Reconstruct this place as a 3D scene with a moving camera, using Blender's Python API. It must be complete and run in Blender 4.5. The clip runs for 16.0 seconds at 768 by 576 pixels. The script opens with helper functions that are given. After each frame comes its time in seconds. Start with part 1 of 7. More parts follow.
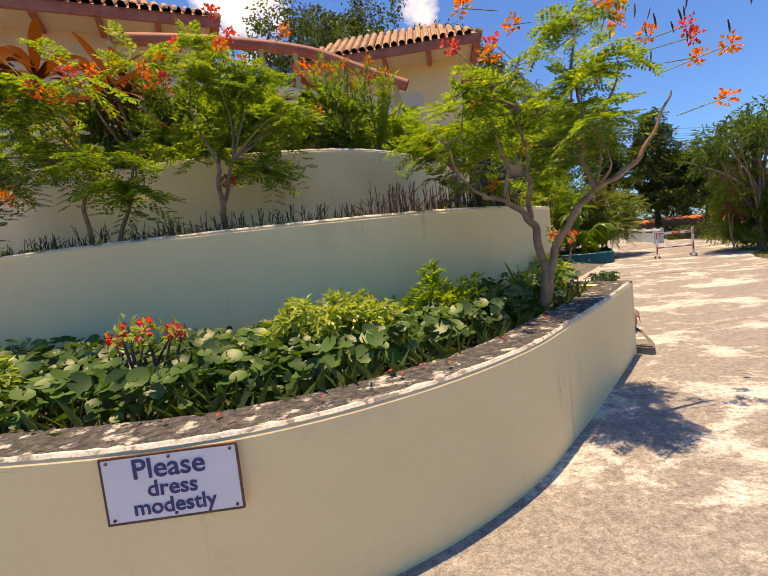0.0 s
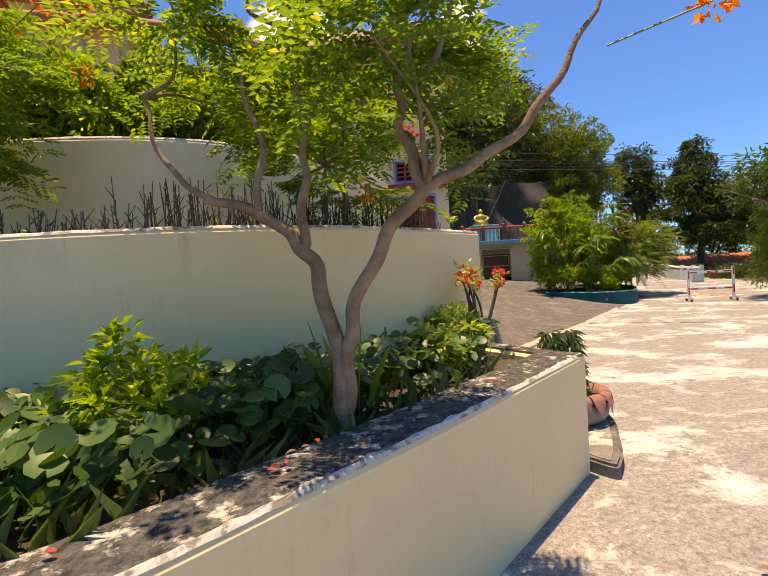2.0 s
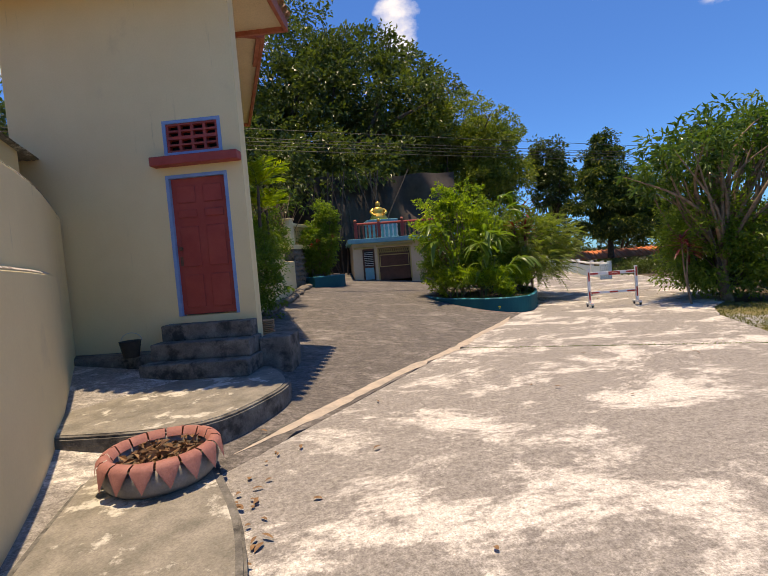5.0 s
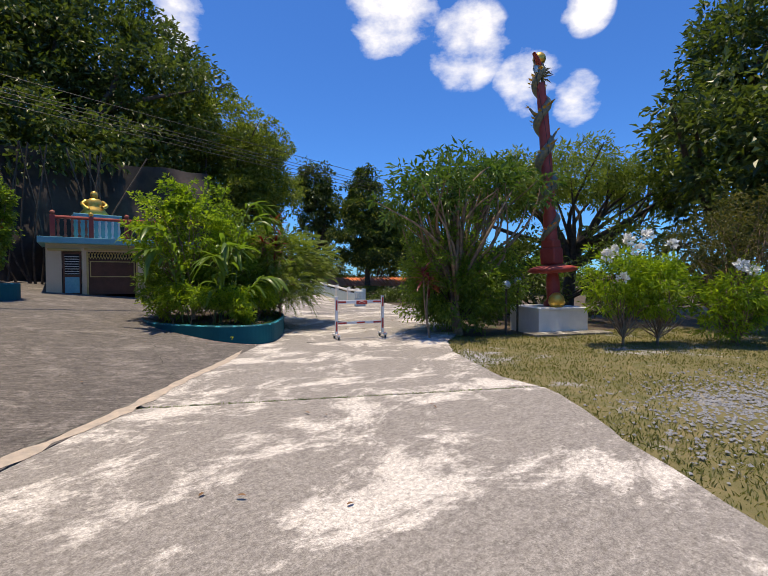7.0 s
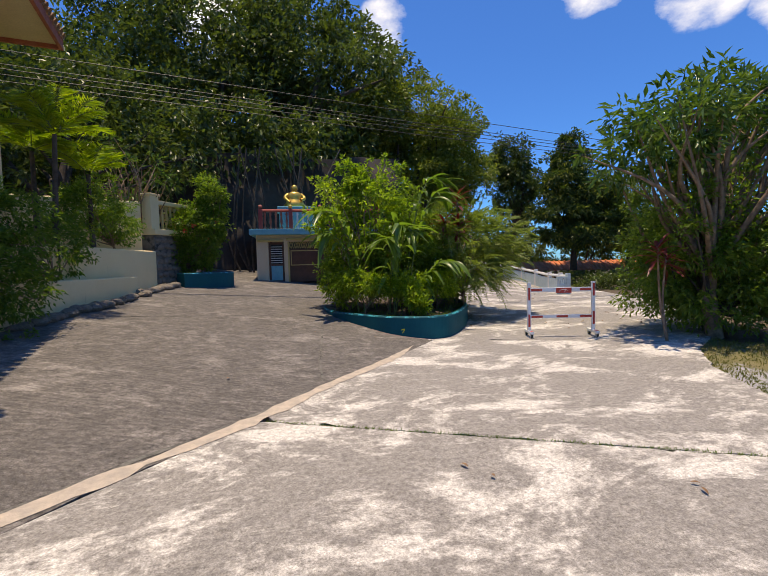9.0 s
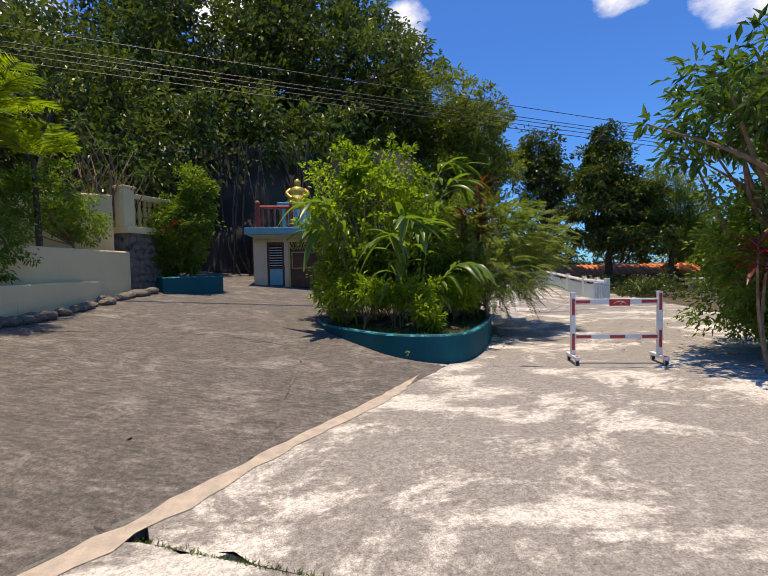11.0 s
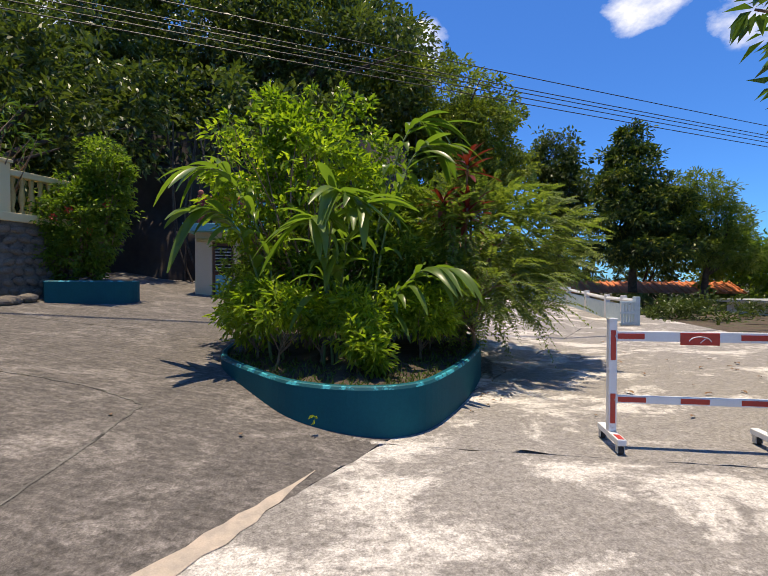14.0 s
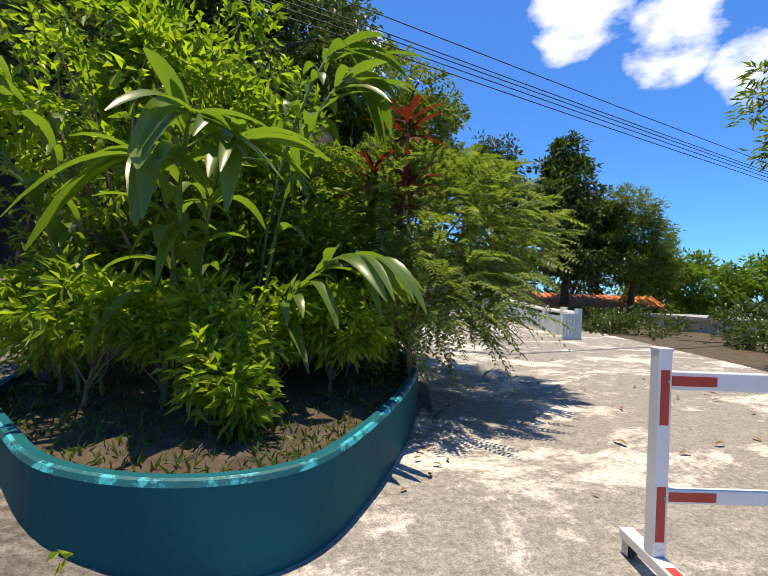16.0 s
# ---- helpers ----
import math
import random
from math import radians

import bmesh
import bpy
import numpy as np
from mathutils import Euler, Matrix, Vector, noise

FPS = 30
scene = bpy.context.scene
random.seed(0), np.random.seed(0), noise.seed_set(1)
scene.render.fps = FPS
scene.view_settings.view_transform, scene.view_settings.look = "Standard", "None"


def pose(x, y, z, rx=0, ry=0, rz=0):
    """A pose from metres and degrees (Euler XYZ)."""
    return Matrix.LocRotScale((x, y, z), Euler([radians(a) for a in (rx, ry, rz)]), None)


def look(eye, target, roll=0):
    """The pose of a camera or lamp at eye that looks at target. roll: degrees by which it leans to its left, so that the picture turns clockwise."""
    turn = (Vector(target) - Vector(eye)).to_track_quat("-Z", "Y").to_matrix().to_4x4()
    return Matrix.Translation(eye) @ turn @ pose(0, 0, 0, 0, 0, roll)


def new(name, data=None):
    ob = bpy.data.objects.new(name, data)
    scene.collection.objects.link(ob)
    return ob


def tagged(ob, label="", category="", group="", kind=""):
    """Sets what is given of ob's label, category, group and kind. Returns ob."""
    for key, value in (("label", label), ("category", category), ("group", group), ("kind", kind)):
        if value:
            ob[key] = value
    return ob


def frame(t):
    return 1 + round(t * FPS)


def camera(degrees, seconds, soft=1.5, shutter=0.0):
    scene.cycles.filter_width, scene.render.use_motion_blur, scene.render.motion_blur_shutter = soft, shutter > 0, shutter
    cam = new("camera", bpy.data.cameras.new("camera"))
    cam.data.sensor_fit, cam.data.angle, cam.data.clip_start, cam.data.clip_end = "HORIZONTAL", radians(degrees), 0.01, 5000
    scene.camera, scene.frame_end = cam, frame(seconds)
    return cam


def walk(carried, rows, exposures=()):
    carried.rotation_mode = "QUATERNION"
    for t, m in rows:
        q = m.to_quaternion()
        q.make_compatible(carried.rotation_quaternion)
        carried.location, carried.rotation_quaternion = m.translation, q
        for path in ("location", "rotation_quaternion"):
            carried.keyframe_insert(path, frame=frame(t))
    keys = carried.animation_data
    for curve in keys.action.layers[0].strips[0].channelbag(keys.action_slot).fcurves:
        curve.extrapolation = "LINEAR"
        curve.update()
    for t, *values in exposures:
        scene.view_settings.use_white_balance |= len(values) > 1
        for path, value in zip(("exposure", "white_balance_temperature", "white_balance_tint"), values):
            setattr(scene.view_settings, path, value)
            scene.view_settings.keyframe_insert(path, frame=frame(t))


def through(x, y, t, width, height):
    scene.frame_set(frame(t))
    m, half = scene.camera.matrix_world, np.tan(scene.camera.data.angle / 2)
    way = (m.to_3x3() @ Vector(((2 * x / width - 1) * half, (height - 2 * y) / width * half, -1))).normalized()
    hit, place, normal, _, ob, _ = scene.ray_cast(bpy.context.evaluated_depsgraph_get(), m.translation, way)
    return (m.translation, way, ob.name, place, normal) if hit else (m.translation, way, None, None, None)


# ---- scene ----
cam = camera(82.04, 16.0, soft=1.0)
PATH = [
    (0.0, pose(0.000, 0.000, 1.546, 84.71, 6.10, -6.54)),
    (0.5, pose(0.607, 0.463, 1.454, 86.57, 5.77, -4.80)),
    (1.0, pose(1.087, 0.844, 1.434, 88.09, 4.82, -3.94)),
    (1.5, pose(1.479, 1.219, 1.454, 88.56, 4.38, -2.58)),
    (2.0, pose(1.859, 1.637, 1.514, 88.21, 3.65, -2.00)),
    (2.5, pose(2.335, 1.989, 1.520, 88.00, 3.50, -1.21)),
    (3.0, pose(2.786, 2.348, 1.530, 87.88, 2.92, -0.73)),
    (5.5, pose(4.800, 4.980, 1.650, 86.80, 4.80, -16.10)),
    (6.0, pose(5.110, 5.440, 1.570, 87.60, 4.60, -24.20)),
    (6.5, pose(5.693, 5.850, 1.540, 88.40, 2.70, -33.10)),
    (7.0, pose(6.170, 6.200, 1.600, 88.40, 0.00, -38.80)),
    (7.5, pose(6.416, 6.719, 1.555, 87.53, -2.02, -37.91)),
    (8.0, pose(6.625, 7.111, 1.488, 87.50, -0.44, -32.43)),
    (8.5, pose(7.066, 7.419, 1.504, 86.93, 0.50, -22.23)),
    (9.0, pose(7.364, 7.727, 1.514, 86.92, 1.38, -13.38)),
    (11.5, pose(8.389, 10.011, 1.497, 87.69, 1.09, -10.22)),
    (12.0, pose(8.672, 10.490, 1.477, 88.30, 0.88, -10.12)),
    (12.5, pose(8.980, 10.924, 1.430, 88.71, 0.75, -10.45)),
    (13.0, pose(9.218, 11.354, 1.422, 88.42, 0.09, -9.83)),
    (13.5, pose(9.451, 11.803, 1.416, 89.24, 0.39, -9.02)),
    (14.0, pose(9.707, 12.196, 1.380, 89.21, -0.10, -8.75)),
    (14.5, pose(9.909, 12.623, 1.382, 89.49, 0.23, -9.85)),
    (15.0, pose(10.132, 13.047, 1.362, 89.37, 0.47, -11.46)),
    (15.5, pose(10.260, 13.500, 1.370, 89.30, -0.70, -14.10)),
    (16.0, pose(10.335, 14.010, 1.300, 90.10, -2.20, -17.20)),
]
walk(cam, PATH, [(0.0, 0.42, 12000.0, 18.0), (3.0, 0.62, 12000.0, 17.0), (5.5, 0.10, 8600.0, 13.0), (7.0, 0.06, 7900.0, 11.0), (9.0, 0.10, 8300.0, 12.0), (14.0, 0.19, 7900.0, 10.0), (16.0, 0.46, 8100.0, 8.0)])

# ---- light ----
SUN_TO = Vector((-0.05, 0.06, 0.997)).normalized()
world = bpy.data.worlds.new("world")
scene.world = world
world.use_nodes = True
wn, wl = world.node_tree.nodes, world.node_tree.links
wn.clear()
sky = wn.new("ShaderNodeTexSky")
sky.sky_type, sky.sun_disc = "NISHITA", False
sky.sun_elevation, sky.sun_rotation = math.asin(SUN_TO.z), math.atan2(SUN_TO.x, SUN_TO.y)
sky.altitude, sky.air_density, sky.dust_density, sky.ozone_density = 200, 1.0, 0.3, 3.0
bg = wn.new("ShaderNodeBackground")
bg.inputs["Strength"].default_value = 0.115
wout = wn.new("ShaderNodeOutputWorld")
coord = wn.new("ShaderNodeTexCoord")


def wmath(op, a, b=None):
    n = wn.new("ShaderNodeMath")
    n.operation = op
    for i, v in enumerate((a, b)):
        if v is None:
            continue
        if isinstance(v, (int, float)):
            n.inputs[i].default_value = v
        else:
            wl.new(v, n.inputs[i])
    return n.outputs[0]


# fair-weather clouds: soft lumps of noise about the places where they float
CLOUDS = [((0.56, 0.66, 0.50), 7.5), ((0.67, 0.58, 0.45), 6.5), ((0.77, 0.51, 0.38), 5.0), ((0.83, 0.44, 0.34), 4.0),
          ((0.79, 0.40, 0.48), 3.5), ((-0.12, 0.89, 0.45), 7.0), ((0.22, 0.86, 0.46), 4.5), ((-0.47, 0.78, 0.41), 9.0)]
lump = None
for way, wide in CLOUDS:
    d = wn.new("ShaderNodeVectorMath")
    d.operation = "DOT_PRODUCT"
    wl.new(coord.outputs["Generated"], d.inputs[0])
    d.inputs[1].default_value = Vector(way).normalized()
    near = wn.new("ShaderNodeMapRange")
    near.inputs["From Min"].default_value = math.cos(radians(wide * 0.80))
    near.inputs["From Max"].default_value = 1.0
    wl.new(d.outputs["Value"], near.inputs["Value"])
    lump = near.outputs[0] if lump is None else wmath("MAXIMUM", lump, near.outputs[0])
puff = wn.new("ShaderNodeTexNoise")
puff.inputs["Scale"].default_value, puff.inputs["Detail"].default_value, puff.inputs["Roughness"].default_value = 9.0, 7.0, 0.58
flat = wn.new("ShaderNodeMapping")
flat.inputs["Scale"].default_value = (1, 1, 1.7)
wl.new(coord.outputs["Generated"], flat.inputs["Vector"])
wl.new(flat.outputs[0], puff.inputs["Vector"])
cover = wn.new("ShaderNodeMapRange")
cover.inputs["From Min"].default_value, cover.inputs["From Max"].default_value = 0.60, 0.94
wl.new(wmath("ADD", puff.outputs["Fac"], wmath("MULTIPLY", lump, 0.36)), cover.inputs["Value"])
# keep the noise away from the clear sky
veil = wmath("MULTIPLY", cover.outputs[0], wmath("MINIMUM", wmath("MULTIPLY", lump, 6.0), 1.0))
blue = wn.new("ShaderNodeMixRGB")
blue.blend_type = "MULTIPLY"
blue.inputs[0].default_value = 1.0
blue.inputs[2].default_value = (0.30, 0.82, 1.62, 1)
wl.new(sky.outputs[0], blue.inputs[1])
cloudmix = wn.new("ShaderNodeMixRGB")
cloudmix.inputs[2].default_value = (10.2, 10.7, 11.5, 1)
wl.new(veil, cloudmix.inputs[0])
wl.new(blue.outputs[0], cloudmix.inputs[1])
wl.new(cloudmix.outputs[0], bg.inputs["Color"])
wl.new(bg.outputs[0], wout.inputs[0])

sun = bpy.data.lights.new("sun", "SUN")
sun.energy, sun.angle, sun.color = 4.6, radians(0.53), (1.0, 0.93, 0.80)
sun_ob = new("sun", sun)
sun_ob.matrix_world = look(SUN_TO * 60, (0, 0, 0))

# ---- tools ----
RNG = np.random.default_rng(7)


def put(name, V, F, mat, parent=None, label="", smooth=False):
    """One mesh object from arrays of vertices and of equal-sided faces."""
    me = bpy.data.meshes.new(name)
    V, F = np.asarray(V, np.float32), np.asarray(F, np.int32)
    m, k = F.shape
    me.vertices.add(len(V))
    me.vertices.foreach_set("co", V.ravel())
    me.loops.add(m * k)
    me.loops.foreach_set("vertex_index", F.ravel())
    me.polygons.add(m)
    me.polygons.foreach_set("loop_start", np.arange(0, m * k, k, dtype=np.int32))
    me.update(calc_edges=True)
    if smooth:
        me.shade_smooth()
    else:
        me.shade_flat()
    me.materials.append(mat)
    ob = new(name, me)
    if parent is not None:
        ob.parent = parent
    if label:
        tagged(ob, label)
    return ob


def part(name, bm, material, parent=None, label="", smooth=False):
    me = bpy.data.meshes.new(name)
    bm.to_mesh(me)
    bm.free()
    if smooth:
        me.shade_smooth()
    me.materials.append(material)
    ob = new(name, me)
    if parent is not None:
        ob.parent = parent
    if label:
        tagged(ob, label)
    return ob


def thing(name, label, category, group="", kind="", at=(0, 0, 0)):
    return tagged(at_place(new(name), at), label, category, group, kind)


def at_place(ob, p):
    ob.location = p
    return ob


def block(size, at=(0, 0, 0), turn=0.0, bevel=0.01, bm=None):
    """A bevelled box about its centre."""
    bm = bm or bmesh.new()
    made = bmesh.ops.create_cube(bm, size=1, matrix=Matrix.LocRotScale(at, Euler((0, 0, turn)), size))
    if bevel:
        edges = {e for v in made["verts"] for e in v.link_edges}
        bmesh.ops.bevel(bm, geom=list(edges), offset=bevel, segments=2, affect="EDGES", profile=0.5)
    return bm


def spline(points, n=8):
    """A smooth line through the points."""
    p = np.asarray(points, float)
    p = np.vstack([2 * p[0] - p[1], p, 2 * p[-1] - p[-2]])
    out = []
    for i in range(1, len(p) - 2):
        for s in np.linspace(0, 1, n, endpoint=False):
            a, b, c, d = p[i - 1], p[i], p[i + 1], p[i + 2]
            out.append(0.5 * (2 * b + (c - a) * s + (2 * a - 5 * b + 4 * c - d) * s * s + (3 * b - a - 3 * c + d) * s ** 3))
    out.append(p[-2])
    return np.array(out)


def tube(points, radii, sides=7):
    """Vertices and quads of a tapered tube along a line."""
    p = np.asarray(points, float)
    r = np.broadcast_to(np.asarray(radii, float), (len(p),)) if np.ndim(radii) == 0 else np.interp(np.linspace(0, 1, len(p)), np.linspace(0, 1, len(radii)), radii)
    t = np.gradient(p, axis=0)
    t /= np.linalg.norm(t, axis=1)[:, None] + 1e-9
    ref = np.eye(3)[int(np.argmin(np.abs(t).mean(0)))]
    u = np.cross(t, ref)
    u /= np.linalg.norm(u, axis=1)[:, None] + 1e-9
    w = np.cross(t, u)
    a = np.linspace(0, 2 * np.pi, sides, endpoint=False)
    V = p[:, None] + r[:, None, None] * (np.cos(a)[None, :, None] * u[:, None] + np.sin(a)[None, :, None] * w[:, None])
    F = []
    for i in range(len(p) - 1):
        for j in range(sides):
            k = (j + 1) % sides
            F.append((i * sides + j, i * sides + k, (i + 1) * sides + k, (i + 1) * sides + j))
    return V.reshape(-1, 3), np.array(F)


def lathe(profile, n=20):
    """A turned body from (radius, height) pairs."""
    a = np.linspace(0, 2 * np.pi, n, endpoint=False)
    V = np.array([(r * np.cos(b), r * np.sin(b), h) for r, h in profile for b in a])
    F = [(i * n + j, i * n + (j + 1) % n, (i + 1) * n + (j + 1) % n, (i + 1) * n + j) for i in range(len(profile) - 1) for j in range(n)]
    return V, np.array(F)


def join(pieces):
    """Several (vertices, faces) as one."""
    Vs, Fs, o = [], [], 0
    for V, F in pieces:
        Vs.append(V)
        Fs.append(np.asarray(F) + o)
        o += len(V)
    return np.vstack(Vs), np.vstack(Fs)


def unit(a):
    return a / (np.linalg.norm(a, axis=-1, keepdims=True) + 1e-9)


def leaves(P, D, N, L, W, fold=0.25, droop=0.15):
    """Folded, pointed leaves of six triangles' outline: base, two shoulders, tip."""
    P, D = np.asarray(P, float), unit(np.asarray(D, float))
    S = unit(np.cross(D, N))
    U = np.cross(S, D)
    L = np.broadcast_to(np.asarray(L, float), (len(P),))[:, None]
    W = np.broadcast_to(np.asarray(W, float), (len(P),))[:, None]
    tip = P + D * L - U * L * droop
    mid = P + D * L * 0.45
    a = mid + S * W * 0.5 + U * W * fold
    b = mid - S * W * 0.5 + U * W * fold
    V = np.stack([P, a, tip, b], 1).reshape(-1, 3)
    k = np.arange(len(P))[:, None] * 4
    return V, np.vstack([k + np.array([[0, 1, 2]]), k + np.array([[0, 2, 3]])])


def around(n, rng=RNG):
    return unit(rng.normal(size=(n, 3)))


def crown_points(lobes, clumps, per, clump_r, rng):
    """Leaf places and outward ways: lobes of clumps of leaves, uneven, with gaps."""
    lobes = [(np.array(c, float), np.array(r, float)) for c, r in lobes]
    vol = np.array([np.prod(r) ** 0.67 for _, r in lobes])
    pick = rng.choice(len(lobes), clumps, p=vol / vol.sum())
    C = np.empty((clumps, 3))
    ways, phase = rng.normal(size=(len(lobes), 3, 3)) * 3.2, rng.uniform(0, 6.3, (len(lobes), 3))
    O = np.empty((clumps, 3))
    for i, k in enumerate(pick):
        c, r = lobes[k]
        d = unit(rng.normal(size=3))
        C[i] = c + d * r * rng.uniform(0.45, 1.0) ** 0.6 * (1.0 + 0.17 * np.sin(ways[k] @ d + phase[k]).sum())
        O[i] = d
    size = clump_r * rng.uniform(0.5, 1.3, clumps)
    q = unit(rng.normal(size=(clumps, per, 3))) * rng.uniform(0.2, 1.0, (clumps, per, 1)) * size[:, None, None] * np.array([1, 1, 0.75])
    P = (C[:, None] + q).reshape(-1, 3)
    D = (unit(q) * 0.8 + O[:, None] * 0.5 + rng.normal(size=q.shape) * 0.5 + np.array([0, 0, -0.15])).reshape(-1, 3)
    return P, unit(D), C


def limbs(base, tops, r0, rng, fork=0.45, sides=6):
    """A trunk that forks towards the given places."""
    base = np.array(base, float)
    tops = np.asarray(tops, float)
    mean = tops.mean(0)
    stem_top = base + (mean - base) * fork * np.array([0.6, 0.6, 1.0])
    bend = rng.normal(size=3) * 0.04 * np.linalg.norm(stem_top - base) * np.array([1, 1, 0])
    line = spline([base, (base + stem_top) / 2 + bend, stem_top], 5)
    out = [tube(line, [r0 * 1.25, r0, r0 * 0.75], sides + 2)]
    for k, tp in enumerate(tops):
        s = stem_top if k % 2 == 0 else line[int(len(line) * 0.7)]
        m = (s + tp) / 2 + rng.normal(size=3) * 0.09 * np.linalg.norm(tp - s)
        out.append(tube(spline([s, m, tp], 4), [r0 * 0.55, r0 * 0.3, r0 * 0.08], sides))
    return out


def tree(name, label, base, lobes, clumps, per, clump_r, leaf, wide, leaf_mat, bark, r0, seed, branches=14, fork=0.45, category="tree", group="", droop=0.2):
    rng = np.random.default_rng(seed)
    ob = thing(name, label, category, group)
    P, D, C = crown_points(lobes, clumps, per, clump_r, rng)
    V, F = leaves(P, D, unit(rng.normal(size=P.shape) * 0.6 + np.array([0, 0, 1.0])), leaf * rng.uniform(0.7, 1.25, len(P)), wide * rng.uniform(0.7, 1.2, len(P)), droop=droop)
    put("crown", V, F, leaf_mat, ob)
    tops = C[rng.choice(len(C), min(branches, len(C)), replace=False)]
    for i, (V, F) in enumerate(limbs(base, tops, r0, rng, fork)):
        put("limb" if i else "trunk", V, F, bark, ob, smooth=True)
    return ob


def frond_leaflets(P, D, U, L, pairs, leaf, wide, droop, rng):
    """Pinnate fronds: leaflets in pairs along an arching rib. P, D, U: start, way and up of each frond."""
    n = len(P)
    s = np.linspace(0.12, 1.0, pairs)
    S = unit(np.cross(D, U))
    rib = P[:, None] + D[:, None] * (L[:, None] * s)[..., None] - np.array([0, 0, 1.0]) * (L[:, None] * droop * s ** 2)[..., None]
    tang = unit(np.gradient(rib, axis=1))
    grow = np.sin(np.pi * np.clip(s * 0.9 + 0.08, 0, 1)) ** 0.5
    Ps, Ds, Ns, Ls = [], [], [], []
    for side in (1, -1):
        Ps.append(rib)
        Ds.append(unit(tang * 0.55 + side * S[:, None] + rng.normal(size=rib.shape) * 0.12))
        Ns.append(np.broadcast_to(unit(np.cross(S, D))[:, None], rib.shape) + rng.normal(size=rib.shape) * 0.2)
        Ls.append(np.broadcast_to(leaf * grow, rib.shape[:2]))
    P2, D2, N2 = (np.concatenate(a).reshape(-1, 3) for a in (Ps, Ds, Ns))
    L2 = np.concatenate(Ls).reshape(-1)
    return leaves(P2, D2, N2, L2, L2 * wide, fold=0.15, droop=0.12), rib


def strap(base, way, up, L, W, droop, seg=7):
    """One long arching leaf with a raised keel."""
    base, way, up = np.array(base, float), unit(np.array(way, float)), np.array(up, float)
    s = np.linspace(0, 1, seg + 1)
    line = base + np.outer(s * L, way) + np.outer(-droop * L * s ** 2, (0, 0, 1))
    t = unit(np.gradient(line, axis=0))
    side = unit(np.cross(t, up))
    nrm = np.cross(side, t)
    w = W * np.clip(np.sin(np.pi * (0.08 + 0.9 * s)) ** 0.7, 0.03, 1) * 0.5
    a, b = line + side * w[:, None] + nrm * w[:, None] * 0.35, line - side * w[:, None] + nrm * w[:, None] * 0.35
    V = np.stack([a, line, b], 1).reshape(-1, 3)
    F = []
    for i in range(seg):
        for j in (0, 1):
            F.append((i * 3 + j, i * 3 + j + 1, i * 3 + j + 4, i * 3 + j + 3))
    return V, np.array(F)


def smooth01(v):
    v = np.clip(v, 0, 1)
    return v * v * (3 - 2 * v)


def ramp(x, y):
    """Rise of the drive above the level forecourt."""
    return 0.13 * np.maximum((x - 9.05) * -0.75 + (y - 14.5) * 0.65, 0)


def land(x, y):
    """The ground: forecourt, rising drive and the wooded hillside behind it."""
    x, y = np.asarray(x, float), np.asarray(y, float)
    h = np.minimum(ramp(x, y), 2.6)
    hill = smooth01((y - 27.0 - 0.15 * np.abs(x - 4)) / 22) * 7 * smooth01((15.5 - x) / 9)
    return h + hill

# ---- materials ----
def nodes_of(name):
    m = bpy.data.materials.new(name)
    m.use_nodes = True
    n, l = m.node_tree.nodes, m.node_tree.links
    return m, n, l, n["Principled BSDF"]


def noise_at(n, l, scale, detail=5.0, rough=0.6, vec=None, distort=0.0):
    t = n.new("ShaderNodeTexNoise")
    t.inputs["Scale"].default_value, t.inputs["Detail"].default_value = scale, detail
    t.inputs["Roughness"].default_value, t.inputs["Distortion"].default_value = rough, distort
    if vec is None:
        c = n.new("ShaderNodeTexCoord")
        vec = c.outputs["Object"]
    l.new(vec, t.inputs["Vector"])
    return t.outputs["Fac"]


def step(n, l, src, lo, hi):
    r = n.new("ShaderNodeMapRange")
    r.inputs["From Min"].default_value, r.inputs["From Max"].default_value = lo, hi
    l.new(src, r.inputs["Value"])
    return r.outputs[0]


def mixed(n, l, fac, a, b, mode="MIX"):
    m = n.new("ShaderNodeMixRGB")
    m.blend_type = mode
    for i, v in enumerate((fac, a, b)):
        if isinstance(v, (int, float)):
            m.inputs[i].default_value = v
        elif isinstance(v, tuple):
            m.inputs[i].default_value = (*v, 1) if len(v) == 3 else v
        else:
            l.new(v, m.inputs[i])
    return m.outputs[0]


def bumped(n, l, bsdf, src, strength, dist=0.01):
    b = n.new("ShaderNodeBump")
    b.inputs["Strength"].default_value, b.inputs["Distance"].default_value = strength, dist
    l.new(src, b.inputs["Height"])
    l.new(b.outputs[0], bsdf.inputs["Normal"])


def surface(name, a, b, scale=3.0, rough=0.8, grain=60.0, bump=0.25, stain=None, stain_at=(0.58, 0.72), stain_scale=1.5, metal=0.0, grain_amount=0.25):
    """Two tones at one scale, grain at another, stains of their own shape."""
    m, n, l, p = nodes_of(name)
    col = mixed(n, l, step(n, l, noise_at(n, l, scale), 0.35, 0.65), a, b)
    g = noise_at(n, l, grain, 4.0)
    col = mixed(n, l, grain_amount, col, mixed(n, l, step(n, l, g, 0.3, 0.7), (0.25, 0.25, 0.25), (1, 1, 1)), "MULTIPLY")
    if stain:
        col = mixed(n, l, step(n, l, noise_at(n, l, stain_scale, 8.0, 0.68), *stain_at), col, stain)
    l.new(col, p.inputs["Base Color"])
    p.inputs["Roughness"].default_value, p.inputs["Metallic"].default_value = rough, metal
    if bump:
        bumped(n, l, p, g, bump)
    return m


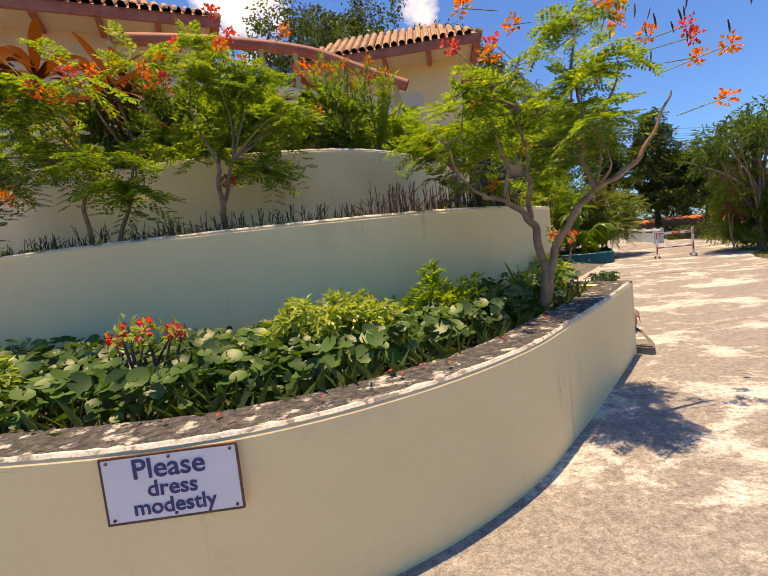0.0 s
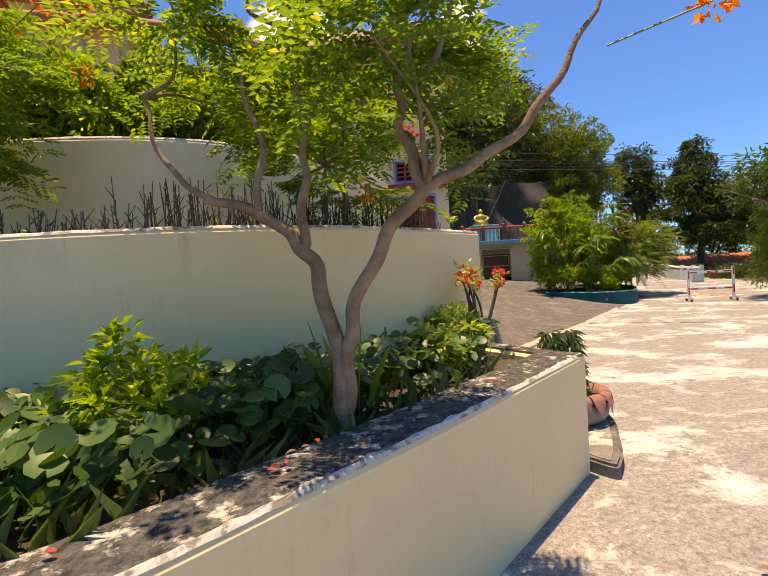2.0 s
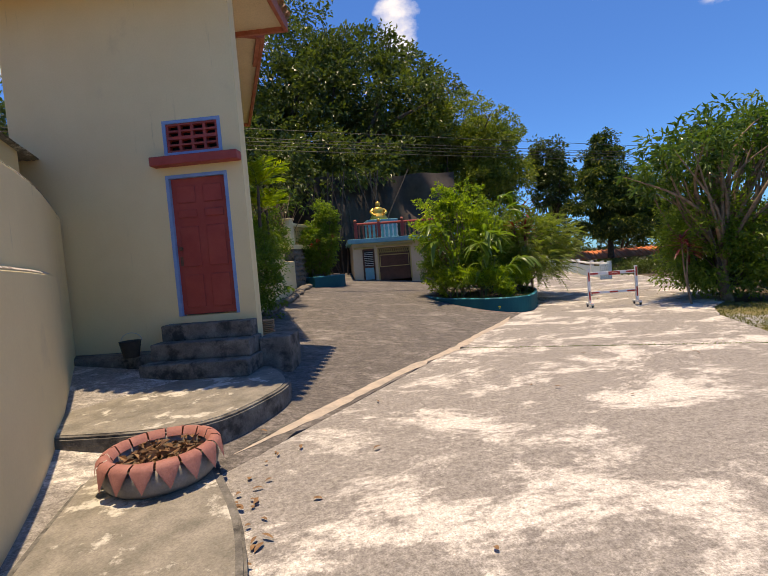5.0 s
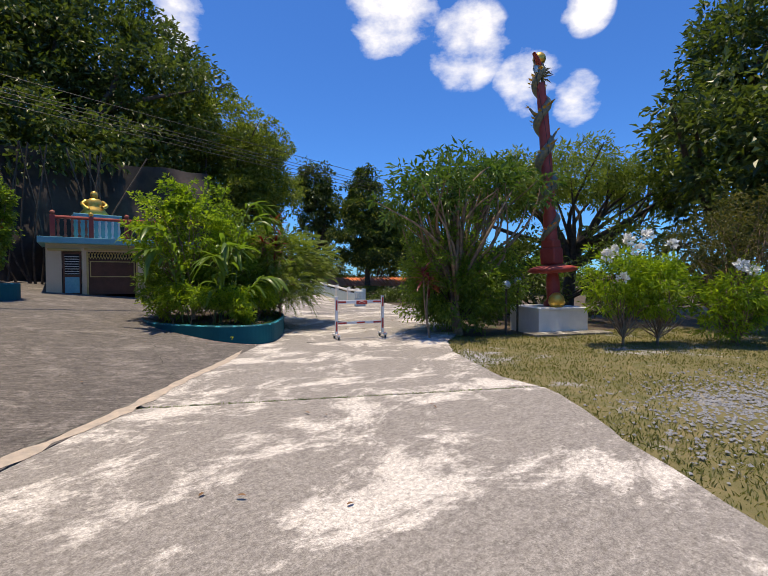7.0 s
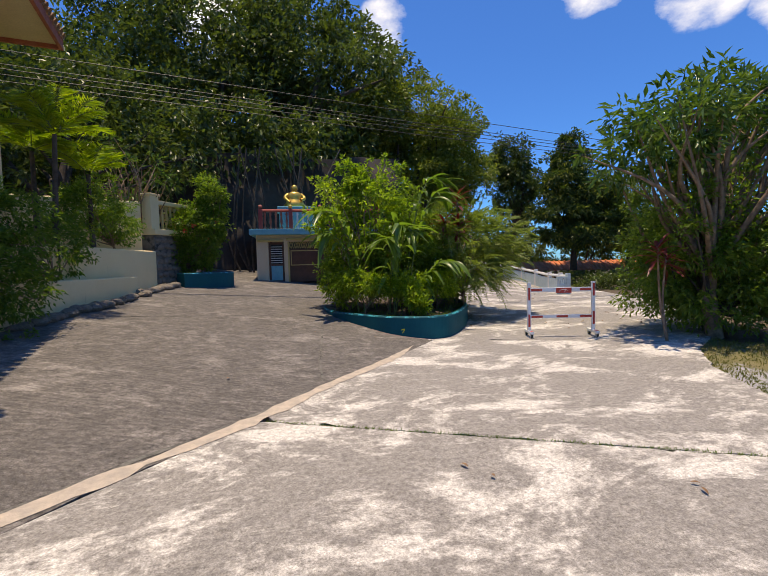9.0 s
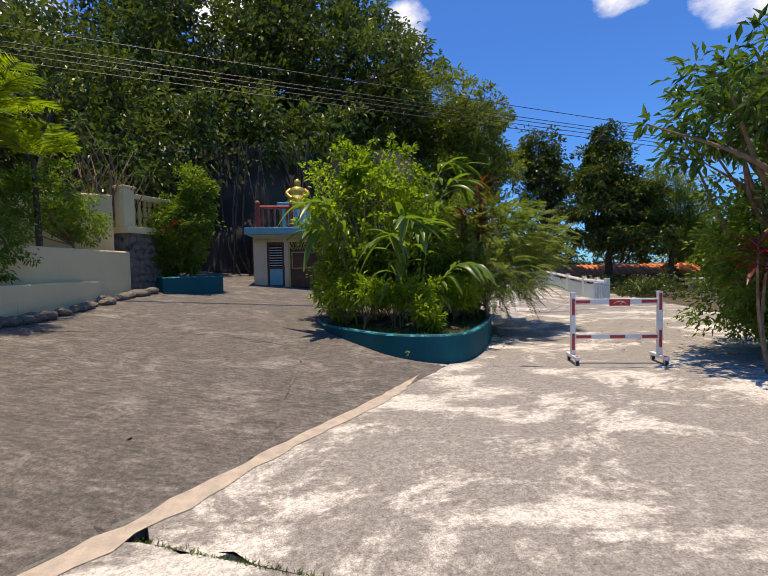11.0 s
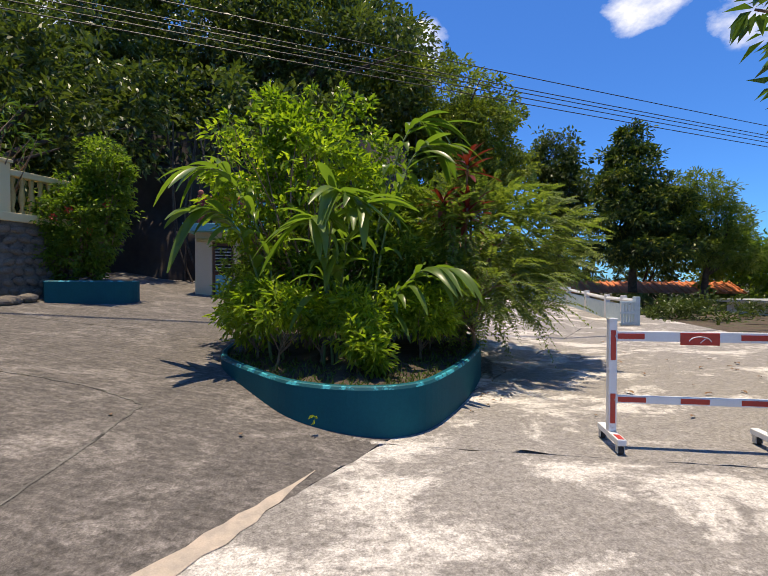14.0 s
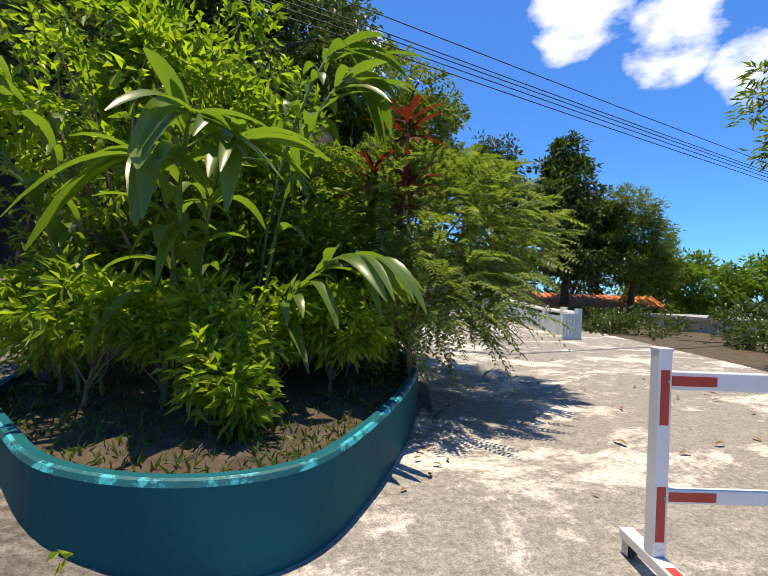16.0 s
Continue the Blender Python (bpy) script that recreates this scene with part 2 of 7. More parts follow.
def foliage(name, dark, light, tip=None, rough=0.42, through=0.42, odd=None, tip_at=0.85):
    """Leaves that differ one from another; light comes through them."""
    m, n, l, p = nodes_of(name)
    geo = n.new("ShaderNodeNewGeometry")
    r = geo.outputs["Random Per Island"]
    col = mixed(n, l, r, dark, light)
    col = mixed(n, l, step(n, l, noise_at(n, l, 0.9, 3.0), 0.35, 0.65), col, mixed(n, l, 1.0, col, (0.62, 0.72, 0.6), "MULTIPLY"))
    if tip:
        col = mixed(n, l, step(n, l, r, tip_at, tip_at + 0.02), col, tip)
    l.new(col, p.inputs["Base Color"])
    p.inputs["Roughness"].default_value = rough
    tr = n.new("ShaderNodeBsdfTranslucent")
    l.new(mixed(n, l, 1.0, col, (1.5, 1.6, 0.7), "MULTIPLY"), tr.inputs["Color"])
    mx = n.new("ShaderNodeMixShader")
    mx.inputs[0].default_value = through
    l.new(p.outputs[0], mx.inputs[1])
    l.new(tr.outputs[0], mx.inputs[2])
    l.new(mx.outputs[0], n["Material Output"].inputs["Surface"])
    return m


def concrete(name, grey, pale, dark, patch_scale, patch_at, ridge, turn):
    """Broomed concrete: pale worn patches over grey, dark blotches, wavy brush ridges."""
    m, n, l, p = nodes_of(name)
    c = n.new("ShaderNodeTexCoord")
    mp = n.new("ShaderNodeMapping")
    mp.inputs["Rotation"].default_value = (0, 0, turn)
    mp.inputs["Scale"].default_value = (0.85, 1.25, 1)
    l.new(c.outputs["Object"], mp.inputs["Vector"])
    big = noise_at(n, l, patch_scale, 12.0, 0.74, mp.outputs[0], 0.5)
    mid = noise_at(n, l, 6.0, 6.0, 0.7, mp.outputs[0])
    fine = noise_at(n, l, 75.0, 9.0, 0.8)
    grit = noise_at(n, l, 24.0, 6.0, 0.75)
    base = mixed(n, l, step(n, l, mid, 0.3, 0.7), dark, grey)
    edge = n.new("ShaderNodeMath")
    edge.operation = "MULTIPLY_ADD"
    l.new(mid, edge.inputs[0])
    edge.inputs[1].default_value = 0.22
    l.new(big, edge.inputs[2])
    col = mixed(n, l, step(n, l, edge.outputs[0], *patch_at), base, pale)
    w = n.new("ShaderNodeTexWave")
    w.wave_type, w.bands_direction = "BANDS", "Y"
    w.inputs["Scale"].default_value, w.inputs["Distortion"].default_value = 4.2, 7.0
    w.inputs["Detail"].default_value, w.inputs["Detail Scale"].default_value = 3.0, 1.4
    mw = n.new("ShaderNodeMapping")
    mw.inputs["Rotation"].default_value = (0, 0, turn)
    l.new(c.outputs["Object"], mw.inputs["Vector"])
    l.new(mw.outputs[0], w.inputs["Vector"])
    col = mixed(n, l, ridge, col, mixed(n, l, w.outputs["Fac"], (0.45, 0.44, 0.43), (1.15, 1.15, 1.15)), "MULTIPLY")
    col = mixed(n, l, 0.9, col, mixed(n, l, step(n, l, grit, 0.36, 0.64), (0.58, 0.57, 0.56), (1.32, 1.32, 1.32)), "MULTIPLY")
    spots = noise_at(n, l, 26.0, 3.0, 0.6)
    col = mixed(n, l, step(n, l, spots, 0.66, 0.72), col, mixed(n, l, 1.0, col, (0.55, 0.53, 0.5), "MULTIPLY"))
    col = mixed(n, l, 0.85, col, mixed(n, l, step(n, l, fine, 0.34, 0.66), (0.30, 0.29, 0.28), (1.42, 1.42, 1.42)), "MULTIPLY")
    l.new(col, p.inputs["Base Color"])
    p.inputs["Roughness"].default_value = 0.92
    h = n.new("ShaderNodeMath")
    h.operation = "MULTIPLY_ADD"
    l.new(w.outputs["Fac"], h.inputs[0])
    h.inputs[1].default_value = 0.25
    l.new(fine, h.inputs[2])
    bumped(n, l, p, h.outputs[0], 0.45, 0.010)
    return m


CONCRETE = concrete("pale broomed concrete", (0.37, 0.345, 0.32), (0.70, 0.66, 0.615), (0.25, 0.232, 0.218), 0.75, (0.615, 0.70), 0.05, -0.25)
DRIVE = concrete("dark weathered concrete", (0.215, 0.192, 0.178), (0.38, 0.345, 0.32), (0.09, 0.082, 0.076), 1.1, (0.64, 0.84), 0.32, 0.35)
SANDY = surface("sandy silt", (0.56, 0.46, 0.37), (0.40, 0.345, 0.29), 9.0, 0.95, 120, 0.3)
PLAT = surface("lichened platform concrete", (0.20, 0.185, 0.155), (0.33, 0.30, 0.255), 5, 0.95, 70, 0.6, (0.55, 0.52, 0.46), (0.55, 0.61), 2.6, grain_amount=0.5)
STEPS = surface("mossy dark concrete", (0.12, 0.112, 0.10), (0.25, 0.235, 0.21), 5, 0.95, 60, 0.6, (0.045, 0.042, 0.038), (0.50, 0.62), 4.0, grain_amount=0.5)
CREAM = surface("cream wall paint", (0.82, 0.645, 0.355), (0.86, 0.685, 0.385), 1.2, 0.75, 40, 0.08, (0.62, 0.47, 0.28), (0.60, 0.85), 0.8, grain_amount=0.06)


def streaked(m, colour):
    """Thin rain streaks down a painted wall."""
    n, l = m.node_tree.nodes, m.node_tree.links
    p = n["Principled BSDF"]
    old = p.inputs["Base Color"].links[0].from_socket
    c, mp = n.new("ShaderNodeTexCoord"), n.new("ShaderNodeMapping")
    mp.inputs["Scale"].default_value = (13, 13, 0.9)
    l.new(c.outputs["Object"], mp.inputs["Vector"])
    thin = step(n, l, noise_at(n, l, 1.0, 6.0, 0.7, mp.outputs[0]), 0.60, 0.80)
    where = step(n, l, noise_at(n, l, 1.1, 3.0), 0.45, 0.65)
    l.new(mixed(n, l, mixed(n, l, 1.0, thin, where, "MULTIPLY"), old, colour), p.inputs["Base Color"])


streaked(CREAM, (0.42, 0.34, 0.22))
COPING = surface("lichened wall top", (0.035, 0.033, 0.031), (0.17, 0.16, 0.145), 22, 0.95, 110, 0.9, (0.52, 0.49, 0.43), (0.55, 0.63), 9.0, grain_amount=0.75)
CHALK = surface("worn white wall edge", (0.78, 0.73, 0.64), (0.62, 0.56, 0.47), 9, 0.9, 60, 0.4, (0.24, 0.21, 0.18), (0.51, 0.57), 9, grain_amount=0.4)
SOIL = surface("planting soil", (0.05, 0.035, 0.025), (0.11, 0.08, 0.055), 6, 1.0, 40, 0.9)
LITTER = surface("leaf litter earth", (0.07, 0.05, 0.034), (0.13, 0.095, 0.065), 5, 1.0, 45, 0.9, (0.06, 0.09, 0.03), (0.55, 0.65), 2.0)
GRASSY = surface("dry lawn", (0.13, 0.125, 0.045), (0.22, 0.18, 0.08), 3.0, 1.0, 90, 0.9, (0.33, 0.32, 0.32), (0.56, 0.62), 0.55)
FOREST = surface("forest floor", (0.035, 0.04, 0.02), (0.06, 0.05, 0.03), 0.6, 1.0, 8, 0.5)
GRAVELM = surface("blue grey gravel", (0.22, 0.23, 0.25), (0.36, 0.37, 0.39), 30, 0.9, 90, 0.5)
RED = surface("weathered red paint", (0.36, 0.045, 0.035), (0.44, 0.07, 0.05), 3, 0.55, 60, 0.1, grain_amount=0.12)
FASCIA = surface("faded red eave paint", (0.40, 0.10, 0.06), (0.50, 0.17, 0.11), 4, 0.7, 50, 0.2)
BLUE = surface("pale blue frame paint", (0.16, 0.30, 0.55), (0.22, 0.36, 0.60), 6, 0.5, 60, 0.1, grain_amount=0.1)
TEAL = surface("teal planter paint", (0.0, 0.088, 0.112), (0.0, 0.105, 0.13), 2.5, 0.7, 40, 0.2, (0.006, 0.06, 0.075), (0.6, 0.8), 1.3, grain_amount=0.12)
TEALRIM = surface("chipped teal rim", (0.0, 0.085, 0.105), (0.002, 0.12, 0.14), 6, 0.55, 50, 0.3, (0.03, 0.40, 0.46), (0.50, 0.56), 7.0)
TEAL.node_tree.nodes["Principled BSDF"].inputs["Specular IOR Level"].default_value = 0.15
TILE = surface("terracotta roof tile", (0.40, 0.22, 0.13), (0.52, 0.33, 0.20), 3, 0.85, 50, 0.3, (0.16, 0.13, 0.11), (0.55, 0.68), 4)
SOFFIT = surface("cream soffit", (0.70, 0.54, 0.36), (0.75, 0.59, 0.41), 2, 0.8, 40, 0.05)
WHITE = surface("white enamel", (0.74, 0.74, 0.73), (0.80, 0.80, 0.79), 5, 0.4, 60, 0.05, (0.45, 0.42, 0.39), (0.66, 0.72), 9, grain_amount=0.08)
SIGNRED = surface("red reflective tape", (0.56, 0.055, 0.03), (0.50, 0.045, 0.03), 8, 0.45, 60, 0.0)
SIGNWHITE = surface("white enamel sign plate", (0.62, 0.63, 0.70), (0.68, 0.69, 0.75), 4, 0.4, 60, 0.03, (0.45, 0.33, 0.24), (0.70, 0.74), 5, grain_amount=0.05)
NAVY = surface("navy lettering", (0.014, 0.02, 0.13), (0.02, 0.03, 0.16), 8, 0.5, 60, 0.0)
RUST = surface("rusty metal", (0.10, 0.05, 0.03), (0.20, 0.09, 0.05), 12, 0.8, 80, 0.4)
RUBBER = surface("black rubber", (0.03, 0.03, 0.03), (0.06, 0.055, 0.05), 6, 0.8, 60, 0.3)
TYRE = surface("painted tyre", (0.20, 0.185, 0.175), (0.29, 0.27, 0.25), 6, 0.8, 60, 0.3)
TYREPINK = surface("dusty pink tyre paint", (0.40, 0.17, 0.14), (0.32, 0.12, 0.10), 9, 0.75, 60, 0.3, (0.2, 0.13, 0.11), (0.62, 0.7), 8)
BROWNDOOR = surface("brown stained wood", (0.10, 0.04, 0.022), (0.15, 0.06, 0.035), 3, 0.6, 30, 0.2)
DARK = surface("unlit interior", (0.015, 0.014, 0.013), (0.03, 0.027, 0.025), 3, 0.9, 30, 0.0)
STONE = surface("field stone", (0.16, 0.135, 0.11), (0.30, 0.25, 0.20), 9, 0.95, 40, 0.8, (0.07, 0.065, 0.06), (0.52, 0.66), 5)
# near-black base: the tree shade on the bank is put into the colour
ROCK = surface("shade-darkened cliff rock", (0.035, 0.03, 0.027), (0.08, 0.06, 0.05), 0.6, 0.95, 6, 1.0)
GOLD = surface("gold paint", (0.75, 0.45, 0.08), (0.85, 0.55, 0.12), 6, 0.35, 60, 0.1, metal=0.6)
YELLOW = surface("yellow ochre paint", (0.55, 0.40, 0.14), (0.62, 0.47, 0.2), 6, 0.6, 60, 0.1)
GREYBLUE = surface("scaled dragon paint", (0.10, 0.15, 0.16), (0.34, 0.26, 0.12), 14, 0.45, 30, 0.5)
ORANGE = surface("orange roof tile", (0.62, 0.17, 0.05), (0.72, 0.24, 0.08), 4, 0.75, 30, 0.3)
BARK = surface("grey bark", (0.18, 0.115, 0.07), (0.34, 0.235, 0.155), 9, 0.95, 50, 0.8)
DARKBARK = surface("dark bark", (0.06, 0.045, 0.035), (0.12, 0.09, 0.07), 7, 0.95, 40, 0.8)
STALK = surface("dry brown stalks", (0.07, 0.045, 0.035), (0.16, 0.11, 0.08), 20, 0.9, 60, 0.3)
STEM = surface("green stems", (0.10, 0.17, 0.05), (0.16, 0.20, 0.07), 8, 0.6, 40, 0.2)
WIRE = surface("black cable", (0.02, 0.02, 0.02), (0.03, 0.03, 0.03), 5, 0.6, 30, 0.0)
STEEL = surface("galvanised steel", (0.50, 0.52, 0.53), (0.60, 0.62, 0.62), 6, 0.5, 40, 0.1, metal=0.5)
PALELATTICE = surface("pale blue white lattice paint", (0.50, 0.64, 0.70), (0.60, 0.72, 0.76), 5, 0.6, 40, 0.15)
PALEBLUE = surface("pale turquoise trim", (0.12, 0.42, 0.50), (0.17, 0.48, 0.55), 5, 0.6, 40, 0.15)
BROWNLEAF = surface("dry fallen leaf", (0.16, 0.08, 0.04), (0.30, 0.17, 0.08), 20, 0.8, 60, 0.3)
PETAL = foliage("red petals", (0.80, 0.05, 0.06), (0.88, 0.12, 0.10), rough=0.6, through=0.4)
ORANGEPETAL = foliage("orange red petals", (0.88, 0.14, 0.02), (0.90, 0.30, 0.03), rough=0.6, through=0.4)
WHITEPETAL = surface("white petals", (0.85, 0.85, 0.80), (0.88, 0.88, 0.85), 20, 0.6, 60, 0.0)

L_DARK = foliage("dark canopy leaves", (0.045, 0.07, 0.018), (0.15, 0.19, 0.05), rough=0.42, through=0.3)
L_MID = foliage("broad leaves", (0.095, 0.165, 0.024), (0.24, 0.32, 0.05), rough=0.42, through=0.48)
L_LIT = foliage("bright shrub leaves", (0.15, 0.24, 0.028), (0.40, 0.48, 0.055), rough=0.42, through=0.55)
L_FERN = foliage("feathery leaflets", (0.095, 0.17, 0.026), (0.27, 0.35, 0.06), rough=0.5, through=0.62, tip=(0.42, 0.36, 0.05), tip_at=0.95)
L_FEATHER = foliage("olive feathery leaflets", (0.12, 0.17, 0.04), (0.27, 0.31, 0.08), rough=0.5, through=0.5)
L_LIME = foliage("yellow green variegated leaves", (0.30, 0.38, 0.06), (0.55, 0.58, 0.20), rough=0.4)
L_ROUND = foliage("round ground leaves", (0.025, 0.075, 0.014), (0.11, 0.215, 0.045), rough=0.46, through=0.28)
L_GINGER = foliage("glossy ginger leaves", (0.06, 0.13, 0.022), (0.24, 0.33, 0.06), rough=0.34, through=0.45, tip=(0.45, 0.33, 0.05), tip_at=0.965)
L_RED = foliage("crimson cordyline leaves", (0.09, 0.012, 0.015), (0.28, 0.03, 0.03), rough=0.35, through=0.3)
L_REDLEFT = foliage("rust cordyline leaves", (0.07, 0.018, 0.015), (0.30, 0.07, 0.02), rough=0.35, through=0.3)
L_OLIVE = foliage("sunlit olive leaves", (0.12, 0.16, 0.03), (0.28, 0.31, 0.06), rough=0.45)
L_PALM = foliage("yellow green palm leaflets", (0.22, 0.32, 0.02), (0.46, 0.52, 0.05), rough=0.4)
L_GRASS = foliage("grass blades", (0.07, 0.13, 0.025), (0.18, 0.24, 0.06), rough=0.6)
L_DRYGRASS = foliage("dry lawn blades", (0.16, 0.17, 0.05), (0.32, 0.29, 0.12), rough=0.8)
L_BROWN = foliage("sparse brownish leaves", (0.06, 0.075, 0.02), (0.17, 0.14, 0.05), rough=0.55)
L_GREY = foliage("weeping herb leaves", (0.05, 0.10, 0.05), (0.12, 0.18, 0.09), rough=0.55)
L_PLUM = foliage("glossy frangipani leaves", (0.07, 0.14, 0.03), (0.17, 0.25, 0.06), rough=0.25, through=0.3)
L_LAYER = foliage("dark layered leaves with yellow-green tips", (0.03, 0.06, 0.014), (0.10, 0.15, 0.03), rough=0.5, through=0.3, tip=(0.26, 0.28, 0.05), tip_at=0.88)
L_FAR = foliage("distant hill leaves", (0.035, 0.06, 0.025), (0.07, 0.10, 0.04), rough=0.6)

# ---- ground and paving ----
def sheet(xs, ys, height):
    X, Y = np.meshgrid(xs, ys)
    V = np.stack([X, Y, height(X, Y)], -1).reshape(-1, 3)
    nx = len(xs)
    F = [(j * nx + i, j * nx + i + 1, (j + 1) * nx + i + 1, (j + 1) * nx + i) for j in range(len(ys) - 1) for i in range(nx - 1)]
    return V, np.array(F)


far = np.array([-2500, -900, -350, -160, -90])
gx = np.concatenate([far, np.linspace(-60, 75, 110), -far[::-1]])
gy = np.concatenate([far, np.linspace(-50, 85, 110), -far[::-1]])
V, F = sheet(gx, gy, lambda x, y: land(x, y) - 0.09 - 0.02 * np.sin(x * 1.3) * np.cos(y * 1.7))
tagged(put("ground", V, F, LITTER, smooth=True), "brown earth with leaf litter, rising to a wooded hill", "ground", kind="structure")


def border(x):
    """The line where the drive leaves the forecourt."""
    return 14.5 + 1.154 * (x - 9.05)


def joint_a(x):
    return 12.15 - 0.517 * (x - 7.18)


def joint_b(x):
    return 15.79 - 0.332 * (x - 10.59)


def verge(x):
    """The right edge of the concrete."""
    return np.interp(x, [5.9, 6.0, 7.2, 9.88, 10.71, 11.88, 12.0, 13.1, 14.1, 15.3, 17.0, 19.5, 20.3, 23, 27], [-14, 1, 3.3, 6.95, 8.07, 9.48, 10.5, 12.5, 13.6, 14.4, 16.2, 19.2, 20.8, 28, 42])


def slab(name, x0, x1, low, high, nx, ny, mat, label, thick=0.08, lift=0.0, ragged=0.02):
    """A cast slab with a lip, between two lines."""
    xs = np.linspace(x0, x1, nx)
    lo, hi = low(xs), high(xs)
    hi = np.maximum(hi, lo + 0.02)
    s = np.linspace(0, 1, ny)
    Y = lo[None] + (hi - lo)[None] * s[:, None]
    X = np.broadcast_to(xs, Y.shape).copy()
    w = np.random.default_rng(3).normal(size=nx) * ragged
    Y[0] += w
    Z = ramp(X, Y) + lift
    top = np.stack([X, Y, Z], -1).reshape(-1, 3)
    rim = list(range(nx)) + [j * nx + nx - 1 for j in range(1, ny)] + [(ny - 1) * nx + i for i in range(nx - 2, -1, -1)] + [j * nx for j in range(ny - 2, 0, -1)]
    low_v = top[rim] - np.array([0, 0, thick])
    F = [(j * nx + i, j * nx + i + 1, (j + 1) * nx + i + 1, (j + 1) * nx + i) for j in range(ny - 1) for i in range(nx - 1)]
    n0 = len(top)
    F += [(rim[k], n0 + k, n0 + (k + 1) % len(rim), rim[(k + 1) % len(rim)]) for k in range(len(rim))]
    ob = put(name, np.vstack([top, low_v]), F, mat)
    return tagged(ob, label, "paving", kind="structure")


g = 0.007
slab("pavement_south", -14, 11.9, verge, lambda x: np.where(x < 3.3, 12.0, np.minimum(joint_a(x), border(x))) - g, 150, 40, CONCRETE, "pale worn concrete forecourt slab with grey patches")
slab("pavement_middle", 6.9, 15.3, lambda x: np.maximum(np.maximum(joint_a(x) + g, verge(x)), np.where(x < 7.2, border(x), -50)), lambda x: np.minimum(joint_b(x), border(x)) - g, 90, 30, CONCRETE, "pale worn concrete forecourt slab with white patches")
slab("pavement_north", 10.0, 24, lambda x: np.maximum(joint_b(x) + g, verge(x)), lambda x: border(x) - g, 90, 40, CONCRETE, "sunlit concrete road slab beyond the barrier")
slab("road", 11.7, 27, lambda x: np.maximum(border(x) + g, verge(x)), lambda x: np.minimum(52, 21 + (x - 11.7) * 25), 60, 50, CONCRETE, "grey concrete road climbing out of sight")
slab("drive", 3.3, 12.6, lambda x: border(x) + g, lambda x: np.where(x > 11.6, np.maximum(border(x) + 0.3, 21.5), 28.0), 90, 60, DRIVE, "dark ridged concrete drive sloping up to the garage")


def ribbon(name, line, width, mat, label, lift=0.005, seed=1, over=ramp, wob=0.35, category="dirt"):
    """A thin uneven strip on the paving."""
    rng = np.random.default_rng(seed)
    p = spline(line, 30)
    t = unit(np.gradient(p, axis=0))
    nrm = np.stack([t[:, 1], -t[:, 0]], 1)
    wa = width * (1 + wob * np.interp(np.arange(len(p)), np.arange(0, len(p), 3), rng.normal(size=len(range(0, len(p), 3)))))
    end = np.minimum(np.arange(len(p)), np.arange(len(p))[::-1])
    wa = wa * np.clip(end / 22, 0.02, 1)
    a, b = p + nrm * wa[:, None] * 0.6, p - nrm * wa[:, None] * 0.4
    m = np.stack([a, p, b], 1).reshape(-1, 2)
    z = over(m[:, 0], m[:, 1]) + lift
    z[1::3] += 0.006
    V = np.column_stack([m, z])
    F = [(i * 3 + j, i * 3 + j + 1, i * 3 + j + 4, i * 3 + j + 3) for i in range(len(p) - 1) for j in (0, 1)]
    return tagged(put(name, V, F, mat, smooth=True), label, category, kind="structure")


ribbon("trim_silt", [(3.7, 8.6), (4.7, 9.72), (5.8, 10.95), (7.0, 12.15), (8.0, 13.35), (9.0, 14.45), (9.7, 15.4)], 0.15, SANDY, "pinkish silt washed along the drive's lower edge", wob=0.22)

# lawn with a patch of gravel beside the forecourt
xs = np.linspace(6.2, 26, 70)
V, F = [], []
S = np.linspace(0, 1, 26)
for s in S:
    for x in xs:
        y1 = verge(x) if x < 15.3 else 13.8 - (x - 15.3) * 0.35
        V.append((x, -2 + (y1 + 2) * s, -0.03 + 0.012 * math.sin(x * 3.1 + s * 9)))
for j in range(len(S) - 1):
    for i in range(len(xs) - 1):
        F.append((j * 70 + i, j * 70 + i + 1, (j + 1) * 70 + i + 1, (j + 1) * 70 + i))
tagged(put("lawn", V, F, GRASSY, smooth=True), "dry olive lawn strip beside the concrete", "lawn", kind="structure")

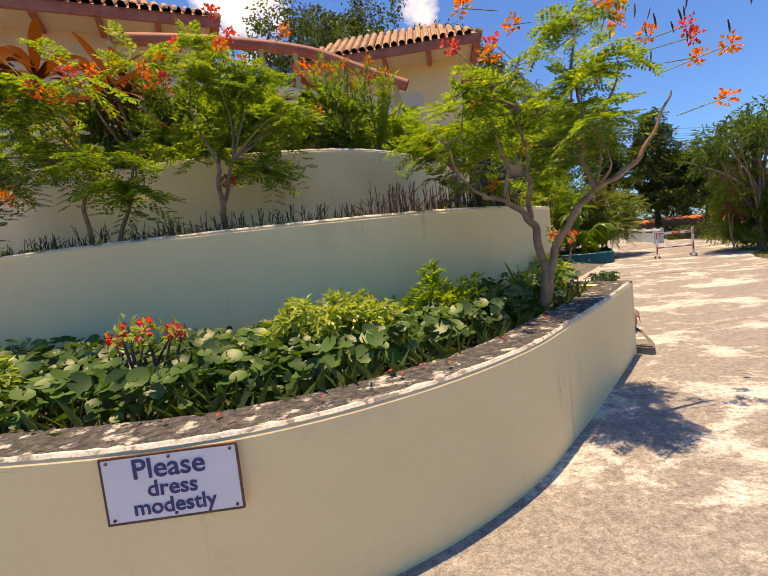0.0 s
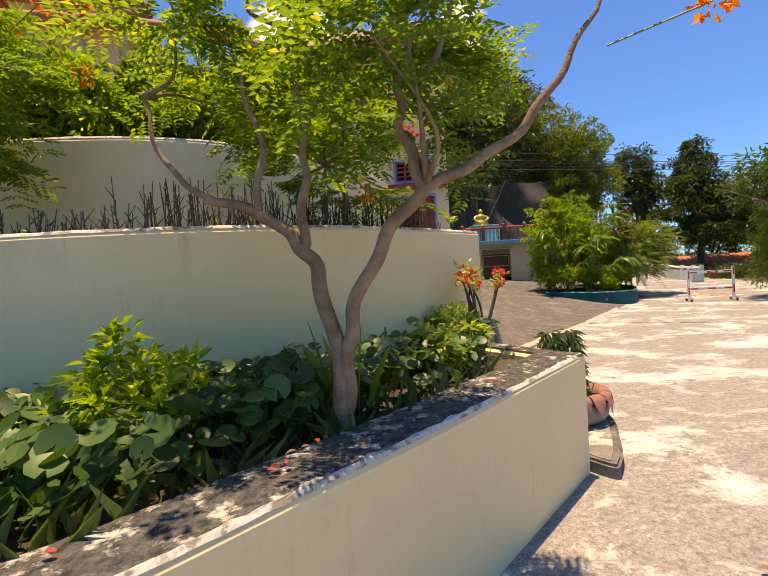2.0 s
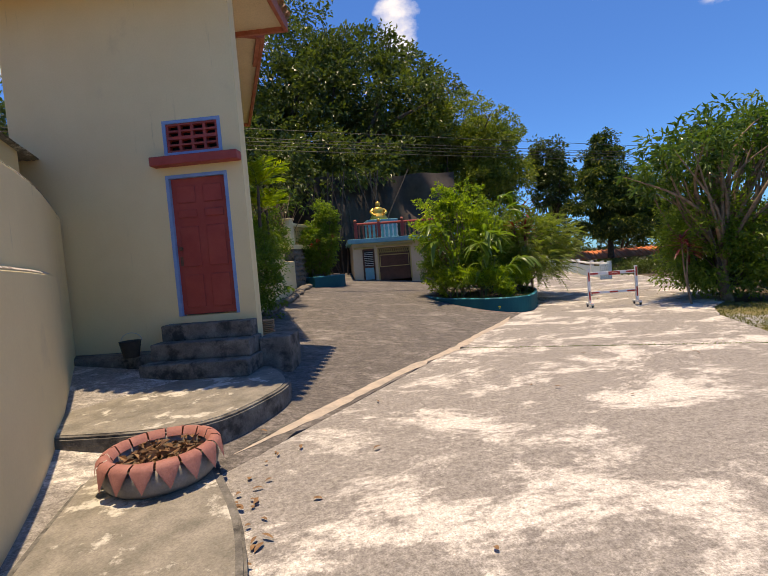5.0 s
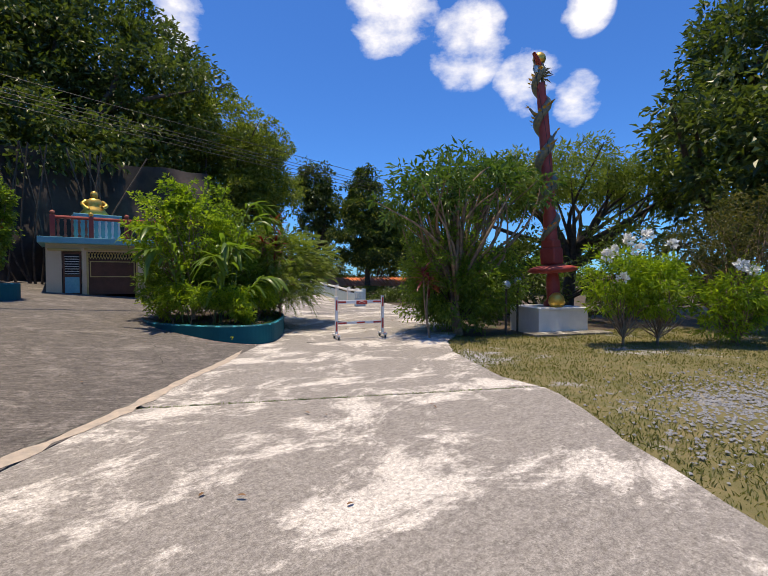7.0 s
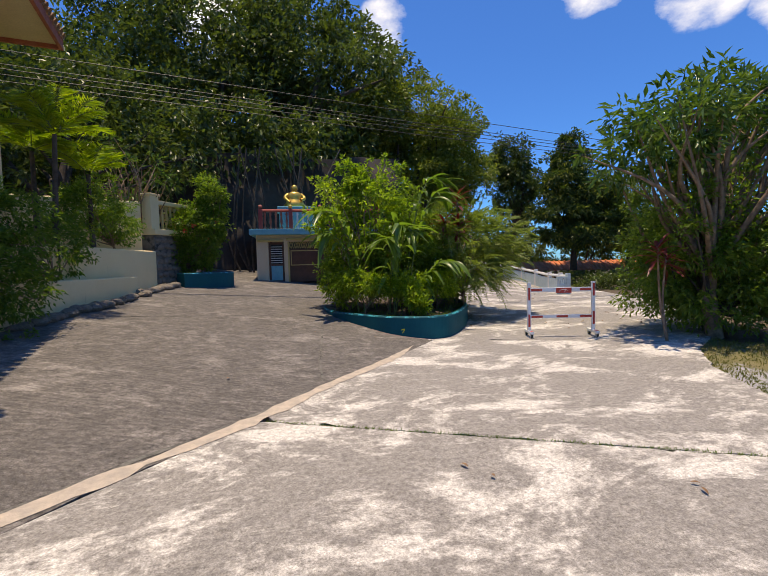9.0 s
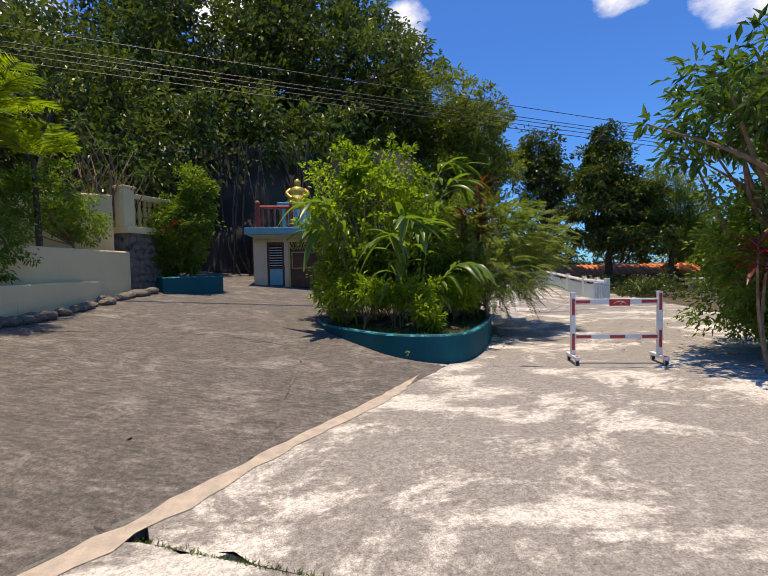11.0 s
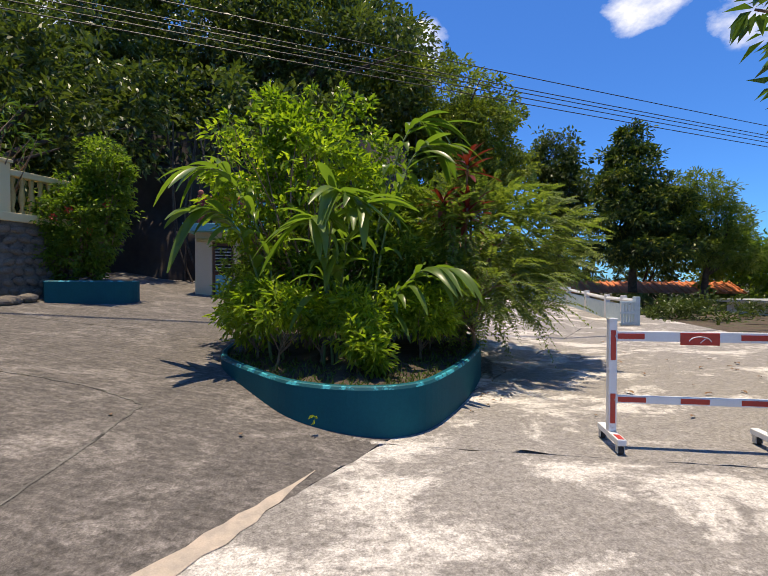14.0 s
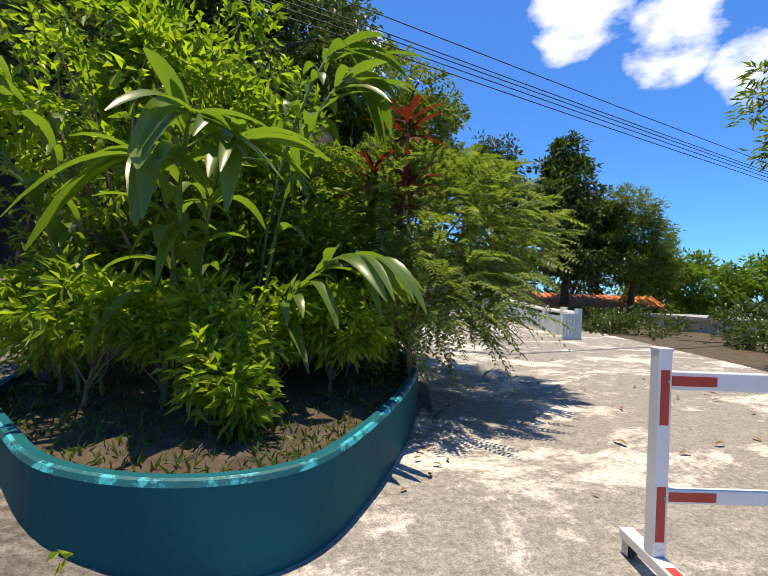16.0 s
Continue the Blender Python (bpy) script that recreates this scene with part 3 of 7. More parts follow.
# ---- terraced planting walls ----
def wall_line(name, pts, z0, z1, thick, mat, label, coping=None, seed=2, n=10):
    """A rounded retaining wall along a line, with its own worn top."""
    rng = np.random.default_rng(seed)
    p = spline(pts, n * 2)
    t = unit(np.gradient(p, axis=0))
    nrm = np.stack([t[:, 1], -t[:, 0]], 1)
    sec = [(0.0, z0), (0.0, z1 - 0.03), (-0.012, z1 - 0.008), (-0.035, z1), (-thick + 0.03, z1), (-thick, z1 - 0.03), (-thick, z0)]
    k = len(sec)
    V = []
    for i in range(len(p)):
        wob = rng.normal() * 0.0002
        for o, z in sec:
            V.append((*(p[i] + nrm[i] * (o + wob)), z))
    F = [(i * k + j, i * k + j + 1, (i + 1) * k + j + 1, (i + 1) * k + j) for i in range(len(p) - 1) for j in range(k - 1)]
    e = (len(p) - 1) * k
    F += [(0, k - 1, k - 2, 1), (1, k - 2, k - 3, 2), (e, e + 1, e + k - 2, e + k - 1), (e + 1, e + 2, e + k - 3, e + k - 2)]
    wall = tagged(put(name, V, F, mat), label, "wall", kind="structure")
    if coping:
        V, m = [], 4
        for i in range(len(p)):
            chip = 0.016 + 0.010 * abs(rng.normal())
            for o, z in ((-0.004, z1 - 0.010), (-0.014, z1 + 0.004), (-chip, z1 + 0.008), (-thick + 0.02, z1 + 0.006)):
                V.append((*(p[i] + nrm[i] * o), z + rng.normal() * 0.0012))
        edge = [(i * 4 + 0, i * 4 + 1, i * 4 + 5, i * 4 + 4) for i in range(len(p) - 1)] + [(i * 4 + 1, i * 4 + 2, i * 4 + 6, i * 4 + 5) for i in range(len(p) - 1)]
        top = [(i * 4 + 2, i * 4 + 3, i * 4 + 7, i * 4 + 6) for i in range(len(p) - 1)]
        put("coping_edge", V, edge, CHALK, wall, "chalky white chipped edge")
        put("coping_top", V, top, coping, wall, "blackened lichen-covered wall top")
    return p


def bed(name, front, back, z, label, mat=SOIL, inset=0.1, seed=4):
    """Soil between a wall and the next one behind it."""
    m = 40
    a = np.stack([np.interp(np.linspace(0, 1, m), np.linspace(0, 1, len(front)), front[:, i]) for i in (0, 1)], 1)
    b = np.stack([np.interp(np.linspace(0, 1, m), np.linspace(0, 1, len(back)), back[:, i]) for i in (0, 1)], 1)
    rng = np.random.default_rng(seed)
    V = []
    for s in np.linspace(0, 1, 7):
        for i in range(m):
            V.append((*(a[i] * (1 - s) + b[i] * s), z + rng.normal() * 0.012))
    F = [(j * m + i, j * m + i + 1, (j + 1) * m + i + 1, (j + 1) * m + i) for j in range(6) for i in range(m - 1)]
    tagged(put(name, V, F, mat, smooth=True), label, "soil", kind="structure")


T1 = wall_line("wall_terrace_1", [(-6.5, 4.6), (-4.2, 3.05), (-2.4, 2.12), (-1.35, 1.86), (-0.5, 1.80), (0.3, 2.03), (1.05, 2.47), (1.66, 3.02), (2.2, 3.54), (3.0, 4.35), (3.34, 4.70)], -0.15, 0.86, 0.32, CREAM, "curved cream painted planter wall with water stains", COPING)
wall_line("wall_terrace_end", [(3.34, 4.68), (3.1, 5.1), (2.84, 5.52)], -0.15, 0.858, 0.2, CREAM, "cream end wall of the lowest planter", COPING, 5)
T2 = wall_line("wall_terrace_2", [(-7.5, 7.2), (-5.0, 5.6), (-3.0, 4.55), (-1.3, 4.1), (0.2, 4.0), (1.3, 4.25), (2.15, 4.85), (2.86, 5.56)], 0.3, 1.84, 0.2, CREAM, "curved cream painted second terrace wall", COPING, 6)
T3 = wall_line("wall_terrace_3", [(-8.5, 10.2), (-6.0, 7.6), (-4.0, 6.25), (-2.0, 5.4), (-0.6, 5.25), (0.5, 5.5), (1.3, 6.2), (2.0, 7.2), (2.2, 8.0), (1.8, 9.6), (0.9, 11.9)], 1.2, 2.76, 0.2, CREAM, "curved cream painted third terrace wall", COPING, 7)
T4 = wall_line("wall_terrace_4", [(-7, 10.4), (-4.6, 8.4), (-2.4, 7.1), (-0.8, 6.7), (0.4, 6.75), (1.1, 7.3), (1.35, 8.4), (0.6, 11.6)], 2.2, 3.75, 0.18, CREAM, "pale cream upper terrace wall", COPING, 8)
wall_line("wall_terrace_back", [(2.86, 5.56), (2.72, 6.6), (2.2, 8.6), (0.9, 11.9)], -0.1, 1.84, 0.2, CREAM, "cream side wall of the terraces", COPING, 9)
bed("planting_bed_1", T1, T2, 0.80, "dark soil of the lowest planter")
bed("planting_bed_2", T2, T3, 1.76, "dark soil of the second terrace")
bed("planting_bed_3", T3, T4, 2.68, "dark soil of the third terrace")
bed("planting_bed_4", T4, T4 * np.array([0.6, 1.0]) + np.array([-0.5, 5.0]), 3.66, "paved top terrace", PLAT)

# the sign on the lowest wall
def sign():
    ob = thing("wall_sign", "white enamel sign with navy lettering on the cream wall", "sign")
    a, b = np.array([-1.005, 1.798]), np.array([-0.475, 1.775])
    ang = math.atan2(*(b - a)[::-1])
    mid = (a + b) / 2
    ob.matrix_world = Matrix.Translation((mid[0], mid[1] - 0.008, 0.700)) @ Euler((0, 0, ang)).to_matrix().to_4x4()
    w = np.linalg.norm(b - a)
    part("plate", block((w, 0.008, 0.27), bevel=0.002), SIGNWHITE, ob)
    bm = bmesh.new()
    for s in (-1, 1):
        block((0.009, 0.012, 0.28), (s * w / 2, 0, 0), bevel=0.002, bm=bm)
        block((w, 0.012, 0.010), (0, 0, s * 0.135), bevel=0.002, bm=bm)
    part("frame", bm, RUST, ob, "rusted thin frame")
    for word, dx, z, size in (("Please", -0.005, 0.042, 0.115), ("dress", 0.0, -0.035, 0.092), ("modestly", 0.0, -0.108, 0.088)):
        cu = bpy.data.curves.new("lettering", "FONT")
        cu.body, cu.size, cu.align_x, cu.extrude, cu.offset = word, size, "CENTER", 0.0015, 0.0012
        t = bpy.data.objects.new("tmp", cu)
        scene.collection.objects.link(t)
        me = bpy.data.meshes.new_from_object(t.evaluated_get(bpy.context.evaluated_depsgraph_get()))
        bpy.data.objects.remove(t)
        me.materials.append(NAVY)
        o = new("lettering", me)
        o.parent = ob
        o.matrix_local = Matrix.Translation((dx, -0.0065, z)) @ Euler((math.pi / 2, 0, 0)).to_matrix().to_4x4()
        tagged(o, "navy word " + word)
    for sx in (-1, 0, 1):
        for sz in (-1, 1):
            bm = bmesh.new()
            bmesh.ops.create_uvsphere(bm, u_segments=8, v_segments=5, radius=0.007, matrix=Matrix.Translation((sx * (w / 2 - 0.025), -0.005, sz * 0.118)))
            part("screw", bm, RUST, ob)


sign()

# ---- gate tower with the red door ----
TOWER = Matrix.Translation((3.70, 11.30, 0)) @ Euler((0, 0, math.atan2(-0.24, 0.97))).to_matrix().to_4x4()


def set_in(ob, m):
    ob.matrix_world = m
    return ob


bm = bmesh.new()
def span(bm, x0, x1, y0, y1, z0, z1, bevel=0.0):
    return block((x1 - x0, y1 - y0, z1 - z0), ((x0 + x1) / 2, (y0 + y1) / 2, (z0 + z1) / 2), bevel=bevel, bm=bm)


def pierced(xs, zs, holes, thick):
    """One upright wall sheet with thickness and square openings."""
    bm = bmesh.new()
    vs = {}

    def v(i, j, k):
        if (i, j, k) not in vs:
            vs[i, j, k] = bm.verts.new((xs[i], thick * k, zs[j]))
        return vs[i, j, k]
    cells = {(i, j) for i in range(len(xs) - 1) for j in range(len(zs) - 1)} - set(holes)
    for i, j in cells:
        bm.faces.new((v(i, j, 0), v(i + 1, j, 0), v(i + 1, j + 1, 0), v(i, j + 1, 0)))
        bm.faces.new((v(i, j + 1, 1), v(i + 1, j + 1, 1), v(i + 1, j, 1), v(i, j, 1)))
        for di, dj, e in ((-1, 0, ((i, j), (i, j + 1))), (1, 0, ((i + 1, j + 1), (i + 1, j))), (0, -1, ((i + 1, j), (i, j))), (0, 1, ((i, j + 1), (i + 1, j + 1)))):
            if (i + di, j + dj) not in cells:
                p, q = e
                bm.faces.new((v(*p, 0), v(*q, 0), v(*q, 1), v(*p, 1)))
    bmesh.ops.recalc_face_normals(bm, faces=bm.faces)
    return bm


bm.free()
bm = pierced([-3.6, -1.17, -0.28, 0.0], [-0.3, 1.10, 3.19, 3.50, 4.02, 6.1], [(1, 1), (1, 3)], 0.2)
tagged(set_in(part("wall_tower", bm, CREAM), TOWER), "smooth cream rendered tower wall", "wall", kind="structure")
# side wall running back from the tower, with its own eaves
SIDE = Matrix.Translation((3.66, 11.50, 0)) @ Euler((0, 0, math.atan2(0.17, 0.985))).to_matrix().to_4x4()
bm = block((0.2, 5.4, 6.5), (-0.1, 2.7, 2.95), bevel=0.0)
block((3.4, 0.2, 6.5), (-1.9, 5.3, 2.95), bevel=0.0, bm=bm)
tagged(set_in(part("wall_tower_side", bm, CREAM), SIDE), "cream rendered side wall behind the tower", "wall", kind="structure")

door = thing("door_1", "closed red six-panel wooden door with blue frame", "door", kind="structure")
set_in(door, TOWER)
bm = bmesh.new()
span(bm, -1.15, -0.30, 0.05, 0.10, 1.12, 3.17, 0.004)
leaf = part("door_leaf", bm, RED, door)
for cx in (-0.93, -0.52):
    for z0, z1 in ((1.22, 1.72), (1.84, 2.45), (2.58, 2.70), (2.80, 3.06)):
        bm = bmesh.new()
        span(bm, cx - 0.145, cx + 0.145, 0.036, 0.052, z0, z1, 0.012)
        part("panel", bm, RED, leaf)
bm = bmesh.new()
span(bm, -1.20, -1.15, -0.012, 0.12, 1.10, 3.22, 0.004)
span(bm, -0.30, -0.25, -0.012, 0.12, 1.10, 3.22, 0.004)
span(bm, -1.15, -0.30, -0.012, 0.12, 3.17, 3.22, 0.004)
part("door_frame", bm, BLUE, door, "pale blue painted frame")
bm = bmesh.new()
bmesh.ops.create_uvsphere(bm, u_segments=12, v_segments=8, radius=0.032, matrix=Matrix.Translation((-1.07, 0.0, 2.12)))
part("door_knob", bm, RUST, door, "dark metal knob")
bm = bmesh.new()
span(bm, -1.11, -1.07, 0.03, 0.05, 1.86, 2.0, 0.004)
part("hasp", bm, RUST, door, "dark metal hasp")
bm = bmesh.new()
span(bm, -1.03, -0.975, 0.040, 0.046, 1.25, 1.58)
part("split_board", bm, DARK, door, "dark split in the lower panel")
bm = bmesh.new()
span(bm, -1.33, -0.01, -0.17, 0.0, 3.34, 3.47, 0.008)
tagged(set_in(part("sill", bm, RED), TOWER), "red concrete ledge above the door", "ledge", kind="structure")

vent = thing("window_1", "red pierced vent block window with blue frame", "vent", kind="structure")
set_in(vent, TOWER)
bm = bmesh.new()
span(bm, -1.17, -1.12, -0.012, 0.1, 3.50, 4.02, 0.003)
span(bm, -0.33, -0.28, -0.012, 0.1, 3.50, 4.02, 0.003)
span(bm, -1.12, -0.33, -0.012, 0.1, 3.50, 3.55, 0.003)
span(bm, -1.12, -0.33, -0.012, 0.1, 3.97, 4.02, 0.003)
part("window_frame", bm, BLUE, vent, "pale blue painted frame")
for z, thick in ((3.565, 0.03), (3.66, 0.03), (3.76, 0.05), (3.86, 0.03), (3.955, 0.03)):
    bm = bmesh.new()
    span(bm, -1.12, -0.33, 0.0, 0.09, z - thick / 2, z + thick / 2, 0.004)
    part("slat", bm, RED, vent)
for i in range(5):
    bm = bmesh.new()
    x = -1.105 + i * 0.19
    span(bm, x - 0.022, x + 0.022, 0.006, 0.086, 3.55, 3.97, 0.003)
    part("upright", bm, RED, vent)
bm = bmesh.new()
span(bm, -1.16, -0.29, 0.14, 0.16, 3.51, 4.01)
part("dark_backing", bm, DARK, vent, "unlit space behind the vent")


def roof(name, m, x0, x1, y0, y1, z, rise, label, rows=True):
    """Hipped tile roof: beams, fascia, soffit, rows of half-round tiles."""
    ob = thing(name, label, "roof")
    set_in(ob, m)
    bm = bmesh.new()
    span(bm, x0 + 0.06, x1 - 0.06, y0 + 0.06, y1 - 0.06, z + 0.02, z + 0.06)
    part("soffit", bm, SOFFIT, ob)
    bm = bmesh.new()
    for a in ((x0, x1, y0, y0 + 0.07), (x0, x1, y1 - 0.07, y1), (x0, x0 + 0.07, y0 + 0.07, y1 - 0.07), (x1 - 0.07, x1, y0 + 0.07, y1 - 0.07)):
        span(bm, *a, z - 0.06, z + 0.14, 0.008)
    part("fascia", bm, FASCIA, ob, "faded red painted eave board")
    n = int((x1 - x0) / 1.0)
    for i in range(n + 1):
        bm = bmesh.new()
        x = x0 + 0.1 + (x1 - x0 - 0.2) * i / n
        span(bm, x - 0.05, x + 0.05, y0 + 0.07, y0 + 1.25, z - 0.05, z + 0.02, 0.006)
        part("rafter", bm, FASCIA, ob)
    my, k = (y0 + y1) / 2, (y1 - y0) / 2
    zt = z + 0.14
    V = [(x0, y0, zt), (x1, y0, zt), (x1, y1, zt), (x0, y1, zt), (x0 + k * 0.8, my, zt + rise), (x1 - k * 0.8, my, zt + rise)]
    me = bpy.data.meshes.new("roof_deck")
    me.from_pydata(V, [], [(0, 1, 5, 4), (1, 2, 5), (2, 3, 4, 5), (3, 0, 4)])
    me.materials.append(TILE)
    o = new("roof_deck", me)
    o.parent = ob
    pitch = 0.19
    for i in range(int((x1 - x0) / pitch)):
        x = x0 + pitch * (i + 0.5)
        top = min(1.0, (x - x0) / (k * 0.8), (x1 - x) / (k * 0.8))
        V, F = tube([(x, y0 - 0.05, zt + 0.02), (x, y0 + k * top, zt + 0.03 + rise * top)], 0.075, 8)
        put("roof_tile", V, F, TILE, ob)
    for i in range(int((y1 - y0) / pitch)):
        y = y0 + pitch * (i + 0.5)
        top = min(1.0, (y - y0) / k, (y1 - y) / k)
        V, F = tube([(x1 + 0.05, y, zt + 0.02), (x1 - k * 0.8 * top, y, zt + 0.03 + rise * top)], 0.075, 8)
        put("roof_tile", V, F, TILE, ob)
    return ob


roof("tower_roof", TOWER, -4.1, 0.45, -1.0, 1.7, 6.05, 0.9, "weathered terracotta tile roof with red eaves on the tower")
roof("side_roof", SIDE, -4.0, 0.72, 1.6, 6.8, 6.12, 0.9, "weathered terracotta tile roof with red eaves behind the tower")
PAV = Matrix.Translation((-2.6, 10.3, 0)) @ Euler((0, 0, 0.31)).to_matrix().to_4x4()
bm = bmesh.new()
span(bm, -6, 0, 0, 0.2, 3.5, 6.4)
span(bm, -0.2, 0, 0.2, 4, 3.5, 6.4)
span(bm, -6, -5.8, 0.2, 4, 3.5, 6.4)
span(bm, -5.8, -0.2, 3.8, 4, 3.5, 6.4)
tagged(set_in(part("wall_pavilion", bm, SOFFIT), PAV), "warm cream pavilion wall above the terraces", "wall", kind="structure")
roof("pavilion_roof", PAV, -6.7, 0.6, -0.9, 4.7, 6.35, 1.6, "weathered terracotta tile roof with red eaves on the pavilion")

# platform, steps and rubble before the door
def plate(name, pts, z0, z1, mat, label, kind="structure", category="platform", n=5, parent=None):
    p = spline(list(pts) + [pts[0]], n)[:-1]
    bm = bmesh.new()
    lo = [bm.verts.new((*q, z0)) for q in p]
    hi = [bm.verts.new((*q, z1)) for q in p]
    bm.faces.new(hi)
    bm.faces.new(lo[::-1])
    for i in range(len(p)):
        j = (i + 1) % len(p)
        bm.faces.new((lo[i], lo[j], hi[j], hi[i]))
    bmesh.ops.recalc_face_normals(bm, faces=bm.faces)
    bmesh.ops.bevel(bm, geom=[e for e in bm.edges if all(abs(v.co.z - z1) < 1e-4 for v in e.verts)], offset=0.02, segments=2, affect="EDGES")
    return tagged(part(name, bm, mat), label, category, kind=kind)


plate("platform_upper", [(1.0, 9.2), (2.6, 8.75), (3.45, 8.75), (3.95, 9.35), (4.18, 10.0), (4.02, 10.75), (3.75, 11.2), (3.2, 11.38), (1.0, 11.9)], -0.15, 0.30, STEPS, "rounded dark concrete platform before the steps")
plate("platform_upper_top", [(1.0, 9.25), (2.6, 8.80), (3.42, 8.80), (3.91, 9.37), (4.13, 10.0), (3.98, 10.72), (3.72, 11.14), (3.2, 11.33), (1.0, 11.85)], 0.28, 0.306, PLAT, "pale lichened top of the platform")
plate("platform_lower", [(2.95, 5.55), (3.40, 4.66), (3.56, 4.66), (3.80, 5.1), (4.0, 5.6), (4.08, 6.4), (3.98, 7.2), (3.72, 8.0), (3.4, 8.75), (2.6, 8.8), (2.75, 6.8)], -0.15, 0.10, STEPS, "low dark concrete plinth under the tyre planters")
plate("platform_lower_top", [(2.98, 5.58), (3.41, 4.70), (3.54, 4.71), (3.76, 5.12), (3.96, 5.62), (4.04, 6.4), (3.94, 7.2), (3.68, 7.98), (3.38, 8.7), (2.62, 8.75), (2.79, 6.8)], 0.08, 0.106, PLAT, "grey lichened top of the plinth")
for i, (z0, z1, d) in enumerate(((0.306, 0.53, 0.78), (0.53, 0.77, 0.52), (0.77, 1.0, 0.26))):
    bm = bmesh.new()
    span(bm, -1.42 + 0.03 * i, 0.10 - 0.05 * i, -d, -0.002, z0, z1, 0.015)
    tagged(set_in(part("step_%d" % (i + 1), bm, STEPS), TOWER), "worn dark concrete step below the red door", "step", kind="structure")
bm = bmesh.new()
span(bm, 0.06, 0.52, -0.18, 0.36, 0.1, 0.72, 0.02)
tagged(set_in(part("concrete_block", bm, STEPS), TOWER), "dark concrete block beside the steps", "block")
bm = bmesh.new()
span(bm, -3.3, -1.45, -0.42, -0.01, 0.28, 0.62, 0.05)
tagged(set_in(part("rubble_curb", bm, STEPS), TOWER), "broken dark concrete footing along the tower", "footing", kind="structure")

# ---- island planter ----
ISL = [(8.45, 18.4), (8.6, 17.75), (9.08, 16.9), (9.5, 16.32), (10.07, 16.03), (10.63, 16.1), (11.1, 16.62), (11.66, 17.5), (12.15, 18.5), (12.42, 19.7), (12.1, 21.2), (10.8, 21.9), (9.2, 21.2), (8.5, 19.6)]


def ring_wall(name, pts, z0, z1, thick, mat, rim, label, category="planter", n=6):
    p = spline(list(pts) + [pts[0]], n)[:-1]
    t = unit(np.roll(p, -1, 0) - np.roll(p, 1, 0))
    nrm = np.stack([t[:, 1], -t[:, 0]], 1)
    sec = [(0.0, z0), (0.0, z1 - 0.03), (-0.012, z1 - 0.006), (-0.03, z1), (-thick, z1), (-thick, z0)]
    k, m = len(sec), len(p)
    V = [(*(p[i] + nrm[i] * o), z) for i in range(m) for o, z in sec]
    side = [(i * k + j, i * k + j + 1, ((i + 1) % m) * k + j + 1, ((i + 1) % m) * k + j) for i in range(m) for j in (0, 3, 4)]
    ob = tagged(put(name, V, side, mat), label, category)
    lip = [(i * k + j, i * k + j + 1, ((i + 1) % m) * k + j + 1, ((i + 1) % m) * k + j) for i in range(m) for j in (1, 2)]
    put("rim", V, lip, rim, ob, "brighter worn rim")
    return ob, p - nrm * thick


isle, inner = ring_wall("planter", ISL, -0.1, 0.46, 0.075, TEAL, TEALRIM, "low teal painted island planter wall full of shrubs")
c = inner.mean(0)
V, F, m = [(*c, 0.5)], [], len(inner)
rngs = np.random.default_rng(5)
for s in (0.35, 0.7, 1.0):
    for q in inner:
        V.append((*(c + (q - c) * s), 0.46 - 0.10 * s + rngs.normal() * 0.015 + max(0.0, 0.9 * (ramp(*(c + (q - c) * s)) - 0.36))))
F3 = [(0, 1 + i, 1 + (i + 1) % m) for i in range(m)]
F4 = [(1 + r * m + i, 1 + (r + 1) * m + i, 1 + (r + 1) * m + (i + 1) % m, 1 + r * m + (i + 1) % m) for r in (0, 1) for i in range(m)]
F = F3 + [f[:3] for f in F4] + [(f[0], f[2], f[3]) for f in F4]
tagged(put("planting_bed_island", V, F, SOIL, smooth=True), "brown soil with litter inside the island planter", "soil", kind="structure")

# far teal planter beside the stone pier
ring_wall("planter", [(4.75, 21.2), (5.75, 21.7), (5.95, 22.4), (5.2, 22.8), (4.4, 22.0)], 0.8, 1.40, 0.1, TEAL, TEALRIM, "small teal planter with a hibiscus beside the drive")

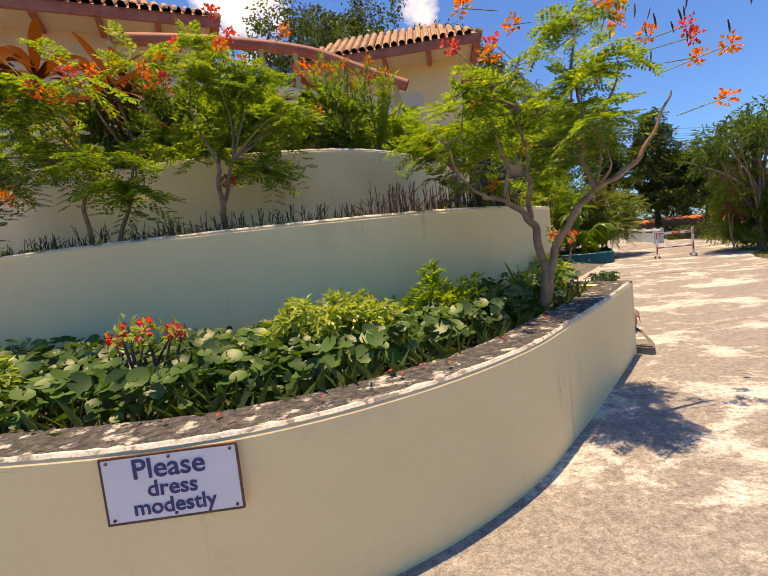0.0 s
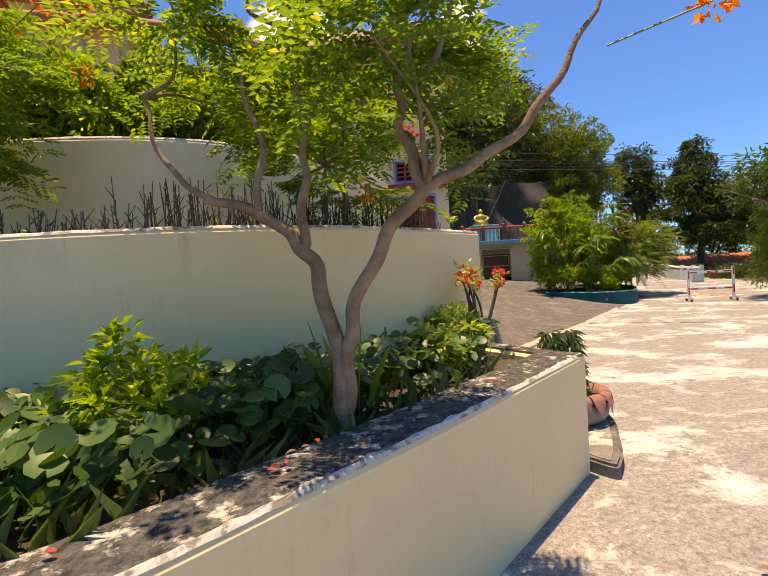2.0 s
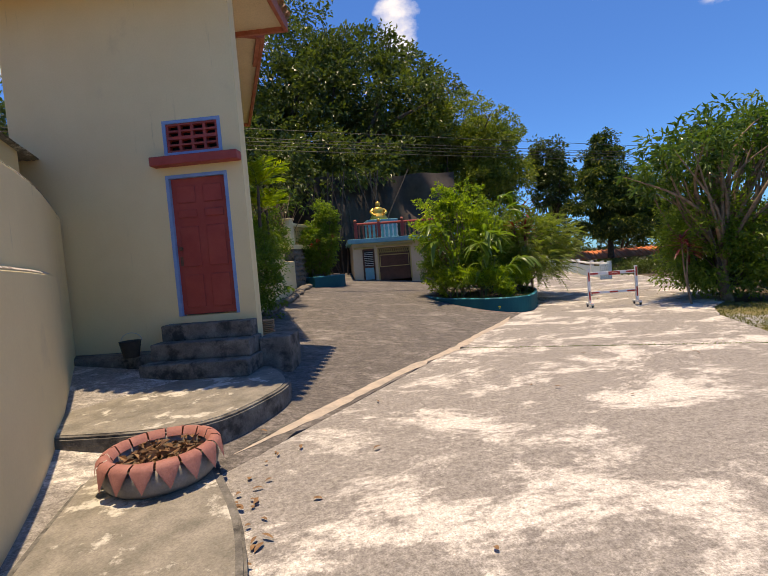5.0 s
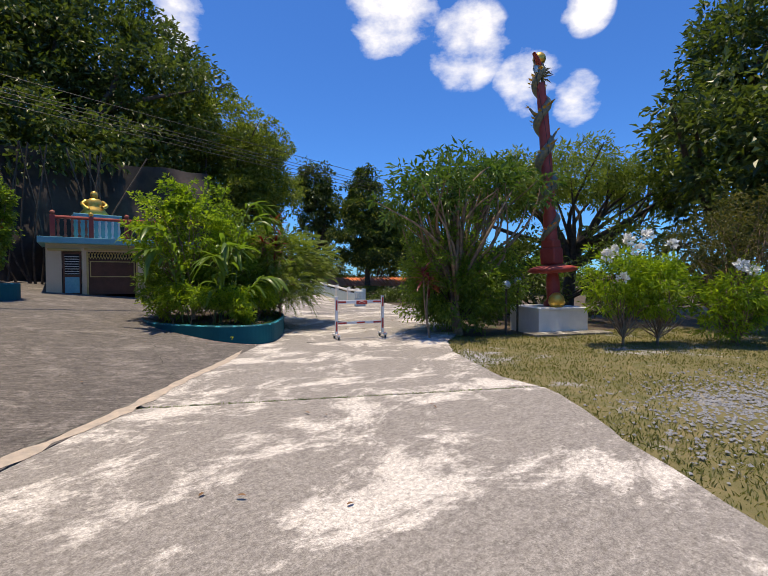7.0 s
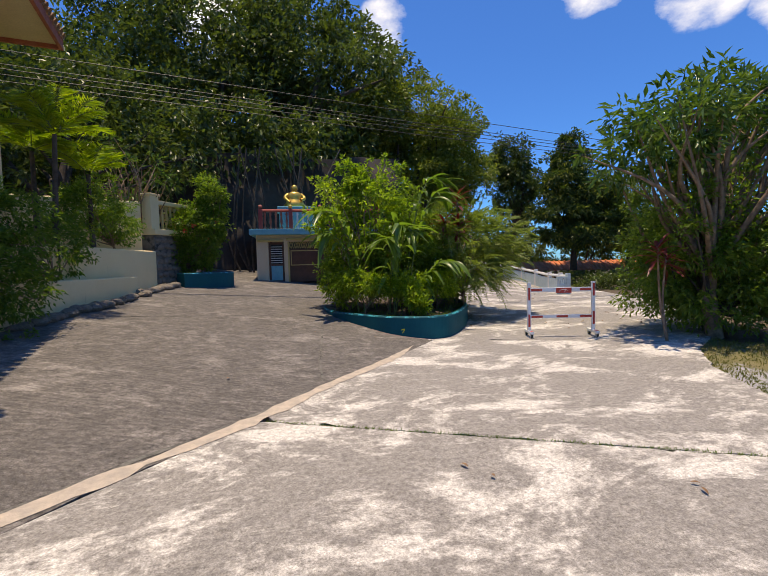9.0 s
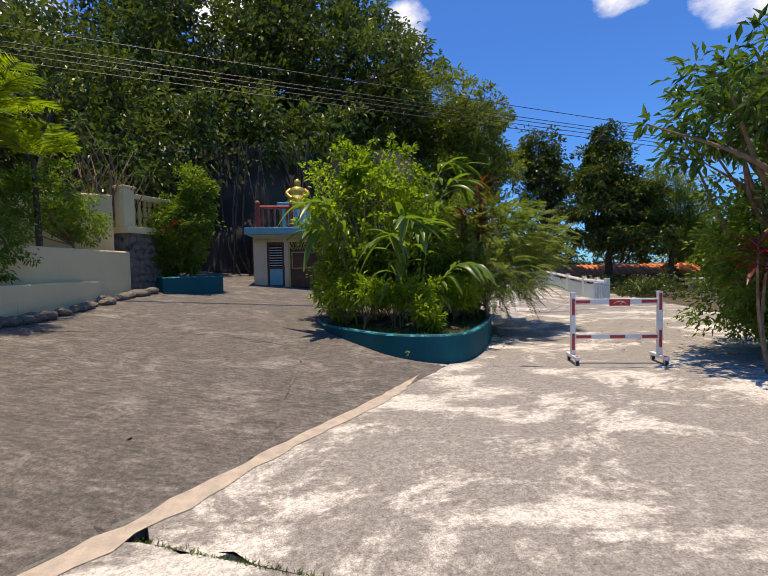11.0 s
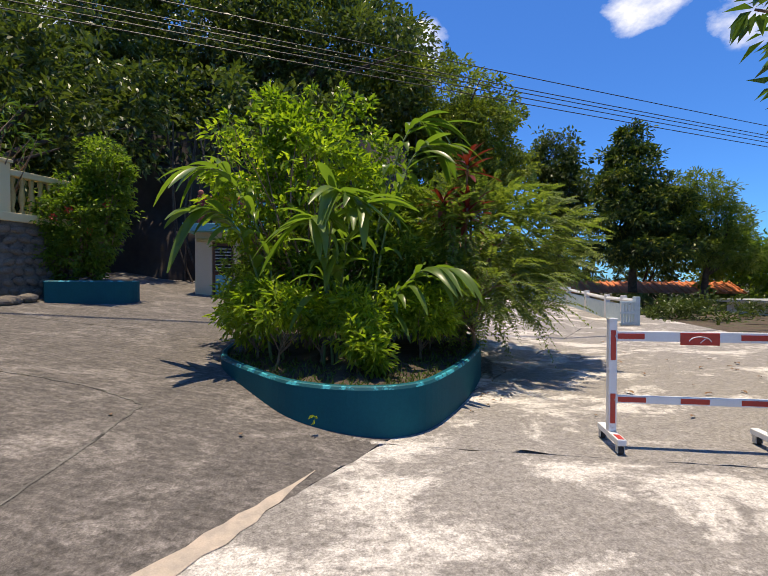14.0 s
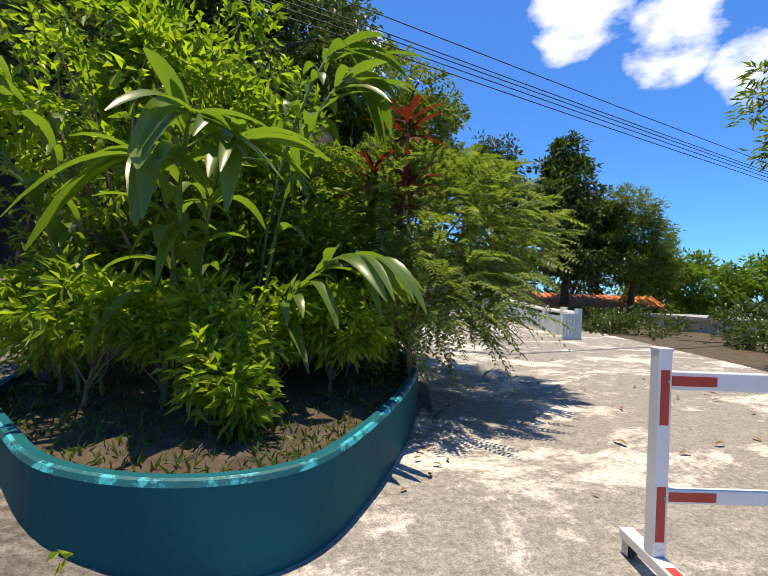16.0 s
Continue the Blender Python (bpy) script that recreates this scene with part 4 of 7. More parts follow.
# ---- barrier ----
def barrier():
    ob = thing("barrier", "white steel barrier with red stripes standing on castors", "barrier")
    ob.matrix_world = Matrix.Translation((12.77, 15.40, 0)) @ Euler((0, 0, radians(-16.0))).to_matrix().to_4x4()
    half = 0.625
    for sx in (-1, 1):
        x = sx * half
        foot = part("foot", block((0.07, 0.46, 0.05), (x, 0, 0.105), bevel=0.006), WHITE, ob)
        part("stripe", block((0.045, 0.11, 0.004), (x, -0.165, 0.131), bevel=0), SIGNRED, foot)
        post = part("post", block((0.065, 0.065, 0.945), (x, 0, 0.6025), bevel=0.006), WHITE, ob)
        part("cap", block((0.069, 0.069, 0.012), (x, 0, 1.073), bevel=0.003), WHITE, post)
        for z0, z1 in ((0.20, 0.45), (0.73, 0.98)) if sx < 0 else ((0.24, 0.50), (0.80, 1.05)):
            part("stripe", block((0.040, 0.003, z1 - z0), (x, -0.0335, (z0 + z1) / 2), bevel=0), SIGNRED, post)
        for z in (0.40, 0.93):
            bm = bmesh.new()
            bmesh.ops.create_uvsphere(bm, u_segments=8, v_segments=5, radius=0.008, matrix=Matrix.Translation((x - sx * 0.018, -0.034, z)))
            part("rivet", bm, STEEL, post)
        for y in (-0.19, 0.19):
            V, F = lathe([(0.0, -0.016), (0.030, -0.016), (0.037, -0.009), (0.037, 0.009), (0.030, 0.016), (0.0, 0.016)], 16)
            V = V[:, [2, 0, 1]] + np.array([x, y, 0.037])
            w = put("castor", V, F, RUBBER, ob, "black castor", True)
            bm = block((0.006, 0.05, 0.07), (x - 0.025, y, 0.05), bevel=0.002)
            block((0.006, 0.05, 0.07), (x + 0.025, y, 0.05), bevel=0.002, bm=bm)
            block((0.062, 0.06, 0.008), (x, y, 0.078), bevel=0.002, bm=bm)
            part("fork", bm, STEEL, w)
    top = part("top_rail", block((2 * half - 0.065, 0.035, 0.085), (0, 0, 0.93), bevel=0.005), WHITE, ob)
    low = part("bottom_rail", block((2 * half - 0.065, 0.035, 0.065), (0, 0, 0.40), bevel=0.005), WHITE, ob)
    for x, w in ((-0.48, 0.21), (0.47, 0.22)):
        part("stripe", block((w, 0.003, 0.045), (x, -0.019, 0.93), bevel=0), SIGNRED, top)
    for x in (-0.47, 0.02, 0.48):
        part("stripe", block((0.22, 0.003, 0.042), (x, -0.019, 0.40), bevel=0), SIGNRED, low)
    sg = part("sign_plate", block((0.30, 0.005, 0.10), (0.05, -0.0215, 0.915), bevel=0.003), SIGNRED, ob, "red plate with a faded white arc")
    V, F = tube([(0.05 + 0.085 * math.cos(a), -0.025, 0.89 + 0.045 * math.sin(a)) for a in np.linspace(0.15, 3.0, 12)], 0.004, 6)
    put("arc_mark", V, F, WHITE, sg)
    V, F = tube([(0.05, -0.025, 0.885), (0.09, -0.025, 0.92)], 0.0035, 6)
    put("arrow_mark", V, F, WHITE, sg)


barrier()

# ---- garage shrine ----
def garage():
    ob = thing("garage_shrine", "cream garage with teal roof edge, brown door and railed terrace", "building")
    ob.matrix_world = Matrix.Translation((6.6, 24.3, 0)) @ Euler((0, 0, -0.06)).to_matrix().to_4x4()
    bm = bmesh.new()
    for a in ((0, 0.42, 0, 0.2, 0.7, 2.66), (0.97, 1.12, 0, 0.2, 0.7, 2.66), (2.62, 4.4, 0, 0.2, 0.7, 2.66), (0.42, 0.97, 0, 0.2, 2.42, 2.66), (1.12, 2.62, 0, 0.2, 2.42, 2.66), (0, 0.2, 0.2, 4, 0.7, 2.66), (4.2, 4.4, 0.2, 4, 0.7, 2.66), (0.2, 4.2, 3.8, 4, 0.7, 2.66)):
        span(bm, *a)
    part("wall", bm, SOFFIT, ob)
    bm = bmesh.new()
    span(bm, -0.2, 4.7, -0.35, 4.2, 2.66, 2.86, 0.01)
    part("roof_slab", bm, PALEBLUE, ob, "turquoise painted slab edge")
    bm = bmesh.new()
    span(bm, 0.05, 0.95, -0.06, 0.0, 2.42, 2.50, 0.005)
    span(bm, 1.05, 2.72, -0.06, 0.0, 2.46, 2.54, 0.005)
    part("lintel", bm, YELLOW, ob)
    bm = bmesh.new()
    span(bm, 0.44, 0.95, 0.06, 0.11, 0.95, 2.40)
    d = part("door", bm, BROWNDOOR, ob)
    bm = bmesh.new()
    span(bm, 0.50, 0.90, 0.035, 0.058, 1.02, 1.55, 0.004)
    part("lower_panel", bm, PALEBLUE, d)
    bm = bmesh.new()
    span(bm, 0.50, 0.90, 0.045, 0.058, 1.62, 2.32, 0.002)
    w = part("window", bm, DARK, d)
    for i in range(8):
        bm = bmesh.new()
        span(bm, 0.50, 0.90, 0.03, 0.044, 1.65 + i * 0.082, 1.675 + i * 0.082)
        part("louvre", bm, STEEL, w)
    bm = bmesh.new()
    span(bm, 1.14, 2.60, 0.07, 0.12, 0.95, 2.16)
    gd = part("garage_door", bm, BROWNDOOR, ob)
    bm = bmesh.new()
    for a in ((1.20, 2.54, 1.55, 1.58), (1.20, 2.54, 2.07, 2.10), (1.20, 1.23, 1.58, 2.07), (2.51, 2.54, 1.58, 2.07)):
        span(bm, a[0], a[1], 0.05, 0.072, a[2], a[3])
    part("window_frame", bm, YELLOW, gd)
    for i in range(7):
        bm = bmesh.new()
        span(bm, 1.23, 2.51, 0.055, 0.07, 1.60 + i * 0.067, 1.625 + i * 0.067)
        part("louvre", bm, BROWNDOOR, gd)
    bm = bmesh.new()
    span(bm, 1.12, 2.62, 0.10, 0.14, 2.16, 2.42)
    lat = part("lattice", bm, DARK, ob)
    for i in range(18):
        for s in (-1, 1):
            V, F = tube([(1.14 + i * 0.085, 0.08, 2.29 - s * 0.12), (1.14 + i * 0.085 + 0.08, 0.08, 2.29 + s * 0.12)], 0.012, 5)
            put("lattice_bar", V, F, YELLOW, lat)
    for x, z0, z1 in ((1.13, 0.95, 2.42), (2.61, 0.95, 2.42)):
        bm = bmesh.new()
        span(bm, x - 0.03, x + 0.03, -0.02, 0.06, z0, z1, 0.005)
        part("jamb", bm, YELLOW, ob)
    # red railing with white balusters
    V, F = tube([(0.2, -0.15, 3.52), (4.5, -0.15, 3.52)], 0.055, 8)
    rail = put("railing", V, F, RED, ob)
    for i in range(5):
        x = 0.2 + i * 1.05
        p = part("newel", block((0.14, 0.14, 0.72), (x, -0.15, 3.22), bevel=0.01), RED, rail)
        bm = bmesh.new()
        bmesh.ops.create_uvsphere(bm, u_segments=12, v_segments=8, radius=0.075, matrix=Matrix.Translation((x, -0.15, 3.66)))
        part("finial", bm, GOLD if i % 2 else FASCIA, p)
    prof = [(0.05, 2.88), (0.05, 2.93), (0.025, 2.97), (0.045, 3.12), (0.028, 3.3), (0.045, 3.40), (0.03, 3.46)]
    for i in range(22):
        x = 0.35 + i * 0.19
        V, F = lathe(prof, 8)
        put("baluster", V + np.array([x, -0.15, 0]), F, WHITE if 4 < i < 10 else FASCIA, rail)


garage()
bm = bmesh.new()
span(bm, 7.45, 8.75, 24.6, 25.9, 2.864, 3.62, 0.02)
span(bm, 7.38, 8.82, 24.53, 25.97, 3.62, 3.74, 0.02)
tagged(part("statue_plinth", bm, PALEBLUE), "pale blue plinth carrying the golden statue", "plinth")
pieces = []
for prof, off, sq in (([(0.0, 0.0), (0.36, 0.0), (0.44, 0.08), (0.34, 0.22), (0.25, 0.36)], (0, 0, 0), 0.8), ([(0.25, 0.30), (0.27, 0.42), (0.25, 0.55), (0.14, 0.63), (0.06, 0.66)], (0, 0, 0), 0.8), ([(0.0, 0.62), (0.09, 0.65), (0.125, 0.74), (0.10, 0.85), (0.03, 0.90), (0, 0.91)], (0, 0, 0), 1.0)):
    V, F = lathe(prof, 18)
    pieces.append((V * np.array([1, sq, 1]), F))
pieces.append(tube(spline([(0.24, 0, 0.52), (0.36, -0.1, 0.38), (0.22, -0.26, 0.28)], 5), [0.08, 0.07, 0.05], 8))
pieces.append(tube(spline([(-0.24, 0, 0.52), (-0.36, -0.1, 0.38), (-0.2, -0.26, 0.2)], 5), [0.08, 0.07, 0.05], 8))
V, F = join(pieces)
st = tagged(put("seated_statue", V, F, GOLD, smooth=True), "golden seated statue on its plinth above the garage", "statue")
st.location = (8.05, 25.2, 3.742)

# ---- left retaining walls ----
wall_line("wall_drive_low", [(3.12, 15.1), (3.34, 16.1), (3.62, 17.3), (3.85, 18.7), (4.0, 19.6)], 0.0, 1.36, 0.22, CREAM, "low cream retaining wall beside the drive", None, 11, 6)
wall_line("wall_drive_high", [(3.25, 16.9), (3.55, 18.6), (3.84, 20.1), (4.08, 21.05)], 0.3, 2.03, 0.24, CREAM, "stepped cream retaining wall beside the drive", None, 12, 6)
wall_line("wall_drive_back", [(0.5, 19.5), (2.2, 20.3), (3.75, 21.05)], 0.8, 3.38, 0.2, CREAM, "cream garden wall behind the shrubs", None, 13, 6)
# stone pier faced with field stones
pa, pb = np.array([4.08, 21.05]), np.array([4.78, 22.35])
along = unit(pb - pa)
outw = np.array([along[1], -along[0]])
PIER = Matrix.Translation((*pa, 0)) @ Euler((0, 0, math.atan2(along[1], along[0]))).to_matrix().to_4x4()
bm = bmesh.new()
span(bm, 0, 1.5, 0.02, 0.5, 0.6, 2.48)
pier = tagged(set_in(part("wall_stone", bm, STEPS), PIER), "dark field-stone wall under the balustrade", "wall", kind="structure")
bm = bmesh.new()
span(bm, -0.04, 1.56, -0.05, 0.52, 2.48, 2.64, 0.012)
tagged(set_in(part("trim_stone_cap", bm, CREAM), PIER), "cream beam on the stone wall", "trim", kind="structure")
bal = thing("balustrade", "cream balustrade with yellow turned balusters above the stone wall", "balustrade")
set_in(bal, PIER)
part("end_post", block((0.30, 0.30, 0.92), (0.10, 0.2, 3.10), bevel=0.012), CREAM, bal)
part("post_cap", block((0.36, 0.36, 0.06), (0.10, 0.2, 3.585), bevel=0.012), CREAM, bal)
part("top_rail", block((1.4, 0.2, 0.12), (0.95, 0.2, 3.40), bevel=0.012), CREAM, bal)
for i in range(8):
    V, F = lathe([(0.055, 2.64), (0.055, 2.70), (0.03, 2.76), (0.062, 2.95), (0.03, 3.18), (0.05, 3.26), (0.05, 3.34)], 10)
    put("baluster", V + np.array([0.36 + i * 0.165, 0.2, 0]), F, YELLOW, bal, smooth=True)


def pebble(r, seed, squash=0.75):
    rng = np.random.default_rng(seed)
    bm = bmesh.new()
    bmesh.ops.create_icosphere(bm, subdivisions=2, radius=r)
    for v in bm.verts:
        v.co *= 1 + 0.22 * noise.noise(v.co / r * 1.3 + Vector((seed, 0, 0)))
        v.co.z *= squash
    return bm


stone_meshes = []
for k in range(6):
    me = bpy.data.meshes.new("stone")
    b_ = pebble(1.0, k)
    b_.to_mesh(me)
    b_.free()
    me.materials.append(STONE)
    stone_meshes.append(me)
rs = np.random.default_rng(21)
for row in range(9):
    x = 0.02 + 0.06 * (row % 2)
    while x < 1.48:
        w = rs.uniform(0.08, 0.13)
        o = new("stone", stone_meshes[rs.integers(6)])
        o.parent = pier
        o.location = (x + w, 0.02, 0.78 + row * 0.195 + rs.normal() * 0.015)
        o.scale = (w, 0.05, 0.10)
        o.rotation_euler = (0, rs.normal() * 0.3, 0)
        x += w * 1.9
for i in range(46):
    s = i / 45
    q = spline([(3.36, 15.6), (3.66, 17.2), (3.95, 18.7), (4.18, 20.4), (4.35, 21.1)], 10)
    k = s * (len(q) - 1)
    b = q[int(k)]
    r = rs.uniform(0.09, 0.17)
    o = new("edge_stone", stone_meshes[rs.integers(6)])
    x, y = b[0] + rs.normal() * 0.05 + 0.1, b[1] + rs.normal() * 0.04
    o.location, o.scale, o.rotation_euler = (x, y, ramp(x, y) + r * 0.35), (r, r * 1.1, r * 0.8), (0, 0, rs.uniform(0, 6))
    tagged(o, "rough dark boulder edging the cream wall", "stone", "stones along the drive wall")

# ---- pedestal and column sculpture ----
PED = Matrix.Translation((17.24, 13.07, 0)) @ Euler((0, 0, math.atan2(-0.65, 1.48))).to_matrix().to_4x4()
bm = bmesh.new()
span(bm, 0.0, 1.62, 0.0, 1.5, -0.1, 0.62, 0.012)
span(bm, -0.03, 1.65, -0.03, 1.53, 0.62, 0.69, 0.012)
tagged(set_in(part("pedestal", bm, WHITE), PED), "grey-white concrete pedestal under the sculpture", "pedestal")
bm = bmesh.new()
span(bm, -0.5, 2.0, -0.55, -0.02, -0.1, 0.03, 0.01)
tagged(set_in(part("pedestal_apron", bm, PLAT), PED), "worn concrete apron before the pedestal", "paving", kind="structure")


def column():
    ob = thing("sculpture_column", "tall red column wound by a painted dragon sculpture", "sculpture")
    ob.matrix_world = Matrix.Translation((18.5, 13.35, 0.69)) @ Euler((-0.035, -0.05, 0)).to_matrix().to_4x4()
    V, F = lathe([(0.30, 0.0), (0.30, 0.12), (0.20, 0.2), (0.19, 0.8), (0.16, 0.95), (0.16, 1.3), (0.17, 1.35)], 16)
    put("lower_stem", V, F, RED, ob, smooth=True)
    V, F = lathe([(0.0, 0.98), (0.55, 1.0), (0.72, 1.06), (0.72, 1.14), (0.5, 1.2), (0.3, 1.24), (0.0, 1.25)], 20)
    put("bowl_rim", V, F, RED, ob, "wide red disc", True)
    bm = block((0.5, 0.5, 0.5), (0, 0, 1.5), bevel=0.06)
    block((0.42, 0.42, 0.25), (0, 0, 1.86), bevel=0.05, bm=bm)
    part("throne_block", bm, RED, ob)
    V, F = lathe([(0.0, 0.0), (0.17, 0.02), (0.24, 0.15), (0.2, 0.32), (0.1, 0.42), (0.0, 0.44)], 16)
    put("urn", V + np.array([-0.45, -0.35, 0]), F, GOLD, ob, "gold and red urn", True)
    V, F = tube([(0, 0, 1.9), (-0.02, 0, 4.0), (-0.08, 0, 5.8), (-0.15, 0, 6.6)], [0.20, 0.17, 0.15, 0.12], 14)
    put("shaft", V, F, RED, ob, smooth=True)
    s = np.linspace(0, 1, 150)
    ang = s * 2 * np.pi * 4.6 + 0.6
    rad = 0.20 - 0.05 * s
    line = np.stack([rad * np.cos(ang) - 0.15 * s, rad * np.sin(ang), 1.75 + 5.2 * s], 1)
    V, F = tube(line, [0.06, 0.13, 0.14, 0.13, 0.12, 0.11], 10)
    put("dragon_body", V, F, GREYBLUE, ob, "scaled grey-gold coil", True)
    fins = []
    for i in range(6, 148, 2):
        d = np.array([math.cos(ang[i]), math.sin(ang[i]), 0.35])
        b = line[i] + d * 0.10
        fins.append((b, unit(d), 0.13))
    P = np.array([f[0] for f in fins])
    V, F = leaves(P, np.array([f[1] for f in fins]), np.tile([0, 0, 1.0], (len(P), 1)), 0.15, 0.12, fold=0.1, droop=-0.2)
    put("fins", V, F, GOLD, ob, "gold ridge fins")
    for z, a, l in ((6.3, 0.3, 0.55), (5.6, 2.6, 0.4), (4.9, 5.2, 0.35)):
        e = np.array([math.cos(a), math.sin(a), 0.7])
        b = np.array([-0.15 * (z - 1.75) / 5.2, 0, z])
        V, F = tube(spline([b, b + e * l * 0.5 + np.array([0, 0, -0.1]), b + e * l], 4), [0.07, 0.05, 0.03], 8)
        arm = put("claw_arm", V, F, GREYBLUE, ob, smooth=True)
        q = around(5, np.random.default_rng(int(z * 10))) * 0.5 + e
        V, F = leaves(np.tile(b + e * l, (5, 1)), q, np.tile([0.2, 0, 1.0], (5, 1)), 0.14, 0.04)
        put("claws", V, F, GOLD, arm)
    V, F = lathe([(0.0, 0.0), (0.12, 0.03), (0.17, 0.15), (0.15, 0.28), (0.07, 0.36), (0.0, 0.37)], 14)
    put("dragon_head", V * np.array([1.2, 0.9, 1]) + np.array([-0.2, 0, 6.85]), F, GREYBLUE, ob, smooth=True)
    V, F = tube([(-0.24, -0.05, 7.05), (-0.45, -0.1, 7.2), (-0.62, -0.12, 7.3)], [0.09, 0.07, 0.05], 8)
    put("snout", V, F, RED, ob, smooth=True)
    q = around(60, np.random.default_rng(8)) * 0.6 + np.array([0.5, 0, 0.15])
    V, F = leaves(np.tile([-0.12, 0, 6.85], (60, 1)) + around(60, np.random.default_rng(9)) * 0.12, q, np.tile([0, 0, 1.0], (60, 1)), 0.3, 0.06)
    put("mane", V, F, GREYBLUE, ob)
    bm = bmesh.new()
    bmesh.ops.create_uvsphere(bm, u_segments=20, v_segments=12, radius=0.19, matrix=Matrix.Translation((-0.15, 0, 7.3)))
    part("pearl", bm, GOLD, ob, "gold ball on the head", True)
    V, F = tube(spline([(-0.6, -0.1, 7.28), (-0.5, -0.12, 6.4), (-0.35, -0.25, 4.8), (-0.3, -0.3, 3.0)], 6), 0.008, 5)
    put("cable", V, F, WIRE, ob)
    V, F = lathe([(0.0, 0.0), (0.06, 0.01), (0.07, 0.1), (0.05, 0.2), (0.0, 0.22)], 10)
    put("lantern", V + np.array([-0.55, -0.12, 6.75]), F, STEEL, ob)


column()
for x, y, hgt in ((16.25, 13.45, 1.35), (17.0, 13.6, 1.45)):
    ob = thing("garden_lamp", "dark garden lamp post with a round globe", "lamp", "garden lamps")
    V, F = tube([(x, y, -0.05), (x, y, hgt - 0.1)], 0.03, 8)
    put("post", V, F, DARKBARK, ob)
    bm = bmesh.new()
    bmesh.ops.create_uvsphere(bm, u_segments=14, v_segments=9, radius=0.12, matrix=Matrix.Translation((x, y, hgt)))
    part("globe", bm, STEEL, ob, "smoky glass globe", True)

# ---- road parapet, far shelter, wires ----
def parapet():
    ob = thing("parapet", "white and pale blue concrete road parapet curving uphill", "parapet")
    line = spline([(19.9, 25.0), (20.6, 27.0), (21.6, 30.5), (22.0, 34), (21.0, 38.5), (18.8, 42.5)], 8)
    z = ramp(line[:, 0], line[:, 1])
    V, F = tube(np.column_stack([line, z + 0.78]), 0.07, 6)
    put("top_rail", V, F, WHITE, ob)
    t = unit(np.gradient(line, axis=0))
    n = np.stack([t[:, 1], -t[:, 0]], 1)
    V = np.vstack([np.column_stack([line + n * 0.06, z - 0.1]), np.column_stack([line + n * 0.06, z + 0.62]), np.column_stack([line - n * 0.06, z + 0.62]), np.column_stack([line - n * 0.06, z - 0.1])])
    k = len(line)
    F = [(r * k + i, r * k + i + 1, (r + 1) * k + i + 1, (r + 1) * k + i) for r in range(3) for i in range(k - 1)]
    put("panel", V, F, PALELATTICE, ob)
    for i in range(0, k, 5):
        part("post", block((0.16, 0.16, 1.0), (*line[i], z[i] + 0.42), bevel=0.01), WHITE if i else PALELATTICE, ob)
    for j in range(5):
        part("lattice_bar", block((0.05, 0.05, 0.72), (line[0][0] - 0.10 - 0.11 * j, line[0][1] - 0.05, 0.36), bevel=0.006), PALELATTICE, ob)
    for zz in (0.06, 0.40, 0.74):
        part("lattice_rail", block((0.62, 0.07, 0.07), (line[0][0] - 0.30, line[0][1] - 0.05, zz), bevel=0.006), PALELATTICE, ob)


parapet()
sh = thing("shelter", "far open shelter with orange tile roof under the trees", "shelter")
bm = bmesh.new()
V = [(23.5, 37.5, 0.75), (33.5, 33.5, 0.75), (34.1, 35.2, 1.42), (24.2, 39.4, 1.42), (34.8, 37.2, 0.7), (25.0, 41.4, 0.7)]
me = bpy.data.meshes.new("roof")
me.from_pydata(V, [], [(0, 1, 2, 3), (3, 2, 4, 5)])
me.materials.append(ORANGE)
o = new("roof", me)
o.parent = sh
for i in range(30):
    s = i / 29
    a, b = np.array(V[0]) * (1 - s) + np.array(V[1]) * s, np.array(V[3]) * (1 - s) + np.array(V[2]) * s
    Vt, Ft = tube([a + np.array([0, 0, 0.03]), b + np.array([0, 0, 0.03])], 0.06, 5)
    put("roof_tile", Vt, Ft, ORANGE, sh)
for s in (0.05, 0.35, 0.65, 0.95):
    for k in (0, 1):
        a = np.array(V[0 if k == 0 else 5]) * (1 - s) + np.array(V[1 if k == 0 else 4]) * s
        part("post", block((0.14, 0.14, 2.6), (a[0], a[1] + 0.15, -0.6), bevel=0), DARKBARK, sh)
bw = thing("far_building", "white flat-roofed building half hidden behind trees", "building")
bm = bmesh.new()
span(bm, 29.6, 33, 27.8, 31, -2.0, 0.45)
part("wall", bm, WHITE, bw)
bm = bmesh.new()
span(bm, 29.3, 33.3, 27.5, 31.3, 0.45, 0.58)
part("roof", bm, STEEL, bw)
for i in range(4):
    bm = bmesh.new()
    span(bm, 29.9 + i * 0.78, 30.4 + i * 0.78, 27.77, 27.8, -0.6, 0.1)
    part("window", bm, DARK, bw)
wires = thing("power_lines", "black overhead power cables", "cable")
for i in range(5):
    s = np.linspace(0, 1, 30)
    dz = (0.0, 0.16, 0.30, 0.42, 0.75)[i]
    line = np.stack([-15 + 76 * s, 16.1 + 16 * s + 0.04 * i, 6.1 + dz - 1.6 * (s - s * s)], 1)
    V, F = tube(line, 0.011, 5)
    put("cable", V, F, WIRE, wires)

